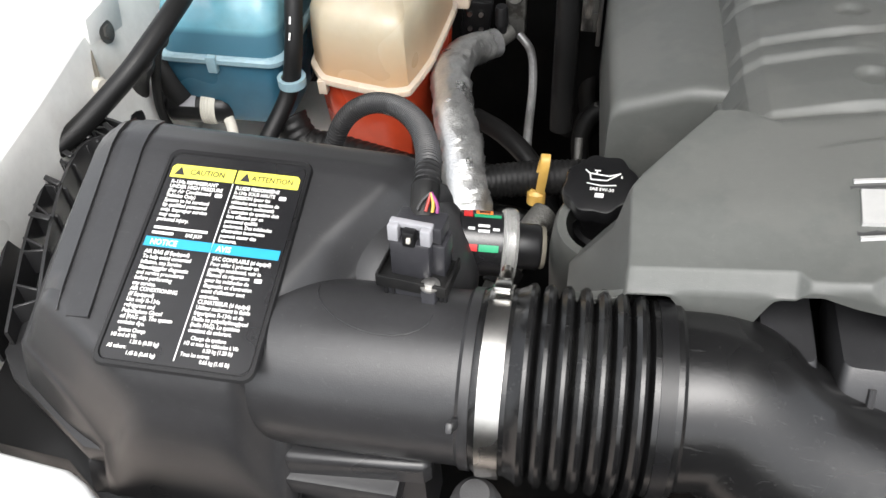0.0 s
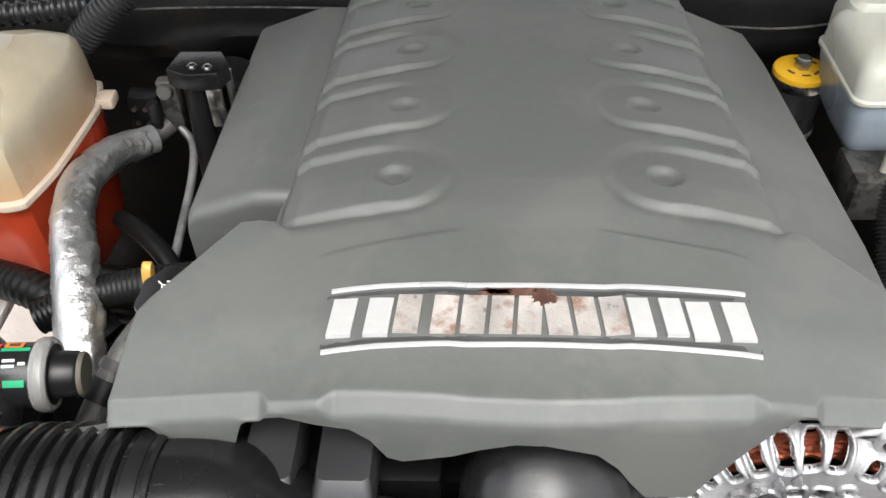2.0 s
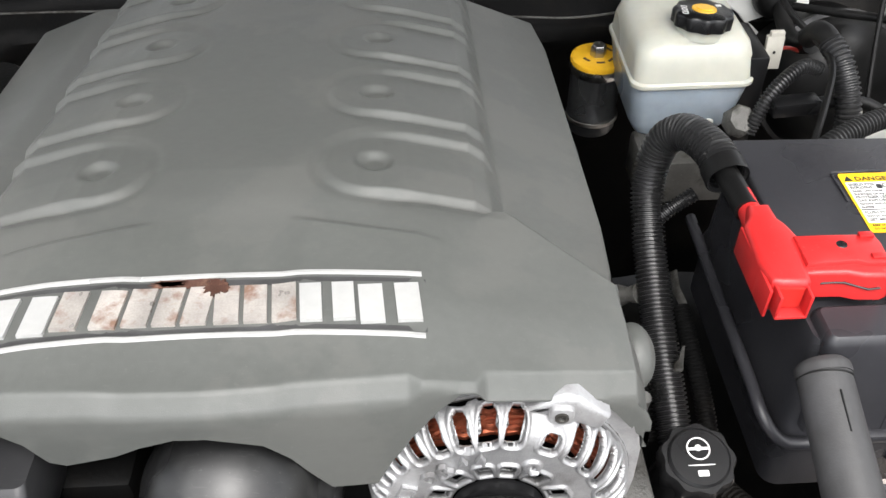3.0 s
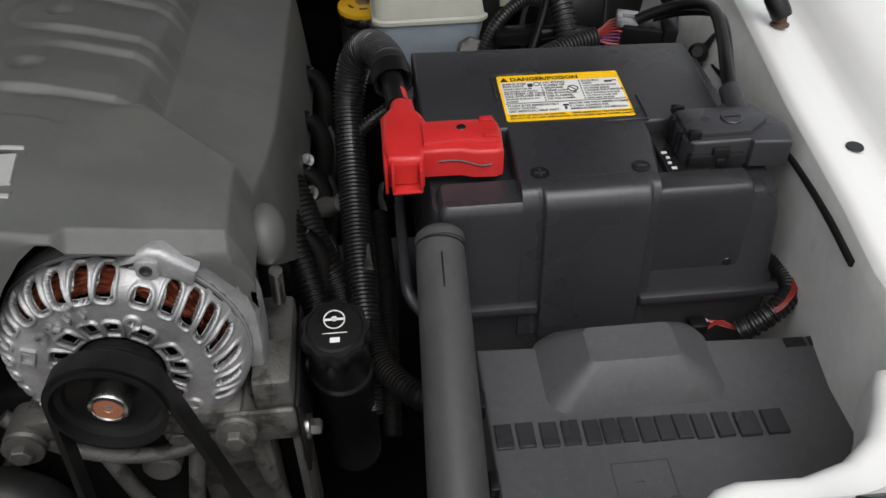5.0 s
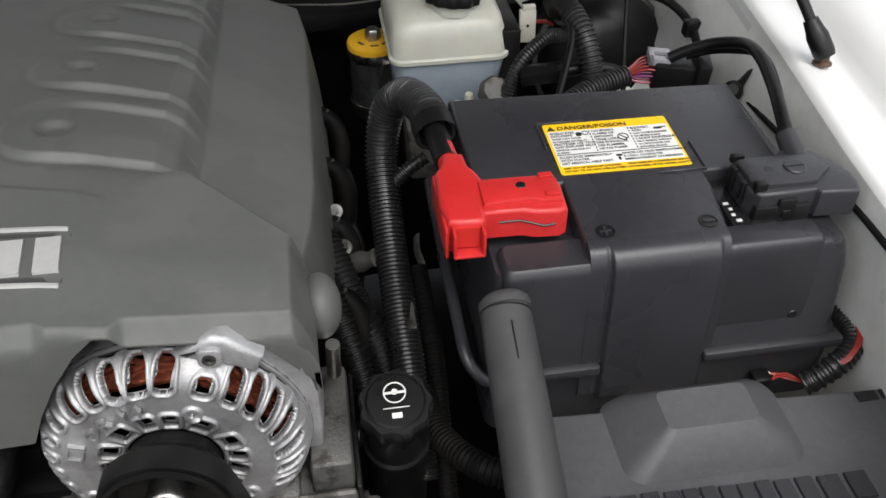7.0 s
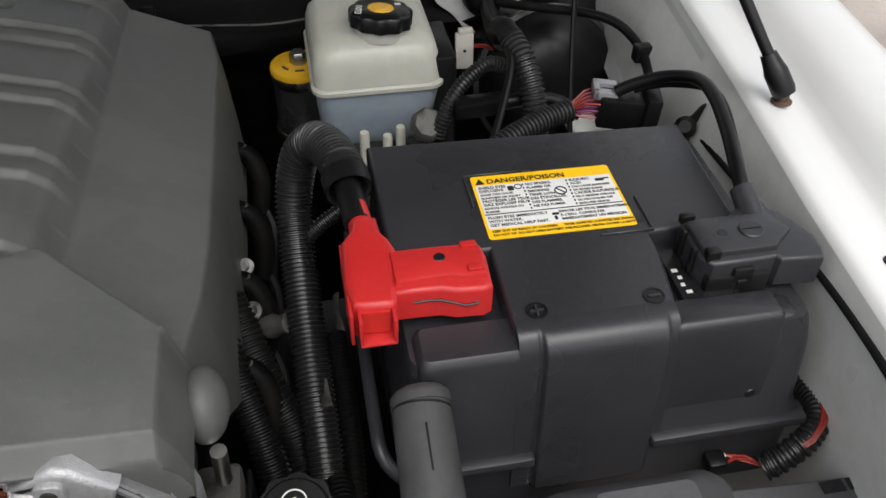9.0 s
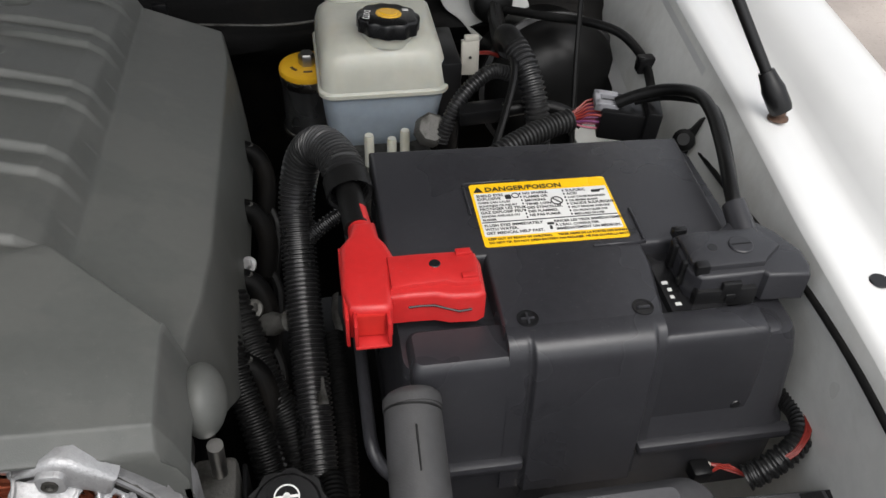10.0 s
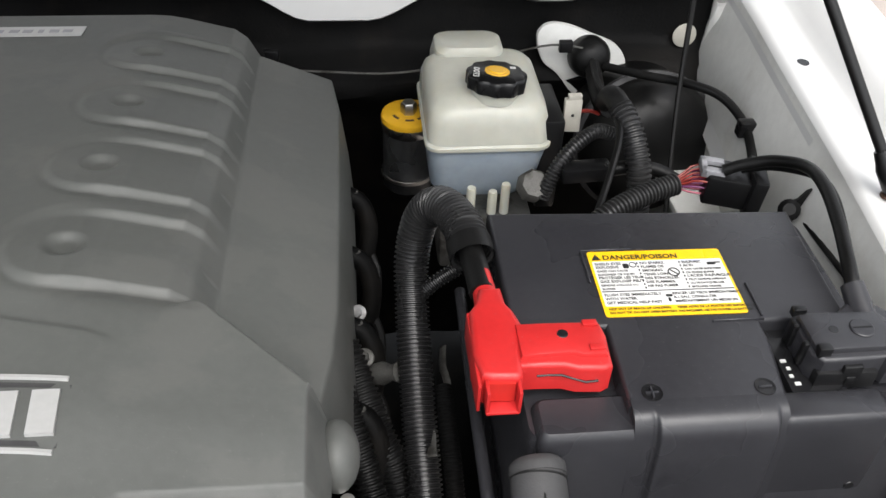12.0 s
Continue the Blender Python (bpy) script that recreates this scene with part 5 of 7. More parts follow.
def air_box():
    root = thing("air_filter_housing", "black moulded air filter housing with caution label", "air filter housing", at=(-0.45, -0.05, 0.8))
    ys = np.linspace(0.03, -0.158, 80)
    left = np.interp(ys, [-0.162, -0.12, -0.067, 0.015, 0.03], [-0.502, -0.568, -0.574, -0.579, -0.573])
    right = np.interp(ys, [-0.18, -0.14, -0.12, -0.1, -0.06, -0.02, 0.012, 0.03], [-0.405, -0.4, -0.393, -0.388, -0.37, -0.345, -0.335, -0.35])
    u = np.linspace(0, 1, 90)
    X = left[:, None] + (right - left)[:, None] * u
    Y = np.repeat(ys[:, None], len(u), 1)
    Z = lid_z(X, Y)
    Z = Z - 0.03 * (1 - sm(0, 0.03, right[:, None] - X)) ** 2 * sm(-0.12, -0.14, Y)
    Z = Z - 0.02 * (1 - sm(0, 0.03, right[:, None] - X)) ** 2
    # skirts on all four sides
    Lx = np.hstack([X[:, :1] - 0.018, X[:, :1] - 0.01, X[:, :1] - 0.003, X, X[:, -1:] + 0.003, X[:, -1:] + 0.006, X[:, -1:] + 0.01])
    Ly = np.hstack([Y[:, :1]] * 3 + [Y] + [Y[:, -1:]] * 3)
    Lz = np.hstack([Z[:, :1] * 0 + 0.93, Z[:, :1] - 0.03, Z[:, :1] - 0.008, Z, Z[:, -1:] - 0.008, Z[:, -1:] - 0.03, Z[:, -1:] * 0 + 0.93])
    Lx = np.vstack([Lx[:1], Lx[:1], Lx, Lx[-1:], Lx[-1:], Lx[-1:], Lx[-1:]])
    Lz = np.vstack([Lz[:1] * 0 + 0.93, np.minimum(Lz[:1] - 0.012, 1.1), Lz, Lz[-1:] - 0.007, Lz[-1:] - 0.02, np.minimum(Lz[-1:] - 0.04, 0.945), np.minimum(Lz[-1:] - 0.05, 0.875)])
    Ly = np.vstack([Ly[:1] + 0.012, Ly[:1] + 0.005, Ly, Ly[-1:] - 0.004, Ly[-1:] - 0.0075, Ly[-1:] - 0.0085, Ly[-1:] - 0.006])
    part("lid", sheet(Lx, Ly, Lz), M_AIRBOX, root, angle=70)
    # outlet hump and tube
    hump = bmesh.new()
    bmesh.ops.create_uvsphere(hump, u_segments=48, v_segments=24, radius=1, matrix=Matrix.Translation((-0.36, -0.028, 0.985)) @ Matrix.Diagonal((0.05, 0.062, 0.047, 1)))
    part("outlet_hump", hump, M_AIRBOX, root)
    TX = axis((-0.41, -0.104, 0.985), (1, 0.03, 0.0))
    part("outlet_tube", lathe([(0.0, -0.02), (0.044, -0.02), (0.0475, 0.0), (0.0485, 0.05), (0.0485, 0.105), (0.0505, 0.107), (0.0505, 0.112), (0.0485, 0.113), (0.0485, 0.135)], TX, 64), M_AIRBOX, root)
    part("stop_rib", box(-0.303, -0.146, 1.008, 0.004, 0.006, 0.04, 0.0015, m=pose(0, 0, 0, 40, 0, 0)), M_AIRBOX, root)
    quad = [(-0.4, -0.118), (-0.319, -0.124), (-0.318, -0.143), (-0.322, -0.147), (-0.398, -0.1535), (-0.403, -0.15)]
    part("front_shelf", join(prism(quad, 0.943, 0.9595, 0.0045, seg=3), prism([(-0.395, -0.1), (-0.324, -0.1), (-0.324, -0.139), (-0.395, -0.145)], 0.86, 0.944, 0.003)), M_AIRBOX, root)
    arc = [(-0.388 + 0.066 * (0.5 - 0.5 * math.cos(k / 14 * math.pi)), -0.085 - 0.03 * math.sin(k / 14 * math.pi * 0.85)) for k in range(15)]
    part("parting_line", tube([(x, y, 0.985 + math.sqrt(max(0, 0.0486 ** 2 - (y + 0.1035) ** 2))) for x, y in arc], 0.00035, 6), M_AIRBOX, root)
    part("lower_shroud", prism(SHROUD, 0.885, 0.905, 0.003), M_BLACK, root, "black lower shroud")
    # two sunken stripes beside the label
    for x0, dx, dy in ((-0.5448, 0.0155, 0.143), (-0.5252, 0.0155, 0.146)):
        secs = []
        for k in range(13):
            y = 0.017 - dy * k / 12
            xc = x0 + dx * k / 12
            zl, zr = (float(lid_z(np.array(xc + s), np.array(y))) for s in (-0.0065, 0.0065))
            secs.append([(xc - 0.0075, y, zl - 0.001), (xc + 0.0069, y, zr - 0.001), (xc + 0.0067, y, zr + 0.0021), (xc - 0.0066, y, zl + 0.0012)])
        part("stripe", loft(secs), M_AIRBOX, root)
    part("drain_boot", lathe([(0, 0.02), (0.008, 0.02), (0.011, 0.016), (0.0095, 0.013), (0.0135, 0.009), (0.0115, 0.004), (0.0155, 0.0), (0.013, -0.005), (0.015, -0.02), (0, -0.02)], axis((-0.292, -0.152, 0.935), (0, -0.1, 1)), 28), M_GREYTUBE, root, "grey ribbed rubber boot")
    # lower tray with its open lattice and clips
    part("tray", join(prism([(-0.612, 0.047), (-0.612, -0.1), (-0.595, -0.118), (-0.525, -0.158), (-0.335, -0.158), (-0.335, 0.047)], 0.93, 0.944, 0.003), prism([(-0.6, 0.04), (-0.6, -0.095), (-0.52, -0.15), (-0.34, -0.15), (-0.34, 0.04)], 0.78, 0.931)), M_AIRBOX, root)
    rim = spline([Vector(p) for p in ((-0.585, 0.085, 0.974), (-0.612, 0.1, 0.974), (-0.638, 0.106, 0.974), (-0.66, 0.094, 0.973), (-0.662, 0.06, 0.972), (-0.654, 0.017, 0.97), (-0.64, -0.035, 0.967), (-0.618, -0.1, 0.96))], 6)
    hub = Vector((-0.46, -0.03, 0))
    def shifted(d, dz):
        return [p + Vector((hub.x - p.x, hub.y - p.y, 0)).normalized() * d + Vector((0, 0, dz)) for p in rim]
    def ribbon(line, low, high, thick=0.0011):
        secs = []
        for k, p in enumerate(line):
            q = (line[min(k + 1, len(line) - 1)] - line[max(k - 1, 0)]).normalized()
            side = Vector((-q.y, q.x, 0)) * thick
            secs.append([p + side + Vector((0, 0, low)), p - side + Vector((0, 0, low)), p - side + Vector((0, 0, high)), p + side + Vector((0, 0, high))])
        return loft(secs)
    for d, low, high in ((0.0, -0.03, 0.0), (0.012, -0.03, -0.003), (0.03, -0.03, -0.001)):
        part("lattice_rail", ribbon(shifted(d, 0), low, high), M_AIRBOX, root)
    for k in range(2, len(rim) - 2, 2):
        p = rim[k]
        ang = math.degrees(math.atan2(hub.y - p.y, hub.x - p.x))
        web = box(0.021, 0, -0.014, 0.019, 0.002, 0.022, 0.0004, 1)
        web.transform(Matrix.Translation(p) @ pose(0, 0, 0, 0, 0, ang + 14 * (-1) ** (k // 2)))
        part("lattice_web", web, M_AIRBOX, root)
    for k in (12, 17, 22, 27, 32):
        p = rim[k]
        ang = math.degrees(math.atan2(hub.y - p.y, hub.x - p.x))
        m = Matrix.Translation(p) @ pose(0, 0, 0, 0, 0, ang)
        hook = join(box(-0.006, 0.006, -0.006, 0.013, 0.0018, 0.014, 0.0005, 1), box(-0.006, -0.006, -0.006, 0.013, 0.0018, 0.014, 0.0005, 1), box(-0.0115, 0, -0.006, 0.0018, 0.0125, 0.014, 0.0005, 1))
        hook.transform(m)
        part("clip", hook, M_AIRBOX, root)
        bar = box(0.021, 0.0, 0.0005, 0.018, 0.0045, 0.002, 0.0006, 1)
        bar.transform(m)
        part("clip_bar", bar, M_AIRBOX, root)
    return root


air_box()


def caution_label():
    root = thing("caution_label", "black caution label with yellow and blue bands on air filter", "label", at=(-0.45, -0.08, 1.045))
    c = Vector((-0.4508, -0.083, 1.0402))
    ex = Vector((1, 0.04, -0.05)).normalized()
    ey = Vector((0.0, 0.135, 0.0295)).normalized()
    ez = ex.cross(ey).normalized()
    ey = ez.cross(ex)
    m = Matrix.Translation(c) @ Matrix((ex, ey, ez)).transposed().to_4x4() @ Matrix.Diagonal((0.945, 1.02, 1, 1))
    part("frame", loft([[(x, y, 0) for x, y in rrect(0, 0, 0.0465, 0.069, 0.007, 5)], [(x, y, 0.0016) for x, y in rrect(0, 0, 0.0455, 0.068, 0.0065, 5)], [(x, y, 0.0016) for x, y in rrect(0, 0, 0.0435, 0.066, 0.006, 5)], [(x, y, 0.0006) for x, y in rrect(0, 0, 0.043, 0.0655, 0.006, 5)]], m=m), M_BLACK, root)
    part("backing", prism(rrect(0, 0, 0.0425, 0.065, 0.006, 5), 0.0003, 0.0010, m=m), M_LABEL_B, root)
    z = 0.0010
    part("yellow_band", prism([(-0.041, 0.0485), (-0.0005, 0.0485), (-0.0005, 0.0575), (-0.039, 0.0575), (-0.041, 0.0555)], z, z + 0.0003, m=m), M_LABEL_LEMON, root, "lemon yellow band")
    part("yellow_band", prism([(0.0008, 0.0485), (0.0405, 0.0485), (0.0405, 0.0555), (0.0385, 0.0575), (0.0008, 0.0575)], z, z + 0.0003, m=m), M_LABEL_LEMON, root, "lemon yellow band")
    part("blue_band", prism([(-0.041, 0.002), (0.041, 0.002), (0.041, 0.008), (-0.041, 0.008)], z, z + 0.0003, m=m), M_LABEL_C, root, "cyan blue band")
    part("rule", prism([(-0.0003, -0.062), (0.0003, -0.062), (0.0003, 0.048), (-0.0003, 0.048)], z, z + 0.0003, m=m), M_LABEL_W, root)
    for x in (-0.0385, 0.0035):
        part("hazard_triangle", prism([(x, 0.0503), (x + 0.0065, 0.0503), (x + 0.00325, 0.056)], z + 0.0003, z + 0.0005, m=m), M_INK, root)
    def t(text, x, y, s, mat_=M_LABEL_W, w=0.9):
        words("text", text, s, m @ Matrix.Translation((x, y, z + 0.00035)), mat_, root, 0.00004, width=w)
    t("CAUTION", -0.029, 0.0512, 0.0052, M_INK, 0.95)
    t("ATTENTION", 0.0105, 0.0512, 0.0052, M_INK, 0.9)
    t("NOTICE", -0.0375, 0.0032, 0.005)
    t("AVIS", 0.003, 0.0032, 0.005)
    L = [("R-134a REFRIGERANT", 0), ("UNDER HIGH PRESSURE", 0), ("(For Air Conditioned", 0), ("Vehicles Only)", 0), ("System to be serviced", 0), ("by qualified personnel", 0), ("only. Improper service", 0), ("may cause", 0), ("personal injury.", 0)]
    for i, (s, _) in enumerate(L):
        t(s, -0.0385, 0.0443 - 0.0032 * i, 0.0035)
    for i, w in enumerate((0.033, 0.013)):
        part("printed_bar", prism([(-0.0385, 0.0134 - 0.0034 * i), (-0.0385 + w, 0.0134 - 0.0034 * i), (-0.0385 + w, 0.015 - 0.0034 * i), (-0.0385, 0.015 - 0.0034 * i)], z, z + 0.0003, m=m), M_LABEL_W, root, "white printed bar")
    t("SAE J639", -0.018, 0.0098, 0.0031)
    for i, s in enumerate(("FLUIDE FRIGORIGÈNE", "R-134a SOUS HAUTE", "PRESSION (pour les", "véhicules avec système de", "climatisation seulement)", "L'entretien du système doit", "être effectué par un", "personnel qualifié", "seulement. Des méthodes", "d'entretien incorrectes", "peuvent causer des", "blessures.")):
        t(s, 0.0025, 0.0443 - 0.0032 * i, 0.0033, w=0.86)
    for i, s in enumerate(("AIR BAG (If Equipped)", "To help avoid unwanted", "inflation, see Service", "Manual      for diagnostic", "and service procedures", "before performing", "any service.", "AIR CONDITIONING", "(If Equipped)", "Use only R-134a", "refrigerant and", "Polyalkylene Glycol", "oil (PAG oil). The system", "contains dye.")):
        t(s, -0.0385, -0.0025 - 0.0033 * i, 0.0034, w=0.88)
    for i, s in enumerate(("SAC GONFLABLE (si équipé)", "Pour aider à prévenir un", "gonflage accidentel, voir le", "Manuel de réparation", "pour les méthodes de", "diagnostic et d'entretien", "avant d'effectuer tout", "entretien.", "CLIMATISEUR (si équipé)", "Utiliser seulement le fluide", "frigorigène R-134a et de", "l'huile au polyalkylèneglycol", "(huile PAG). Le système", "contient du colorant.")):
        t(s, 0.0025, -0.0025 - 0.0033 * i, 0.0034, w=0.86)
    for x, y in ((-0.0065, 0.0388), (0.033, 0.0415), (-0.0275, -0.0118), (0.033, -0.0118)):
        part("book_mark", prism(rrect(x, y, 0.0022, 0.0012, 0.0004, 2), z, z + 0.0003, m=m), M_LABEL_W, root)
    for x, s1, s2, s3, s4, s5 in ((-0.0395, "    System Charge", "H3 and all V6:", "1.28 lb (0.58 kg)", "All others:", "1.45 lb (0.66 kg)"), (0.0025, "    Charge du système", "H3 et tous les véhicules à V6:", "0.58 kg (1.28 lb)", "Tous les autres:", "0.66 kg (1.45 lb)")):
        for i, (s, dx) in enumerate(((s1, 0), (s2, 0), (s3, 0.013), (s4, 0), (s5, 0.013))):
            t(s, x + dx * 0.9, -0.0495 - 0.0031 * i, 0.0031, w=0.84)
    return root


caution_label()


def duct():
    root = thing("intake_duct", "black rubber intake duct with bellows and metal clamp", "air duct", at=(-0.2, -0.11, 0.93))
    ax = Vector((1, 0.03, 0)).normalized()
    p0 = Vector((-0.294, -0.1005, 0.985))
    part("clamp_band", lathe([(0.0525, 0.0), (0.0532, 0.0), (0.0534, 0.012), (0.0525, 0.012), (0.0525, 0.0)], axis(p0, ax), 64), M_STEEL, root, "shiny steel clamp band")
    part("clamp_screw", join(box(p0.x + 0.006, p0.y + 0.024, p0.z + 0.052, 0.009, 0.012, 0.004, 0.001, m=pose(0, 0, 0, -20, 0, 0)), lathe([(0, 0), (0.0032, 0), (0.0032, 0.005), (0, 0.005)], axis((p0.x + 0.006, p0.y + 0.036, p0.z + 0.048), (0, 1, -0.3)), 12)), M_STEEL, root)
    prof = [(0.05, -0.004), (0.0515, 0.0), (0.0515, 0.0145), (0.0525, 0.0165)]
    for k in range(7):
        z = 0.019 + 0.0095 * k
        prof += [(0.0535, z), (0.0555, z + 0.0025), (0.0555, z + 0.0045), (0.0535, z + 0.0062), (0.0475, z + 0.0078)]
    z = 0.019 + 0.0095 * 7
    prof += [(0.0525, z), (0.0525, z + 0.014), (0.0505, z + 0.016)]
    part("bellows", lathe(prof, axis(p0, ax), 72), M_DUCT, root, "ribbed rubber bellows", angle=25)
    s = p0 + ax * (z + 0.012)
    part("tube_run", tube([s, s + ax * 0.03 + Vector((0, 0, -0.001)), (-0.13, -0.108, 0.966), (-0.07, -0.116, 0.952), (-0.02, -0.112, 0.95), (0.008, -0.092, 0.955), (0.018, -0.05, 0.965), (0.018, 0.0, 0.97)], lambda t: 0.049 - 0.003 * t, 48, step=0.004), M_DUCT, root)
    part("dome", lathe([(0, 0.03), (0.02, 0.027), (0.036, 0.018), (0.045, 0.004), (0.047, -0.012), (0.045, -0.03)], axis((0.008, -0.078, 0.992), (0.2, -0.5, 1)), 40), M_DUCT, root)
    part("clamp_band", lathe([(0.0525, 0.0), (0.0533, 0.0), (0.0533, 0.008), (0.0525, 0.008)], axis(p0 + ax * (z + 0.003), ax), 64), M_BLACK, root)
    return root


duct()
resonator = thing("intake_resonator", "black moulded resonator boxes under the engine cover", "resonator", at=(-0.11, -0.05, 0.95))
for x, w in ((-0.14, 0.0145), (-0.1, 0.0155)):
    pod = rloft([(0.968, x + 0.002, -0.092, w * 0.45, 0.012, 0.004), (0.982, x + 0.001, -0.08, w * 0.85, 0.028, 0.005), (1.0, x, -0.068, w, 0.036, 0.005), (1.014, x, -0.06, w, 0.036, 0.005), (1.02, x, -0.056, w * 0.9, 0.033, 0.005)])
    part("chamber", pod, M_AIRBOX, resonator, angle=25)
    part("chamber_ridge", tube([(x + 0.002, -0.1035, 0.972), (x + 0.001, -0.1085, 0.984), (x, -0.1045, 1.0), (x, -0.0965, 1.014)], 0.002, 8), M_AIRBOX, resonator)
part("chamber", rloft([(0.96, -0.172, -0.06, 0.014, 0.02, 0.008), (1.0, -0.172, -0.056, 0.014, 0.02, 0.008), (1.008, -0.172, -0.054, 0.011, 0.016, 0.006)]), M_BLACK, resonator)
part("base", box(-0.12, -0.04, 0.965, 0.14, 0.05, 0.03, 0.006), M_DEEP_SHADE, resonator)


def airflow_sensor():
    root = thing("airflow_sensor", "black airflow sensor plug with white lock on the intake tube", "sensor", at=(-0.332, -0.07, 1.03))
    m = Matrix.Translation((-0.3335, -0.071, 1.0305)) @ pose(0, 0, 0, -5, 0, -6) @ Matrix.Diagonal((0.88, 1, 1.05, 1))
    def bx(*a, **k):
        b = box(*a, **k)
        b.transform(m)
        return b
    part("flange", bx(-0.001, -0.004, 0.0065, 0.044, 0.025, 0.004, 0.0008), M_RUBBER, root)
    part("flange_lip", join(bx(-0.001, -0.0165, 0.0075, 0.044, 0.0018, 0.007, 0.0005), bx(-0.023, -0.004, 0.0075, 0.0018, 0.025, 0.007, 0.0005), bx(0.021, -0.004, 0.0075, 0.0018, 0.025, 0.007, 0.0005)), M_RUBBER, root)
    part("base", bx(-0.002, -0.007, -0.001, 0.034, 0.016, 0.012, 0.001), M_BATT, root)
    for x in (-0.0175, -0.013, 0.0175, 0.02):
        part("base_rib", bx(x, -0.0145, -0.0005, 0.0022, 0.003, 0.011, 0.0004), M_BLACK, root)
    part("plug", bx(-0.0035, -0.001, 0.0185, 0.025, 0.019, 0.023, 0.0014), M_BATT, root)
    part("plug_side", bx(0.0125, 0.0015, 0.018, 0.009, 0.015, 0.02, 0.001), M_BATT, root)
    part("plug_top", bx(0.0, 0.002, 0.0335, 0.03, 0.015, 0.01, 0.0014), M_BATT, root)
    part("lock", join(bx(-0.0135, -0.0075, 0.0345, 0.0065, 0.0055, 0.0095, 0.0007), bx(0.0065, -0.0075, 0.0345, 0.0065, 0.0055, 0.0095, 0.0007), bx(-0.0035, -0.0045, 0.038, 0.0265, 0.004, 0.0035, 0.0006)), M_GREY_PL, root, "pale grey plastic lock")
    part("lock_tongue", bx(-0.0035, -0.0085, 0.033, 0.0075, 0.006, 0.009, 0.0008), M_BLACK, root)
    part("lock_pin", bx(-0.003, -0.012, 0.0335, 0.0025, 0.002, 0.003, 0.0005), M_WHITE_PL, root)
    part("screw_post", bx(0.0105, -0.0155, -0.001, 0.009, 0.008, 0.018, 0.0012), M_BATT, root)
    b = bolt((0.0105, -0.0145, 0.0085), (0, 0, 1), 0.004, 0.003, 1.5)
    b.transform(m)
    part("screw", b, M_STEEL, root)
    for k, (mm, dx) in enumerate(((M_WIRE_YEL, 0.006), (M_WIRE_PURPLE, 0.009), (M_WIRE_RED, 0.002), (M_INK, -0.003))):
        part("wire", tube([m @ Vector((dx, 0.004, 0.041)), m @ Vector((dx * 0.8 + 0.001, 0.007, 0.0445)), m @ Vector((0.003, 0.011, 0.048))], 0.0009, 6), mm, root)
    return root


airflow_sensor()
loop = thing("sensor_wire_conduit", "ribbed grey-black conduit looping from the airflow sensor", "cable conduit", at=(-0.36, 0.02, 1.0))
part("ribbed_sleeve", tube([(-0.3335, -0.0555, 1.068), (-0.336, -0.032, 1.074), (-0.344, 0.0, 1.064), (-0.358, 0.035, 1.052), (-0.38, 0.068, 1.038), (-0.405, 0.09, 1.022), (-0.428, 0.1, 1.0), (-0.442, 0.1, 0.97), (-0.447, 0.092, 0.93)], 0.0074, 18, pitch=0.003, depth=0.0018), M_CONDUIT, loop)


part("end_tape", tube([(-0.333, -0.0605, 1.0645), (-0.3338, -0.052, 1.0695), (-0.3348, -0.044, 1.0725)], 0.0079, 16), M_RUBBER, loop, "dull black tape")


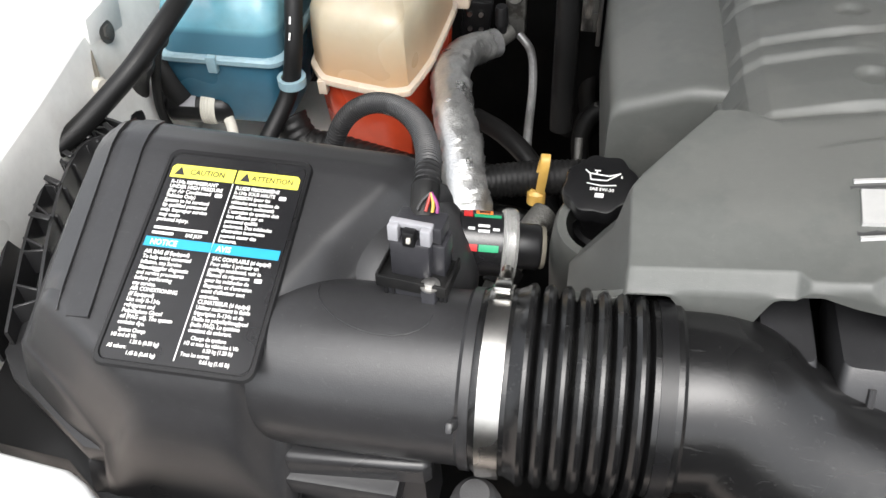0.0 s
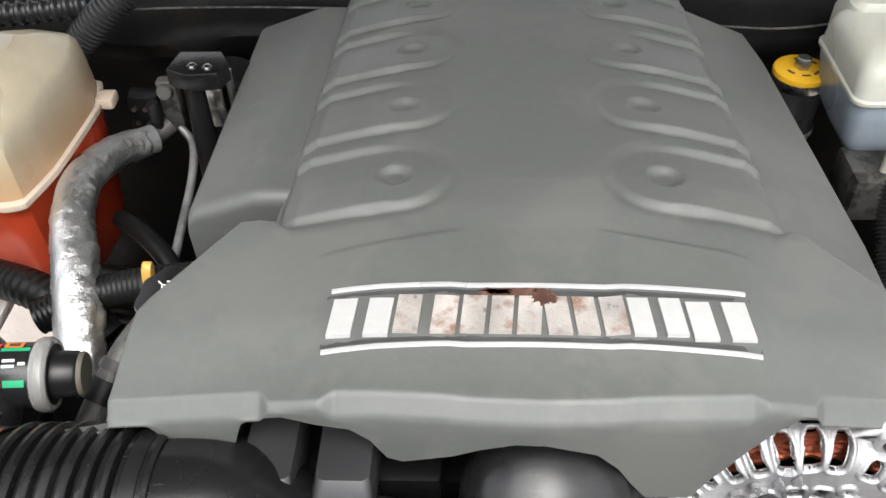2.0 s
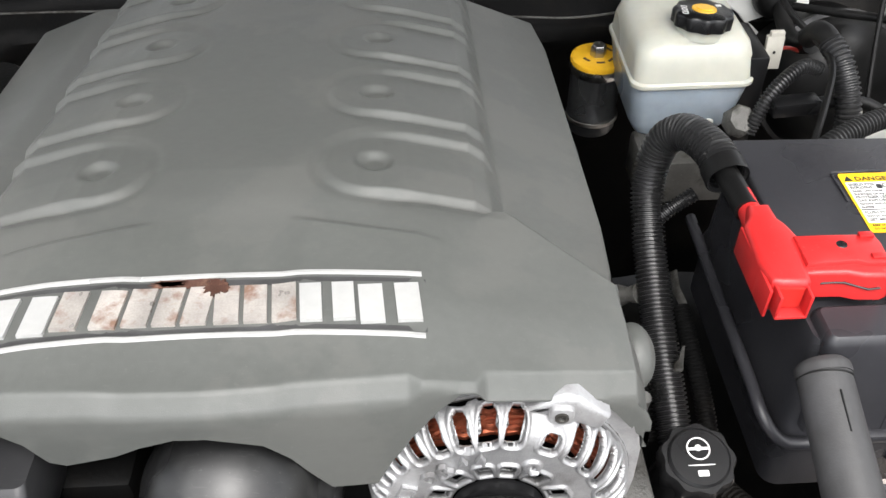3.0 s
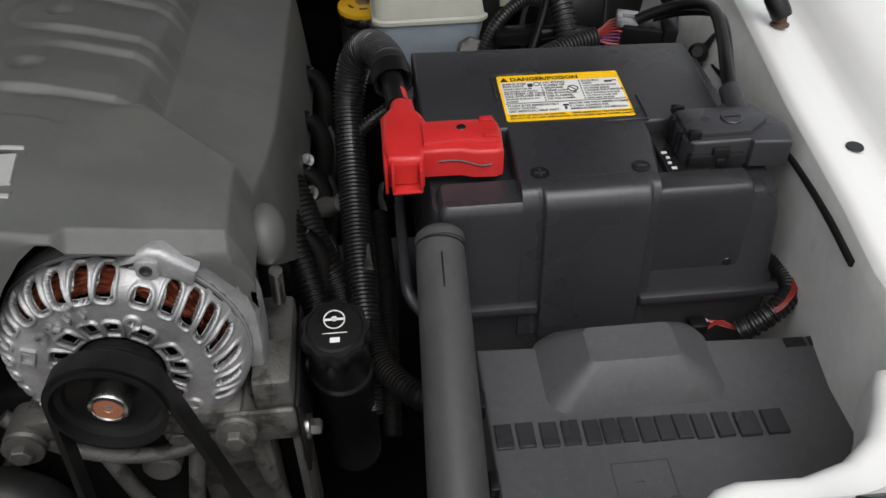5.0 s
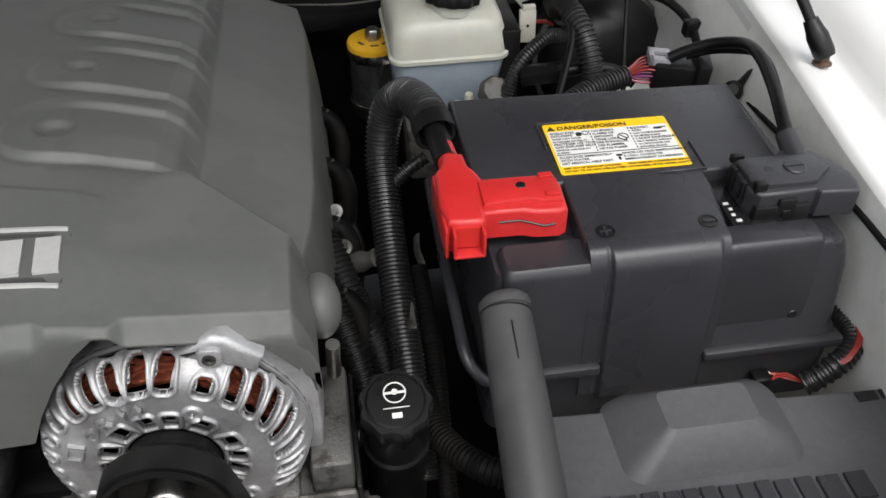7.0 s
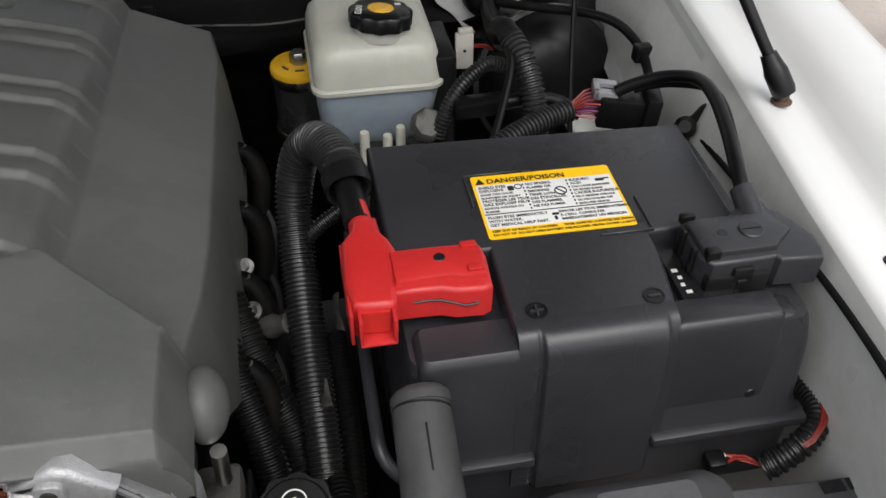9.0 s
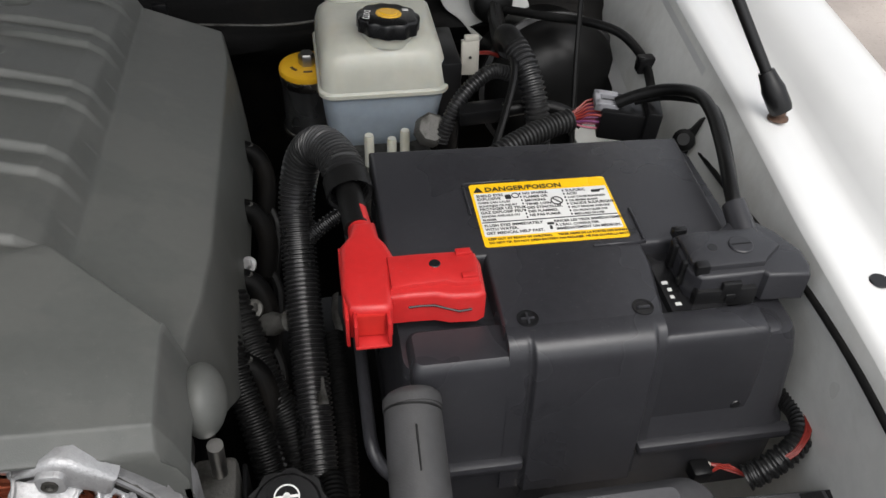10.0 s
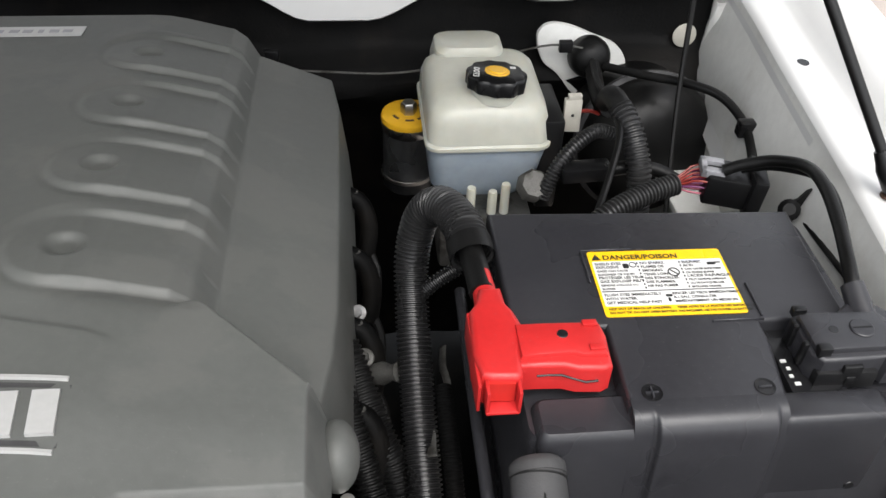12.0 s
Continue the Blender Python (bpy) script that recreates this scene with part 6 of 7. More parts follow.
def restriction_gauge():
    root = thing("air_restriction_gauge", "clear air filter gauge with red and green bands", "gauge", at=(-0.31, 0.0, 0.97))
    ax = Vector((1, 0.14, -0.1)).normalized()
    m = axis((-0.333, -0.008, 0.9955), ax)
    part("grommet", lathe([(0.0, -0.012), (0.017, -0.012), (0.02, -0.008), (0.02, 0.0), (0.015, 0.002), (0.0135, 0.008), (0, 0.008)], m, 32), M_RUBBER, root)
    part("printed_core", lathe([(0, 0.0065), (0.0190, 0.0065), (0.0202, 0.008), (0.0202, 0.034), (0, 0.034)], m, 40), M_LABEL_B, root)
    part("rim", lathe([(0.019, 0.0335), (0.022, 0.0335), (0.0232, 0.036), (0.0232, 0.041), (0.0215, 0.043), (0.019, 0.043)], m, 40), M_CLEAR, root)
    part("end_cap", lathe([(0, 0.058), (0.013, 0.058), (0.0145, 0.056), (0.0145, 0.043), (0.019, 0.042), (0.019, 0.036), (0, 0.036)], m, 32), M_BLACK, root)
    def patch(name, a0, a1, z0, z1, mat_):
        n = 8
        secs = [[((0.0205 + d) * math.cos(radians(a0 + (a1 - a0) * k / n)), (0.0205 + d) * math.sin(radians(a0 + (a1 - a0) * k / n)), zz) for zz, d in ((z0, 0), (z1, 0), (z1, 0.0002), (z0, 0.0002))] for k in range(n + 1)]
        part(name, loft(secs, m=m), mat_, root)
    part("end_disc", lathe([(0, 0.0612), (0.0128, 0.061), (0.0138, 0.0595), (0.0138, 0.0582), (0, 0.0582)], m, 28), M_DUST, root, "dusty tan end disc")
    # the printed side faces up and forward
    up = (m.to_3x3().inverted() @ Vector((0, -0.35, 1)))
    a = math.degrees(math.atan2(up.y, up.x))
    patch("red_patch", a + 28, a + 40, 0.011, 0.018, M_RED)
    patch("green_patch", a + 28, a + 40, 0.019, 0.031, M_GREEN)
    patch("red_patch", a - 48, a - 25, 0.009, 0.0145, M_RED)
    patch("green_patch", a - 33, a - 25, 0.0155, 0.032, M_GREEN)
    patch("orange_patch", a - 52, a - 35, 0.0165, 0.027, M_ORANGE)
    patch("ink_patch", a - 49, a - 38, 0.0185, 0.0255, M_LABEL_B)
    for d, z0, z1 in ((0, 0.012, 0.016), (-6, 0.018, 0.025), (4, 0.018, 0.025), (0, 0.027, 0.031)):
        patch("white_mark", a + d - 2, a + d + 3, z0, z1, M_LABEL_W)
    return root


restriction_gauge()

pipe = thing("banded_coolant_pipe", "dull grey coolant pipe with black band beside the cover", "pipe", at=(-0.305, 0.05, 0.88))
part("pipe_run", tube([(-0.325, 0.0, 0.87), (-0.314, 0.03, 0.888), (-0.305, 0.052, 0.902), (-0.292, 0.078, 0.918), (-0.28, 0.1, 0.925)], 0.0105, 16), M_ALU_DIRTY, pipe)
part("band", tube([(-0.3085, 0.044, 0.8975), (-0.302, 0.058, 0.9055)], 0.0128, 18), M_RUBBER, pipe, "black rubber band")
part("band", tube([(-0.2995, 0.063, 0.909), (-0.296, 0.07, 0.913)], 0.0125, 18), M_GREYTUBE, pipe, "grey band")


def oil_cap():
    root = thing("oil_filler_cap", "black oil filler cap with white oil can print", "oil cap", at=(-0.243, 0.07, 0.95))
    d = Vector((-0.12, -0.2, 1)).normalized()
    c = Vector((-0.242, 0.0735, 0.983))
    m = axis(c, d)
    secs = []
    for z, k in ((-0.03, 0.78), (-0.012, 0.84), (-0.0115, 1.0), (-0.003, 1.0), (-0.0005, 0.95), (0.0, 0.9)):
        secs.append([((0.0256 + 0.0012 * math.cos(8 * a)) * k * math.cos(a), (0.0256 + 0.0012 * math.cos(8 * a)) * k * math.sin(a), z) for a in [2 * math.pi * i / 72 for i in range(72)]])
    part("cap", loft(secs, m=m), M_BLACK, root)
    part("neck", lathe([(0.0185, -0.03), (0.0185, -0.045), (0.022, -0.047), (0.022, -0.09)], m, 32), M_BLACK, root)
    mm = m @ Matrix.Rotation(math.atan2(*(m.to_3x3().inverted() @ Vector((1, -0.1, 0))).yx), 4, "Z")
    z = 0.0002
    def ln(*p):
        return tube([mm @ Vector((x, y, z)) for x, y in p], 0.00055, 5, step=0.002)
    part("oil_can_mark", join(ln((-0.012, 0.0105), (-0.0085, 0.0078)), ln((-0.0085, 0.0078), (-0.007, 0.0025)), ln((-0.007, 0.0025), (0.004, 0.0025)), ln((0.004, 0.0025), (0.0125, 0.0095)), ln((0.0125, 0.0095), (0.005, 0.0065)), ln((0.005, 0.0065), (-0.0085, 0.0078)), ln((-0.004, 0.0075), (-0.0035, 0.0105)), ln((-0.0055, 0.0105), (-0.0015, 0.0105)), ln((0.0135, 0.0075), (0.0138, 0.0055))), M_LABEL_W, root, "white oil can outline")
    part("wave_mark", tube([mm @ Vector((-0.009 + 0.02 * k / 20, -0.0015 + 0.0007 * math.cos(k * math.pi / 2), z)) for k in range(21)], 0.0005, 5, n=3), M_LABEL_W, root, "white wavy line")
    words("text", "SAE 5W-30", 0.0035, mm @ Matrix.Translation((-0.0065, -0.0065, z)), M_LABEL_W, root, 0.0001)
    part("book_mark", prism(rrect(0.001, -0.0105, 0.003, 0.0018, 0.0004, 2), 0, 0.0004, m=mm), M_LABEL_W, root, "white printed book mark")
    return root


oil_cap()
dip = thing("transmission_dipstick", "amber yellow dipstick loop beside the oil cap", "dipstick", at=(-0.288, 0.145, 0.9))
line = spline([Vector(p) for p in ((-0.2875, 0.1275, 0.917), (-0.286, 0.127, 0.93), (-0.2847, 0.1275, 0.943), (-0.284, 0.131, 0.951), (-0.2845, 0.1365, 0.951), (-0.286, 0.139, 0.943), (-0.288, 0.138, 0.931), (-0.2895, 0.135, 0.918))], 6)
rings = []
for k, p in enumerate(line):
    along = (line[min(k + 1, len(line) - 1)] - line[max(k - 1, 0)]).normalized()
    across = along.cross(Vector((1, 0, 0))).normalized()
    rings.append([p + Vector((u * 0.0036, 0, 0)) + across * (v * 0.0011) for u, v in ((-1, -0.6), (-0.8, -1), (0.8, -1), (1, -0.6), (1, 0.6), (0.8, 1), (-0.8, 1), (-1, 0.6))])
part("loop_handle", loft(rings), M_TAN, dip)
part("foot", lathe([(0, -0.006), (0.0075, -0.006), (0.0075, 0.003), (0.005, 0.006), (0, 0.006)], axis((-0.29, 0.13, 0.914), (0, 0.2, 1)), 20), M_TAN, dip)
solid("breather_hose", tube([(-0.38, 0.12, 0.905), (-0.345, 0.135, 0.912), (-0.31, 0.142, 0.918), (-0.27, 0.146, 0.922), (-0.23, 0.148, 0.925)], 0.0145, 18, pitch=0.0042, depth=0.0008), M_RUBBER, "black ribbed breather hose beside the oil cap", "hose")


# ---- tanks at the wing ----
def coolant_tank():
    root = thing("coolant_reservoir", "yellowed coolant reservoir half full of orange coolant", "reservoir", at=(-0.46, 0.3, 0.82))
    def sec(z, k, cut=1.0, dy=0.0):
        cx, cy = -0.455, 0.298
        pts = [(-0.502, 0.235), (-0.485, 0.212), (-0.425, 0.200), (-0.408, 0.206), (-0.398, 0.25), (-0.393, 0.34), (-0.405, 0.385), (-0.45, 0.395), (-0.5, 0.385), (-0.514, 0.33)]
        return [(cx + (x - cx) * k, cy + (y - cy) * k + dy, z) for x, y in pts]
    def smooth(s, n=6):
        c = spline([Vector(p) for p in s] + [Vector(s[0])], n)[:-1]
        return [(0.3 * p.x + 0.7 * q.x, 0.3 * p.y + 0.7 * q.y, p.z) for p, q in zip(c, [Vector(s[i // n]).lerp(Vector(s[(i // n + 1) % len(s)]), (i % n) / n) for i in range(len(c))])]
    part("lower_shell", loft([smooth(sec(z, k)) for z, k in ((0.8, 0.72), (0.808, 0.8), (0.83, 0.84), (0.9, 0.92), (0.935, 0.955), (0.948, 0.96))]), M_COOL_RED, root, "orange with coolant")
    part("flange", loft([smooth(sec(z, k)) for z, k in ((0.946, 0.99), (0.947, 1.03), (0.9505, 1.035), (0.9525, 1.03), (0.9535, 0.99))]), M_COOL_RIM, root, "cream welded rim")
    part("upper_shell", loft([smooth(sec(z, k)) for z, k in ((0.952, 0.97), (0.97, 0.965), (0.99, 0.95), (1.005, 0.92), (1.013, 0.86), (1.026, 0.6), (1.033, 0.42), (1.037, 0.36))]), M_COOL, root, "yellowed translucent shell")
    part("tab", box(-0.487, 0.213, 0.944, 0.008, 0.01, 0.014, 0.001), M_COOL_RIM, root)
    part("tab", box(-0.39, 0.36, 0.95, 0.018, 0.02, 0.012, 0.003), M_COOL_RIM, root)
    part("cap", lathe([(0, 0.026), (0.02, 0.026), (0.0225, 0.024), (0.0225, 0.004), (0.0245, 0.002), (0.0245, 0.0), (0, 0.0)], Matrix.Translation((-0.466, 0.292, 1.036)), 32), M_BLACK, root)
    return root


coolant_tank()


def washer_tank():
    root = thing("washer_reservoir", "blue washer fluid reservoir beside the coolant tank", "reservoir", at=(-0.57, 0.3, 0.86))
    part("lower_shell", rloft([(0.895, -0.5785, 0.30, 0.05, 0.085, 0.02), (0.905, -0.5785, 0.30, 0.055, 0.09, 0.02), (0.955, -0.5785, 0.30, 0.057, 0.092, 0.016), (0.963, -0.5785, 0.30, 0.057, 0.092, 0.016)]), M_BLUE_LO, root, "dark blue where fluid stands")
    part("flange", rloft([(0.961, -0.5785, 0.30, 0.059, 0.094, 0.016), (0.963, -0.5785, 0.30, 0.061, 0.096, 0.016), (0.967, -0.5785, 0.30, 0.061, 0.096, 0.016), (0.969, -0.5785, 0.30, 0.059, 0.094, 0.016)]), M_BLUE_RIM, root, "pale welded rim")
    part("upper_shell", rloft([(0.967, -0.5785, 0.30, 0.056, 0.091, 0.016), (0.995, -0.5785, 0.302, 0.055, 0.088, 0.016), (1.012, -0.5785, 0.305, 0.053, 0.084, 0.02), (1.03, -0.5785, 0.32, 0.046, 0.07, 0.02), (1.036, -0.5785, 0.325, 0.036, 0.06, 0.018)]), M_BLUE, root)
    part("tab", box(-0.583, 0.2045, 0.963, 0.009, 0.006, 0.016, 0.001), M_BLUE_RIM, root)
    part("tab", lathe([(0.009, -0.004), (0.0125, -0.004), (0.0125, 0.004), (0.009, 0.004), (0.009, -0.004)], Matrix.Translation((-0.512, 0.205, 0.952)), 24), M_BLUE_RIM, root, "pale hose clip ring")
    return root


washer_tank()
pump = thing("washer_pump", "black cylindrical washer pump with white band", "pump", at=(-0.6, 0.215, 0.88))
pm = axis((-0.638, 0.21, 0.91), (1, 0.12, -0.05))
part("motor", lathe([(0, -0.005), (0.009, -0.005), (0.0135, 0), (0.0145, 0.002), (0.0145, 0.05), (0.012, 0.056), (0.006, 0.06), (0.006, 0.075), (0, 0.075)], pm, 28), M_BLACK, pump)
part("band", lathe([(0.0146, 0.0305)] + [q for k in range(5) for q in ((0.0157, 0.031 + 0.0026 * k), (0.0157, 0.0326 + 0.0026 * k), (0.0152, 0.0329 + 0.0026 * k), (0.0152, 0.0333 + 0.0026 * k))] + [(0.0146, 0.0441)], pm, 28), M_WHITE_PL, pump, "white ribbed band")
up_a = math.atan2(*(pm.to_3x3().inverted() @ Vector((0, -0.6, 0.8))).yx)
part("sticker", loft([[(rr * math.cos(up_a - 1.1 + 0.12 * k), rr * math.sin(up_a - 1.1 + 0.12 * k), zz) for zz, rr in ((0.012, 0.0146), (0.026, 0.0146), (0.026, 0.0149), (0.012, 0.0149))] for k in range(13)], m=pm), M_GREY_PL, pump, "pale printed sticker")
part("plug", box(-0.652, 0.207, 0.912, 0.028, 0.02, 0.018, 0.003), M_BLACK, pump)
part("cable", tube([(-0.664, 0.207, 0.912), (-0.676, 0.2, 0.91), (-0.684, 0.185, 0.9)], 0.006, 12), M_RUBBER, pump)
part("outlet", tube([(-0.588, 0.213, 0.903), (-0.578, 0.2, 0.898), (-0.576, 0.192, 0.888), (-0.582, 0.19, 0.886), (-0.6, 0.19, 0.886)], 0.0052, 10), M_WHITE_PL, pump, "translucent outlet elbow")
solid("washer_hose", tube([(-0.592, 0.16, 1.02), (-0.606, 0.178, 1.0), (-0.62, 0.188, 0.985), (-0.632, 0.19, 0.954), (-0.638, 0.19, 0.918), (-0.631, 0.19, 0.893), (-0.614, 0.19, 0.885), (-0.596, 0.19, 0.886)], 0.0042, 12), M_RUBBER, "thin black washer hose", "hose")
overflow = thing("overflow_hose", "black overflow hose clipped between the tanks", "hose", at=(-0.51, 0.2, 0.89))
part("hose_run", tube([(-0.545, 0.115, 0.89), (-0.532, 0.165, 0.91), (-0.518, 0.195, 0.935), (-0.512, 0.205, 0.955), (-0.508, 0.215, 0.985), (-0.508, 0.235, 1.02), (-0.505, 0.27, 1.055), (-0.49, 0.3, 1.07)], 0.0078, 14), M_RUBBER, overflow)
for y, z in ((0.2085, 0.9935), (0.2155, 1.0045), (0.2245, 1.0155)):
    part("printed_bar", box(-0.508, y, z, 0.0014, 0.0007, 0.006, 0, m=pose(0, 0, 0, -38, 0, 0)), M_LABEL_W, overflow, "white printed bar")
harness = thing("wiring_harness", "thick black wiring trunk crossing before the washer tank", "cable", at=(-0.6, 0.15, 0.95))
part("trunk", tube([(-0.69, -0.04, 0.95), (-0.672, 0.03, 0.962), (-0.64, 0.085, 0.98), (-0.61, 0.12, 1.005), (-0.598, 0.145, 1.018), (-0.59, 0.17, 1.028), (-0.585, 0.2, 1.036), (-0.582, 0.24, 1.045), (-0.575, 0.3, 1.052), (-0.56, 0.37, 1.06)], 0.0085, 16), M_RUBBER, harness)
part("branch", tube([(-0.602, 0.135, 1.01), (-0.622, 0.165, 0.985), (-0.645, 0.185, 0.955), (-0.66, 0.195, 0.92), (-0.668, 0.195, 0.88)], 0.0085, 14), M_RUBBER, harness)
solid("tank_strap", tube([(-0.642, 0.218, 0.968), (-0.637, 0.212, 0.952), (-0.63, 0.208, 0.935), (-0.622, 0.208, 0.92)], 0.011, 12, squash=0.6), M_RUBBER, "black plastic strap beside the washer tank", "strap")
solid("radiator_hose", tube([(-0.52, 0.2, 0.915), (-0.505, 0.19, 0.895), (-0.475, 0.185, 0.893), (-0.435, 0.17, 0.897), (-0.395, 0.15, 0.905), (-0.36, 0.135, 0.9), (-0.33, 0.12, 0.88)], 0.0165, 18, pitch=0.0085, depth=0.0008), M_RUBBER, "thick black coolant hose behind the air filter housing", "hose")


def foil_hose():
    root = thing("heat_shield_hose", "hose wrapped in crumpled silver foil", "hose", at=(-0.36, 0.18, 0.85))
    bm = tube([(-0.335, 0.07, 0.88), (-0.341, 0.105, 0.905), (-0.353, 0.15, 0.928), (-0.369, 0.2, 0.94), (-0.381, 0.25, 0.936), (-0.383, 0.295, 0.924), (-0.378, 0.33, 0.912), (-0.366, 0.352, 0.904)], lambda t: 0.0195 - 0.004 * t, 40, n=20, step=0.0018)
    for v in bm.verts:
        n = abs(noise.noise(v.co * 60)) * 0.0032 + abs(noise.noise(v.co * 150)) * 0.002 + 0.0005 * math.sin(v.co.y * 1700) - 0.0014
        v.co += Vector((n, n * 0.5, n))
    part("foil_wrap", bm, M_FOIL, root, angle=180)
    part("pipe_end", tube([(-0.368, 0.35, 0.905), (-0.355, 0.37, 0.902), (-0.345, 0.382, 0.905)], 0.0095, 14), M_ALU_DIRTY, root)
    part("crimp", tube([(-0.367, 0.352, 0.904), (-0.357, 0.363, 0.902)], 0.0145, 16), M_ALU, root)
    part("block_fitting", join(box(-0.34, 0.39, 0.925, 0.02, 0.014, 0.058, 0.003), lathe([(0, 0.006), (0.007, 0.006), (0.008, 0.004), (0.008, 0), (0, 0)], axis((-0.34, 0.382, 0.945), (0, -1, 0.2)), 16)), M_ALU_DIRTY, root, "bare cast metal fitting")
    part("service_port", lathe([(0, 0), (0.005, 0), (0.005, 0.012), (0.0065, 0.012), (0.0065, 0.03), (0.0055, 0.033), (0, 0.033)], axis((-0.352, 0.372, 0.905), (-0.02, 0, 1)), 16), M_BLACK, root)
    return root


foil_hose()
solid("refrigerant_pipe", tube([(-0.336, 0.384, 0.9), (-0.322, 0.37, 0.89), (-0.315, 0.33, 0.88), (-0.312, 0.27, 0.87), (-0.308, 0.21, 0.865), (-0.312, 0.19, 0.86)], 0.0042, 12), M_ALU, "thin bare aluminium refrigerant pipe", "pipe")


def accumulator():
    root = thing("refrigerant_accumulator", "black bracket post with latch cap beside the engine cover", "bracket", at=(-0.28, 0.34, 0.85))
    part("post", tube([(-0.283, 0.30, 0.85), (-0.284, 0.312, 0.93), (-0.285, 0.325, 1.0)], 0.011, 20), M_RUBBER, root)
    part("cap", prism([(-0.305, 0.315), (-0.285, 0.305), (-0.258, 0.308), (-0.252, 0.325), (-0.262, 0.345), (-0.3, 0.345)], 0.995, 1.012, 0.003), M_BLACK, root)
    part("bolt_head", bolt((-0.282, 0.318, 1.012), (0, 0, 1), 0.003, 0.003), M_STEEL, root)
    part("bolt_head", bolt((-0.268, 0.316, 1.012), (0, 0, 1), 0.003, 0.003), M_STEEL, root)
    part("strap", join(box(-0.256, 0.33, 0.965, 0.004, 0.012, 0.07, 0.001), box(-0.265, 0.31, 0.975, 0.014, 0.004, 0.04, 0.001)), M_STEEL, root)
    part("can", lathe([(0, 0.07), (0.024, 0.07), (0.029, 0.065), (0.029, -0.1), (0, -0.1)], Matrix.Translation((-0.27, 0.365, 0.91)), 32), M_DEEP_SHADE, root)
    return root


accumulator()


# ---- behind the battery ----
def brake_reservoir():
    root = thing("brake_reservoir", "milky brake fluid reservoir with black scalloped cap", "reservoir", at=(0.375, 0.42, 0.88))
    part("lower_shell", rloft([(0.885, 0.37, 0.405, 0.04, 0.035, 0.012), (0.9, 0.372, 0.412, 0.05, 0.05, 0.014), (0.935, 0.3745, 0.42, 0.0555, 0.06, 0.014), (0.945, 0.3745, 0.42, 0.0565, 0.062, 0.014)]), M_RES_LO, root, "bluish where fluid stands")
    part("seam", rloft([(0.9435, 0.3745, 0.42, 0.0575, 0.063, 0.014), (0.945, 0.3745, 0.42, 0.059, 0.0645, 0.014), (0.9485, 0.3745, 0.42, 0.059, 0.0645, 0.014), (0.95, 0.3745, 0.42, 0.0575, 0.063, 0.014)]), M_RES, root)
    part("upper_shell", rloft([(0.948, 0.3745, 0.42, 0.057, 0.062, 0.014), (0.968, 0.3745, 0.421, 0.056, 0.06, 0.016), (0.98, 0.3745, 0.422, 0.053, 0.056, 0.018), (0.987, 0.375, 0.424, 0.046, 0.049, 0.018), (0.9895, 0.375, 0.425, 0.038, 0.042, 0.016)]), M_RES, root)
    part("rear_neck", rloft([(0.95, 0.368, 0.48, 0.037, 0.028, 0.012), (0.975, 0.366, 0.478, 0.036, 0.027, 0.012), (0.992, 0.366, 0.476, 0.033, 0.024, 0.012), (0.997, 0.366, 0.474, 0.027, 0.018, 0.01)]), M_RES, root)
    m = Matrix.Translation((0.381, 0.392, 0.992)) @ pose(0, 0, 0, -6, 4, 0) @ Matrix.Diagonal((0.87, 0.87, 0.95, 1))
    secs = []
    for z, k in ((0, 0.92), (0.001, 0.99), (0.012, 1.0), (0.0145, 0.96), (0.0155, 0.9)):
        secs.append([((0.0315 + 0.0012 * math.cos(11 * a)) * k * math.cos(a), (0.0315 + 0.0012 * math.cos(11 * a)) * k * math.sin(a), z) for a in [2 * math.pi * i / 88 for i in range(88)]])
    part("cap", loft(secs, m=m), M_BLACK, root)
    part("neck", lathe([(0.026, -0.01), (0.026, 0.002)], m, 32), M_RES, root)
    part("cap_centre", lathe([(0, 0.0175), (0.0085, 0.0175), (0.0095, 0.0165), (0.013, 0.0165), (0.0135, 0.0155), (0, 0.0155)], m, 12), M_YELLOW, root, "yellow centre disc")
    words("text", "DOT3", 0.009, m @ Matrix.Translation((-0.0235, 0.008, 0.0158)) @ pose(0, 0, 0, 0, 0, -100), M_LABEL_W, root, 0.0001)
    part("book_mark", prism(rrect(0, 0, 0.003, 0.0025, 0.0005, 2), 0, 0.0005, m=m @ Matrix.Translation((0.0185, 0.011, 0.0155))), M_LABEL_W, root, "white printed mark")
    for x in (0.357, 0.378, 0.39):
        part("pipe_stub", lathe([(0, 0), (0.0045, 0), (0.0045, 0.035), (0.0038, 0.038), (0, 0.038)], Matrix.Translation((x, 0.338 + 0.004 * (x > 0.37), 0.88 if x != 0.378 else 0.872)), 14), M_RES, root)
    return root


brake_reservoir()
mod = thing("brake_hydraulic_block", "cast metal brake hydraulic block behind the battery", "hydraulic unit", at=(0.37, 0.34, 0.8))
part("block", box(0.372, 0.35, 0.86, 0.09, 0.06, 0.05, 0.005), M_ALU_DIRTY, mod)
part("plug", lathe([(0, 0.014), (0.012, 0.014), (0.015, 0.01), (0.015, 0), (0, 0)], axis((0.41, 0.327, 0.925), (0.1, -0.7, 0.8)), 8), M_ALU_DIRTY, mod)
part("bracket", box(0.435, 0.40, 0.92, 0.02, 0.07, 0.1, 0.003), M_BLACK, mod)


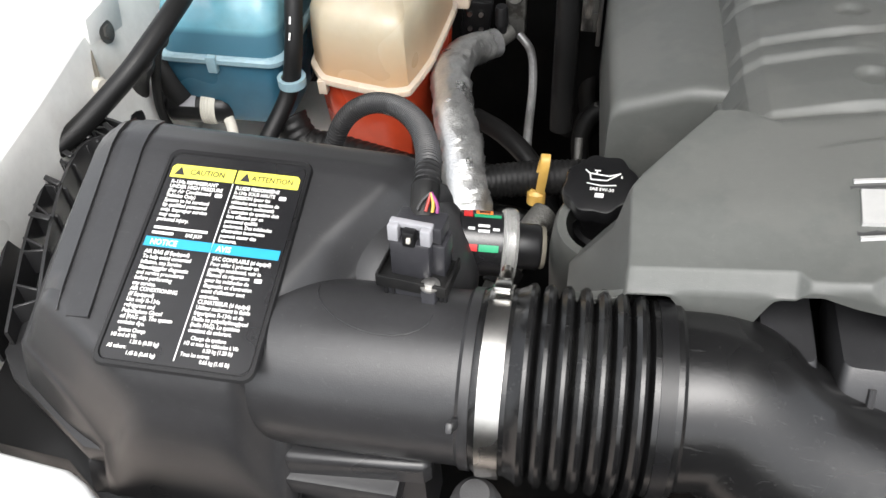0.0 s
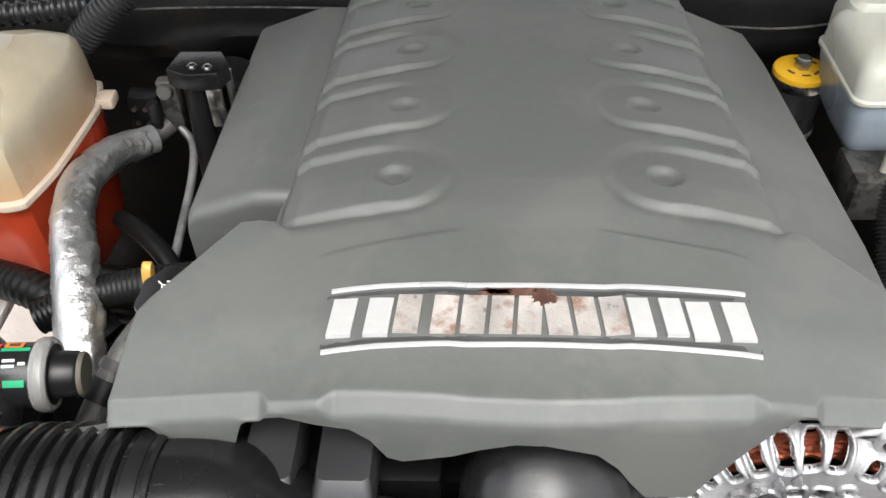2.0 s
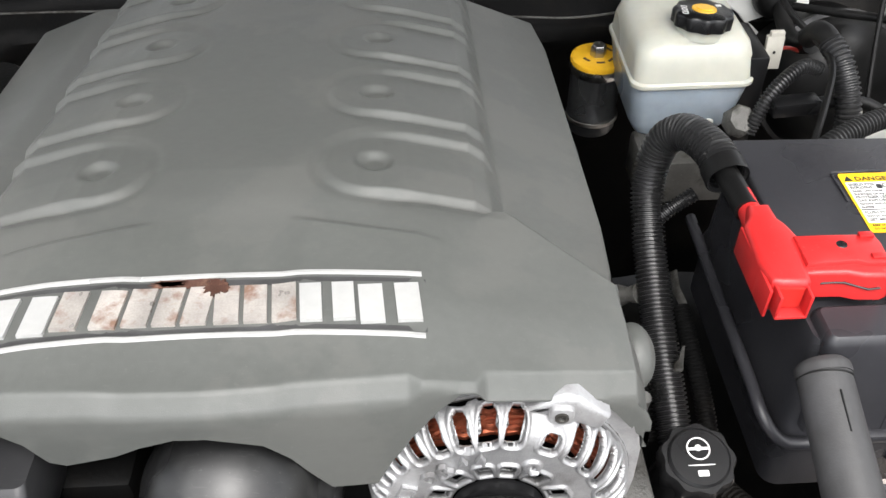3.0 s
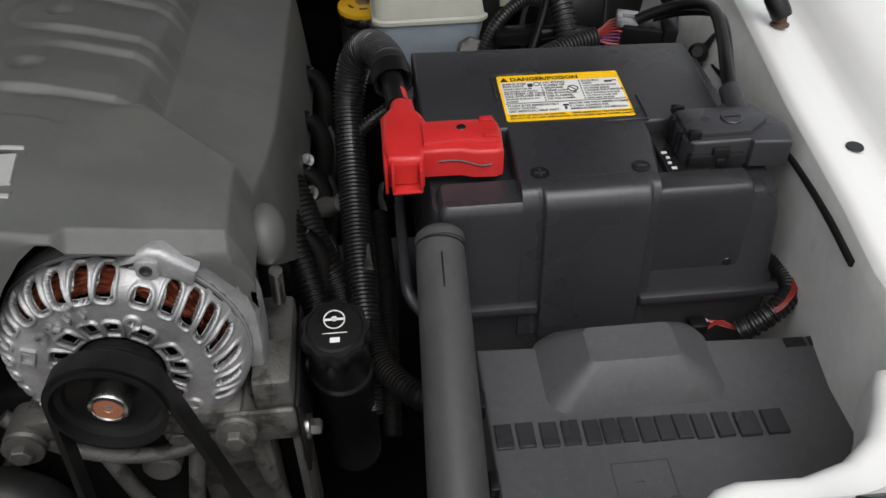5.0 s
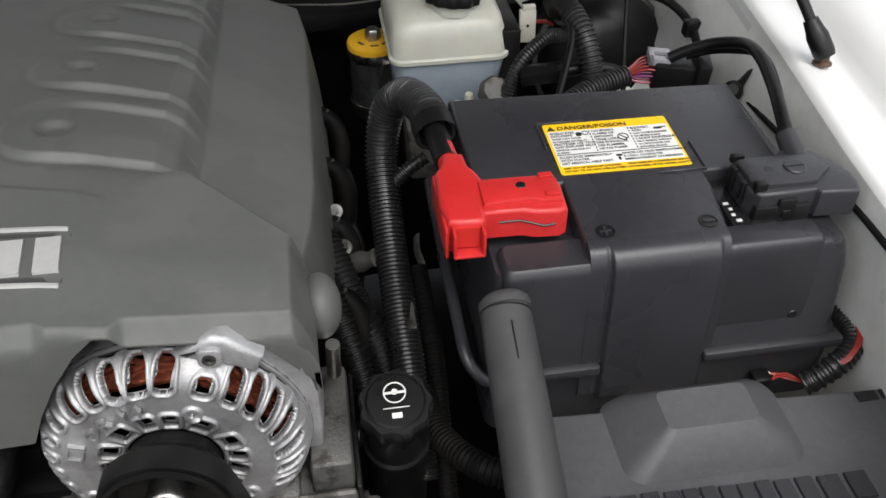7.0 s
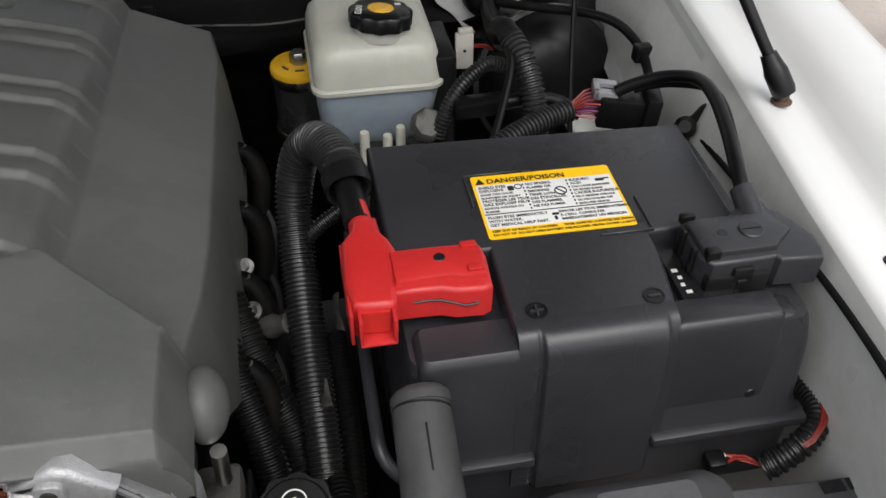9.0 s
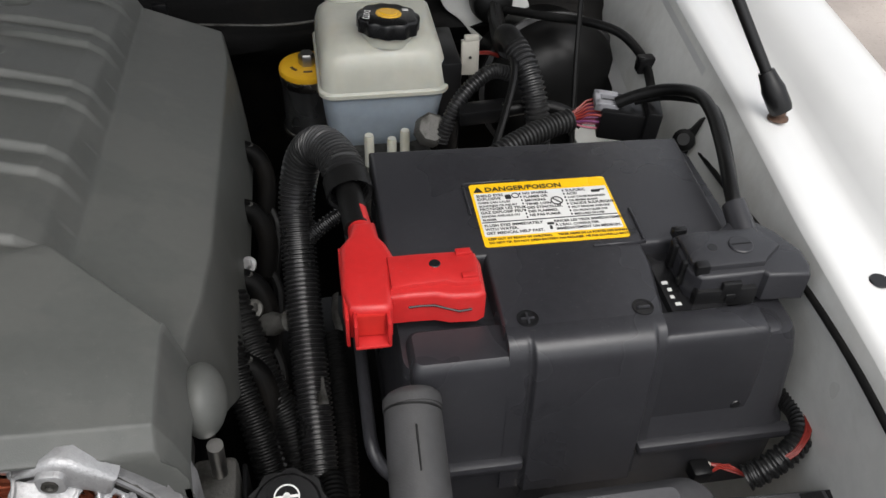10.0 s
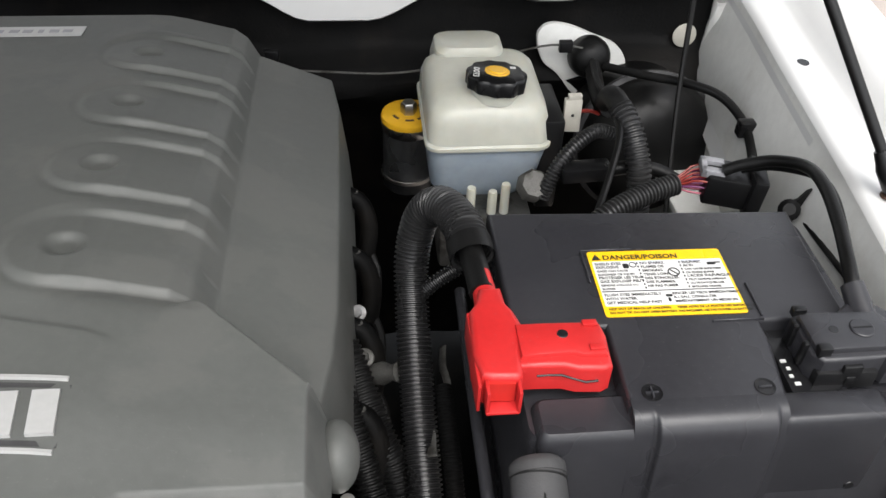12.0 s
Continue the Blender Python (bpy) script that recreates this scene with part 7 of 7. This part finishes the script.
def canister():
    root = thing("yellow_top_canister", "dark metal canister with yellow printed top", "canister", at=(0.302, 0.475, 0.82))
    m = Matrix.Translation((0.308, 0.475, 0.914))
    part("can", lathe([(0, -0.09), (0.024, -0.09), (0.027, -0.085), (0.027, -0.072), (0.0285, -0.07), (0.0285, -0.066), (0.027, -0.064), (0.027, -0.012), (0.025, -0.006), (0, -0.006)], m, 40), M_CAN, root)
    part("collar", lathe([(0.0272, -0.018), (0.0282, -0.015), (0.0287, -0.01), (0.0287, -0.007), (0.026, -0.005), (0.024, -0.005)], m, 40), M_STEEL, root, "bright steel collar")
    part("top", lathe([(0, 0.001), (0.025, 0.001), (0.0282, -0.001), (0.0291, -0.004), (0.0288, -0.0065), (0, -0.0065)], m, 40), M_YELLOW, root, "yellow printed top")
    for a0 in (20, 75, 200, 255, 300):
        arc = [(r * math.cos(radians(a0 + d)), r * math.sin(radians(a0 + d))) for r, ds in ((0.0155, range(0, 31, 6)), (0.0185, range(30, -1, -6))) for d in ds]
        part("printed_arc", prism(arc, 0.001, 0.0014, m=m), M_RUST, root, "dark printed arc")
    part("nut", lathe([(0, 0.0), (0.0085, 0.0), (0.0085, 0.011), (0.007, 0.013), (0, 0.013)], m, 6), M_STEEL, root)
    part("foot_band", lathe([(0.0275, -0.075), (0.0295, -0.074), (0.0295, -0.07), (0.0275, -0.069)], m, 40), M_STEEL, root)
    return root


canister()


def multi_plug():
    root = thing("wiring_connector", "black wiring connector with red and purple wires", "connector", at=(0.535, 0.256, 0.95))
    m = Matrix.Translation((0.548, 0.264, 0.973)) @ pose(0, 0, 0, 0, 4, -14) @ Matrix.Scale(1.22, 4)
    def bx(*a):
        b = box(*a)
        b.transform(m)
        return b
    part("housing", bx(0.008, 0, 0, 0.03, 0.026, 0.022, 0.002), M_BLACK, root)
    part("collar", bx(0.027, 0, 0, 0.01, 0.034, 0.032, 0.002), M_BLACK, root)
    part("lock", join(bx(-0.004, -0.006, 0.011, 0.016, 0.006, 0.006, 0.0008), bx(-0.004, 0.006, 0.011, 0.016, 0.006, 0.006, 0.0008), bx(-0.01, 0, 0.011, 0.004, 0.018, 0.006, 0.0008)), M_GREY_PL, root, "pale grey lock")
    for k in range(14):
        mt = (M_WIRE_RED, M_WIRE_PURPLE, M_WIRE_PINK)[k % 3]
        y = -0.011 + 0.0017 * k
        z = 0.006 - 0.012 * (k % 3) / 2
        part("wire", tube([m @ Vector((-0.005, y, z)), m @ Vector((-0.014, y * 0.9, z - 0.001)), m @ Vector((-0.022, y * 0.5 - 0.002, z * 0.4 - 0.004)), m @ Vector((-0.032, -0.004, -0.006))], 0.001, 6), mt, root)
    return root


multi_plug()
solid("lateral_conduit", tube([(0.517, 0.267, 0.969), (0.497, 0.26, 0.968), (0.475, 0.25, 0.966), (0.455, 0.24, 0.962), (0.435, 0.23, 0.952)], 0.0095, 16, pitch=0.0036, depth=0.0018), M_CONDUIT, "ribbed black conduit behind the battery", "cable conduit")
solid("rising_conduit", tube([(0.502, 0.29, 0.87), (0.503, 0.3, 0.92), (0.501, 0.312, 0.955), (0.495, 0.332, 0.98), (0.488, 0.352, 0.992)], 0.0112, 20, pitch=0.0044, depth=0.002), M_CONDUIT, "thick ribbed conduit rising to the firewall", "cable conduit")
solid("curved_conduit", tube([(0.418, 0.315, 0.922), (0.423, 0.318, 0.935), (0.434, 0.325, 0.955), (0.45, 0.335, 0.967), (0.468, 0.345, 0.972), (0.485, 0.35, 0.965)], 0.0068, 14, pitch=0.0033, depth=0.0014), M_CONDUIT, "thin ribbed conduit curving over the hydraulic block", "cable conduit")
solid("taped_harness", tube([(0.489, 0.35, 0.991), (0.486, 0.36, 0.995), (0.484, 0.372, 0.992), (0.487, 0.39, 0.975)], 0.0098, 14), M_RUBBER, "black taped wiring running to the firewall grommet", "cable")
tag = thing("white_connector", "white plastic connector clipped beside the reservoir", "connector", at=(0.456, 0.39, 0.94))
part("shell", box(0.457, 0.392, 0.96, 0.0165, 0.007, 0.033, 0.0012, m=pose(0, 0, 0, -8, 0, -4)), M_WHITE_PL, tag)
part("end_tab", box(0.458, 0.394, 0.978, 0.013, 0.006, 0.006, 0.0008), M_WHITE_PL, tag)
part("key_hole", lathe([(0, 0), (0.0015, 0), (0.0015, 0.0006), (0, 0.0006)], axis((0.4565, 0.3875, 0.962), (0, -1, 0.1)), 10), M_INK, tag)
part("wire", tube([(0.466, 0.395, 0.962), (0.476, 0.398, 0.96), (0.486, 0.4, 0.955)], 0.002, 8), M_WIRE_RED, tag)
grom = thing("firewall_grommet", "black rubber grommet on a white plate on the firewall", "grommet", at=(0.497, 0.52, 0.93))
plate_line = [(p.x, p.y) for p in spline([Vector((x, z - 0.95, 0)) for x, z in ((0.45, 0.955), (0.449, 0.972), (0.46, 0.982), (0.482, 0.98), (0.51, 0.969), (0.535, 0.958), (0.549, 0.94), (0.553, 0.91), (0.548, 0.888), (0.525, 0.884), (0.495, 0.9), (0.474, 0.925), (0.458, 0.938), (0.45, 0.955))], 4)][:-1]
part("plate", prism(plate_line, 0, 0.006, 0.002, m=Matrix.Translation((0, 0.537, 0.95)) @ pose(0, 0, 0, 84, 0, 0)), M_WHITE_IN, grom, "white painted plate")
part("dome", lathe([(0.0, 0.018), (0.008, 0.017), (0.016, 0.0135), (0.0205, 0.007), (0.0225, 0.0), (0.0225, -0.01)], axis((0.505, 0.518, 0.951), (0.0, -1, 0.25)), 32), M_RUBBER, grom)
part("spigot", tube([(0.505, 0.505, 0.95), (0.504, 0.48, 0.94), (0.501, 0.455, 0.94), (0.496, 0.42, 0.95), (0.49, 0.385, 0.97)], 0.0085, 14), M_RUBBER, grom)
solid("harness_branch", tube([(0.515, 0.497, 0.952), (0.548, 0.455, 0.964), (0.578, 0.425, 0.972), (0.603, 0.4, 0.972), (0.617, 0.37, 0.962), (0.615, 0.335, 0.952), (0.6, 0.3, 0.955), (0.585, 0.28, 0.965)], 0.0044, 12), M_RUBBER, "black wiring branch along the inner wing", "cable")
solid("harness_clip", box(0.617, 0.362, 0.96, 0.016, 0.012, 0.016, 0.002), M_BLACK, "black plastic clip on the wiring branch", "clip")
solid("brake_line", tube([(-0.7, 0.5, 0.94), (-0.4, 0.51, 0.965), (-0.1, 0.515, 0.96), (0.2, 0.51, 0.945), (0.3, 0.512, 0.94), (0.4, 0.515, 0.955), (0.46, 0.515, 0.968), (0.5, 0.51, 0.965)], 0.0012, 8, step=0.01), M_ALU_DIRTY, "thin metal line along the firewall", "pipe")
solid("hanging_strap", tube([(0.498, 0.485, 0.965), (0.488, 0.43, 0.975), (0.483, 0.37, 0.985), (0.482, 0.325, 0.985), (0.468, 0.29, 0.965), (0.452, 0.26, 0.945)], 0.0032, 8), M_RUBBER, "thin black strap hanging from the grommet", "cable")
solid("bonnet_cable", tube([(0.575, 0.46, 1.09), (0.572, 0.44, 1.03), (0.568, 0.42, 0.98), (0.562, 0.39, 0.93), (0.555, 0.35, 0.87)], 0.0028, 8), M_RUBBER, "thin black cable hanging from the bonnet", "cable")
booster = thing("brake_booster", "black round brake booster against the firewall", "brake booster", at=(0.56, 0.49, 0.79))
part("shell", lathe([(0, 0.05), (0.04, 0.05), (0.066, 0.035), (0.076, 0.012), (0.078, -0.05), (0, -0.05)], axis((0.565, 0.475, 0.872), (0.05, -1, 0.25)), 48), M_RUBBER, booster)
part("rim", lathe([(0.076, 0.012), (0.081, 0.01), (0.081, 0.004), (0.077, 0.002)], axis((0.565, 0.475, 0.872), (0.05, -1, 0.25)), 48), M_GREYTUBE, booster, "grey rolled rim")

# ---- wing details ----
strut = thing("gas_strut", "black gas strut holding up the bonnet", "gas strut", at=(0.64, 0.175, 1.02))
sd = Vector((-0.39, 0.49, 0.775)).normalized()
sp = Vector((0.6385, 0.18, 1.033))
part("ball_socket", lathe([(0, -0.008), (0.0075, -0.008), (0.0085, -0.004), (0.0085, 0.01), (0.0072, 0.015), (0.0058, 0.024), (0, 0.024)], axis(sp, sd), 18), M_BLACK, strut)
part("ball_stud", lathe([(0, 0), (0.0075, 0), (0.0075, 0.0015), (0.005, 0.003), (0.0045, 0.012), (0, 0.012)], axis((0.6415, 0.178, 1.0195), (0, 0.1, 1)), 18), M_RUST, strut, "rusty ball stud")
part("rod", tube([sp + sd * 0.02, sp + sd * 0.2], 0.0042, 14), M_BLACK, strut)
part("cylinder", tube([sp + sd * 0.19, sp + sd * 0.55], 0.0105, 18), M_BLACK, strut)
part("cylinder_collar", tube([sp + sd * 0.18, sp + sd * 0.2], 0.0112, 18), M_BLACK, strut)
solid("rail_plug", lathe([(0, 0.0008), (0.0055, 0.0008), (0.006, 0), (0, 0)], Matrix.Translation((0.626, 0.012, 1.0182)), 20), M_LABEL_B, "dark hole in the white fender rail", "hole")
solid("rail_plug", lathe([(0, 0.0008), (0.0055, 0.0008), (0.006, 0), (0, 0)], Matrix.Translation((0.662, 0.38, 1.0182)), 20), M_LABEL_B, "dark hole in the white fender rail", "hole")
stop = thing("bonnet_stop", "grey rubber bonnet stop on the front panel", "bump stop", at=(0.505, -0.262, 1.02))
part("rubber_head", lathe([(0, 0.022), (0.011, 0.022), (0.015, 0.018), (0.016, 0.008), (0.013, 0.0), (0, 0.0)], Matrix.Translation((0.503, -0.262, 1.022)), 6), M_GREYTUBE, stop)
part("foot", lathe([(0, 0.004), (0.013, 0.004), (0.015, 0), (0, 0)], Matrix.Translation((0.503, -0.262, 1.02)), 24), M_RUBBER, stop)
hc = thing("headlight_conduit", "split ribbed black conduit with red wires between battery and wing", "cable conduit", at=(0.59, -0.02, 0.88))
path_h = [(0.56, -0.0305, 0.892), (0.5725, -0.0295, 0.899), (0.5872, -0.0257, 0.908), (0.5985, -0.0165, 0.9125), (0.6045, -0.003, 0.912), (0.6045, 0.01, 0.9095), (0.599, 0.021, 0.907), (0.59, 0.028, 0.905)]
part("ribbed_sleeve", tube(path_h, 0.0082, 18, pitch=0.0038, depth=0.0014), M_CONDUIT, hc)
part("lower_sleeve", tube(path_h[:3], 0.0088, 18, pitch=0.0052, depth=0.0016), M_CONDUIT, hc)
for k in range(3):
    part("red_wire", tube([(0.5805 + 0.001 * k, -0.031 - 0.0006 * k, 0.912 - 0.0006 * k), (0.588, -0.0285 - 0.0012 * k, 0.916 - 0.0008 * k), (0.598 + 0.0008 * k, -0.0185 - 0.0012 * k, 0.9208), (0.6035 + 0.0012 * k, -0.0045, 0.9202 - 0.0003 * k), (0.604 + 0.0008 * k, 0.003, 0.9188)], 0.0009, 8), M_WIRE_RED, hc)
tails = thing("wire_tails", "short red wires leaving a small black plug with white seals", "wire", at=(0.545, -0.02, 0.88))
for k in range(4):
    part("wire", tube([(0.5425, -0.0165 - 0.0035 * (k // 2), 0.8905 - 0.004 * (k // 2)), (0.55, -0.021 + 0.002 * (k % 2), 0.89 + 0.001 * k), (0.561, -0.0295, 0.8925)], 0.0009, 6), M_WIRE_RED, tails)
for dy, dz in ((-0.0165, 0.8905), (-0.02, 0.8865)):
    part("seal", box(0.5412, dy, dz, 0.0025, 0.003, 0.003, 0.001), M_WHITE_PL, tails, "white seal")
part("plug", box(0.534, -0.0195, 0.8885, 0.013, 0.012, 0.012, 0.002), M_BLACK, tails)
solid("wing_dark_line", tube([(0.613, 0.22, 0.962), (0.608, 0.16, 0.972), (0.605, 0.12, 0.979), (0.6025, 0.07, 0.988), (0.5975, 0.02, 0.996), (0.5925, -0.03, 1.0), (0.586, -0.08, 1.002)], 0.0026, 10), M_RUBBER, "thin black line along the inner wing", "cable")
stud_plate = thing("wing_bracket", "white painted bracket plate with bolt on the inner wing", "bracket", at=(-0.66, 0.18, 0.97))
part("plate", box(-0.662, 0.185, 1.0, 0.004, 0.055, 0.06, 0.0015, m=pose(0, 0, 0, 0, 10, 0)), M_WHITE_IN, stud_plate)
part("bolt_head", bolt((-0.658, 0.182, 1.003), (1, 0, 0.15), 0.0065, 0.004), M_ALU_DIRTY, stud_plate)

clip = thing("wing_clip", "rusty bent clip on the inner wing", "clip", at=(-0.655, 0.14, 0.97))
part("tongue", tube([(-0.664, 0.158, 1.002), (-0.658, 0.15, 0.997), (-0.654, 0.143, 0.985), (-0.654, 0.138, 0.968)], 0.0045, 8, squash=0.4), M_DUST, clip)
part("grip", lathe([(0, 0), (0.008, 0), (0.0085, 0.004), (0.006, 0.008), (0, 0.008)], axis((-0.654, 0.14, 0.978), (1, -0.3, 0.2)), 12), M_WHITE_PL, clip, "grey plastic grip")
solid("bracket_tab", prism([(0, 0), (0.012, 0), (0.013, 0.012), (0.008, 0.02), (0.006, 0.04), (0.003, 0.04), (0.002, 0.02)], 0, 0.002, m=Matrix.Translation((0.302, 0.07, 0.885)) @ pose(0, 0, 0, 100, 0, 180) @ Matrix.Scale(0.6, 4)), M_ALU_DIRTY, "bare metal tab between conduit and battery", "bracket")
fin = thing("wing_stay", "dark torn rubber flap on the inner wing", "rubber flap", at=(0.602, 0.23, 0.94))
part("flap", prism([(0, 0), (0.012, 0), (0.015, 0.014), (0.021, 0.032), (0.0175, 0.03), (0.012, 0.022), (0.005, 0.018)], 0, 0.003, m=Matrix.Translation((0.595, 0.232, 0.955)) @ pose(0, 0, 0, 80, 0, -10)), M_RUBBER, fin)
part("pin", lathe([(0, 0), (0.009, 0), (0.009, 0.006), (0.005, 0.01), (0, 0.01)], axis((0.602, 0.23, 0.967), (-0.4, -0.6, 0.6)), 14), M_RUBBER, fin)
plug2 = thing("inline_plug", "black inline wiring plug behind the battery", "connector", at=(0.45, 0.3, 0.93))
part("shell", box(0.455, 0.318, 0.948, 0.045, 0.018, 0.014, 0.002, m=pose(0, 0, 0, 0, 0, 5)), M_BLACK, plug2)
part("wire", tube([(0.477, 0.319, 0.948), (0.5, 0.322, 0.948), (0.525, 0.32, 0.944), (0.545, 0.31, 0.935)], 0.0065, 10), M_RUBBER, plug2)
part("red_seal", tube([(0.476, 0.319, 0.948), (0.482, 0.3195, 0.948)], 0.004, 8), M_WIRE_RED, plug2)
rivet = lathe([(0, 0.003), (0.004, 0.0035), (0.013, 0.001), (0.0135, 0), (0, 0)], axis((0.617, 0.548, 0.96), (0, -1, 0.1)), 24)
solid("firewall_plug", rivet, M_WHITE_PL, "pale round rubber plug in the firewall", "plug")
for x in (0.17, 0.475):
    solid("line_clip", box(x, 0.512, 0.962 if x < 0.3 else 0.968, 0.014, 0.008, 0.012, 0.001), M_BLACK, "black plastic clip holding the metal line", "clip", group="line clips on the firewall")

# ---- dark clutter beside the engine ----
rng = random.Random(7)
for side in (1, -1):
    for k in range(5):
        y = 0.02 + 0.085 * k
        if k < (2 if side < 0 else 1):
            continue
        c = thing("ignition_lead", "black spark plug lead and boot beside the engine", "ignition lead", group="ignition leads along the engine", at=(side * 0.25, y, 0.88))
        # Boot colour also carries the deep shade down here
        part("boot", tube([(side * 0.236, y, 0.9), (side * 0.254, y - 0.006, 0.893), (side * 0.262, y - 0.02, 0.875), (side * 0.258, y - 0.035, 0.85)], 0.0085, 12), M_DEEP_SHADE, c)
        part("lead", tube([(side * 0.258, y - 0.03, 0.86), (side * 0.268, y - 0.05, 0.84), (side * 0.262, y - 0.1, 0.82)], 0.0045, 8), M_RUBBER, c)
        part("clip", lathe([(0, 0), (0.003, 0), (0.003, 0.004), (0, 0.004)], axis((side * 0.25, y - 0.004, 0.9), (0, 0, 1)), 10), M_ALU_DIRTY, c)
for pts, r, p in (([(0.3, 0.02, 0.87), (0.305, -0.02, 0.875), (0.33, -0.06, 0.885), (0.37, -0.07, 0.88)], 0.0095, 0.0036), ([(0.31, 0.12, 0.9), (0.312, 0.05, 0.88), (0.31, 0.0, 0.86), (0.308, -0.05, 0.83)], 0.007, 0.003)):
    # Conduits this low take the near-black that holds the shade
    solid("loose_conduit", tube(pts, r, 14, pitch=p, depth=p * 0.3), M_DEEP_SHADE, "ribbed black wiring conduit deep beside the engine", "cable conduit")
for pts, r in (([(0.238, 0.152, 0.915), (0.2477, 0.1286, 0.9), (0.2596, 0.1, 0.88), (0.2718, 0.0784, 0.86), (0.28, 0.05, 0.83)], 0.0125), ([(0.236, 0.11, 0.915), (0.2427, 0.086, 0.9), (0.2521, 0.062, 0.88), (0.262, 0.03, 0.85)], 0.0105)):
    solid("breather_hose", tube(pts, r, 18, pitch=0.0042, depth=0.0018), M_RUBBER, "thick corrugated black hose low beside the engine", "hose", group="corrugated hoses beside the engine")
valve = thing("purge_valve", "small bare metal valve with bolt beside the engine", "valve", at=(0.262, 0.14, 0.88))
part("body", lathe([(0, -0.012), (0.008, -0.012), (0.009, -0.004), (0.006, 0.004), (0.008, 0.012), (0, 0.014)], axis((0.27, 0.138, 0.898), (0.7, -0.4, 0.5)), 14), M_ALU_DIRTY, valve)
part("bolt_head", bolt((0.2535, 0.15, 0.902), (-0.3, -0.5, 0.8), 0.005, 0.009), M_ALU_DIRTY, valve)
part("bolt_head", bolt((0.2495, 0.198, 0.902), (-0.3, -0.5, 0.8), 0.0045, 0.006), M_ALU, valve)
solid("ground_strap", tube([(0.3135, 0.158, 0.902), (0.3115, 0.14, 0.9), (0.314, 0.125, 0.897), (0.3105, 0.1, 0.895)], 0.0035, 8, squash=0.3), M_ALU_DIRTY, "bare metal strap between conduit and battery", "strap")
solid("rear_conduit", tube([(-0.475, 0.42, 0.925), (-0.447, 0.445, 0.957), (-0.413, 0.452, 0.989), (-0.385, 0.46, 1.01)], 0.017, 20, pitch=0.0055, depth=0.002), M_CONDUIT, "thick ribbed conduit rising behind the coolant reservoir", "cable conduit")
solid("rear_conduit", tube([(-0.62, 0.46, 0.975), (-0.56, 0.455, 0.985), (-0.5, 0.46, 0.988), (-0.43, 0.47, 0.992)], 0.013, 18, pitch=0.012, depth=0.003), M_CONDUIT, "coarsely ribbed conduit along the firewall", "cable conduit")
taped = thing("taped_wire", "black wire wrapped in bright blue tape on the firewall", "wire", at=(-0.43, 0.49, 0.93))
part("wire_run", tube([(-0.46, 0.49, 0.925), (-0.444, 0.492, 0.944), (-0.428, 0.494, 0.962), (-0.42, 0.496, 0.99), (-0.41, 0.5, 1.02)], 0.004, 10), M_RUBBER, taped)
part("tape", tube([(-0.447, 0.491, 0.941), (-0.428, 0.4935, 0.962), (-0.421, 0.4955, 0.985)], 0.0052, 10), M_BLUE_TAPE, taped, "bright blue tape wrap")
cluster = thing("rear_connector", "black wiring connector with metal pins behind the tank", "connector", at=(-0.385, 0.42, 0.87))
part("shell", box(-0.386, 0.425, 0.895, 0.03, 0.02, 0.042, 0.003, m=pose(0, 0, 0, 0, 8, 10)), M_BLACK, cluster)
for q in range(4):
    part("pin", lathe([(0, 0), (0.0025, 0), (0.0025, 0.004), (0, 0.004)], axis((-0.392 + 0.012 * (q % 2), 0.414, 0.885 + 0.017 * (q // 2)), (0, -1, 0.3)), 10), M_STEEL, cluster)
for pts, r in (([(-0.36, 0.255, 0.89), (-0.33, 0.23, 0.893), (-0.3, 0.2, 0.885), (-0.275, 0.16, 0.86)], 0.009), ([(-0.365, 0.2, 0.875), (-0.33, 0.19, 0.878), (-0.29, 0.185, 0.87), (-0.26, 0.17, 0.85)], 0.0085), ([(-0.36, 0.165, 0.86), (-0.32, 0.155, 0.868), (-0.28, 0.15, 0.86), (-0.25, 0.15, 0.84)], 0.0075)):
    solid("heater_hose", tube(pts, r, 14), M_RUBBER, "black rubber hose low beside the engine cover", "hose", group="hoses beside the foil wrapped hose")
solid("metal_pipe_stub", tube([(-0.262, 0.2, 0.92), (-0.261, 0.185, 0.9), (-0.26, 0.17, 0.88), (-0.258, 0.16, 0.85)], 0.0035, 10), M_ALU_DIRTY, "thin bare metal pipe beside the engine cover", "pipe")
solid("wing_hose", tube([(-0.71, -0.02, 0.935), (-0.7, 0.04, 0.945), (-0.685, 0.1, 0.945), (-0.668, 0.14, 0.94), (-0.65, 0.17, 0.92)], 0.011, 14), M_RUBBER, "black rubber hose between wing and air filter housing", "hose")
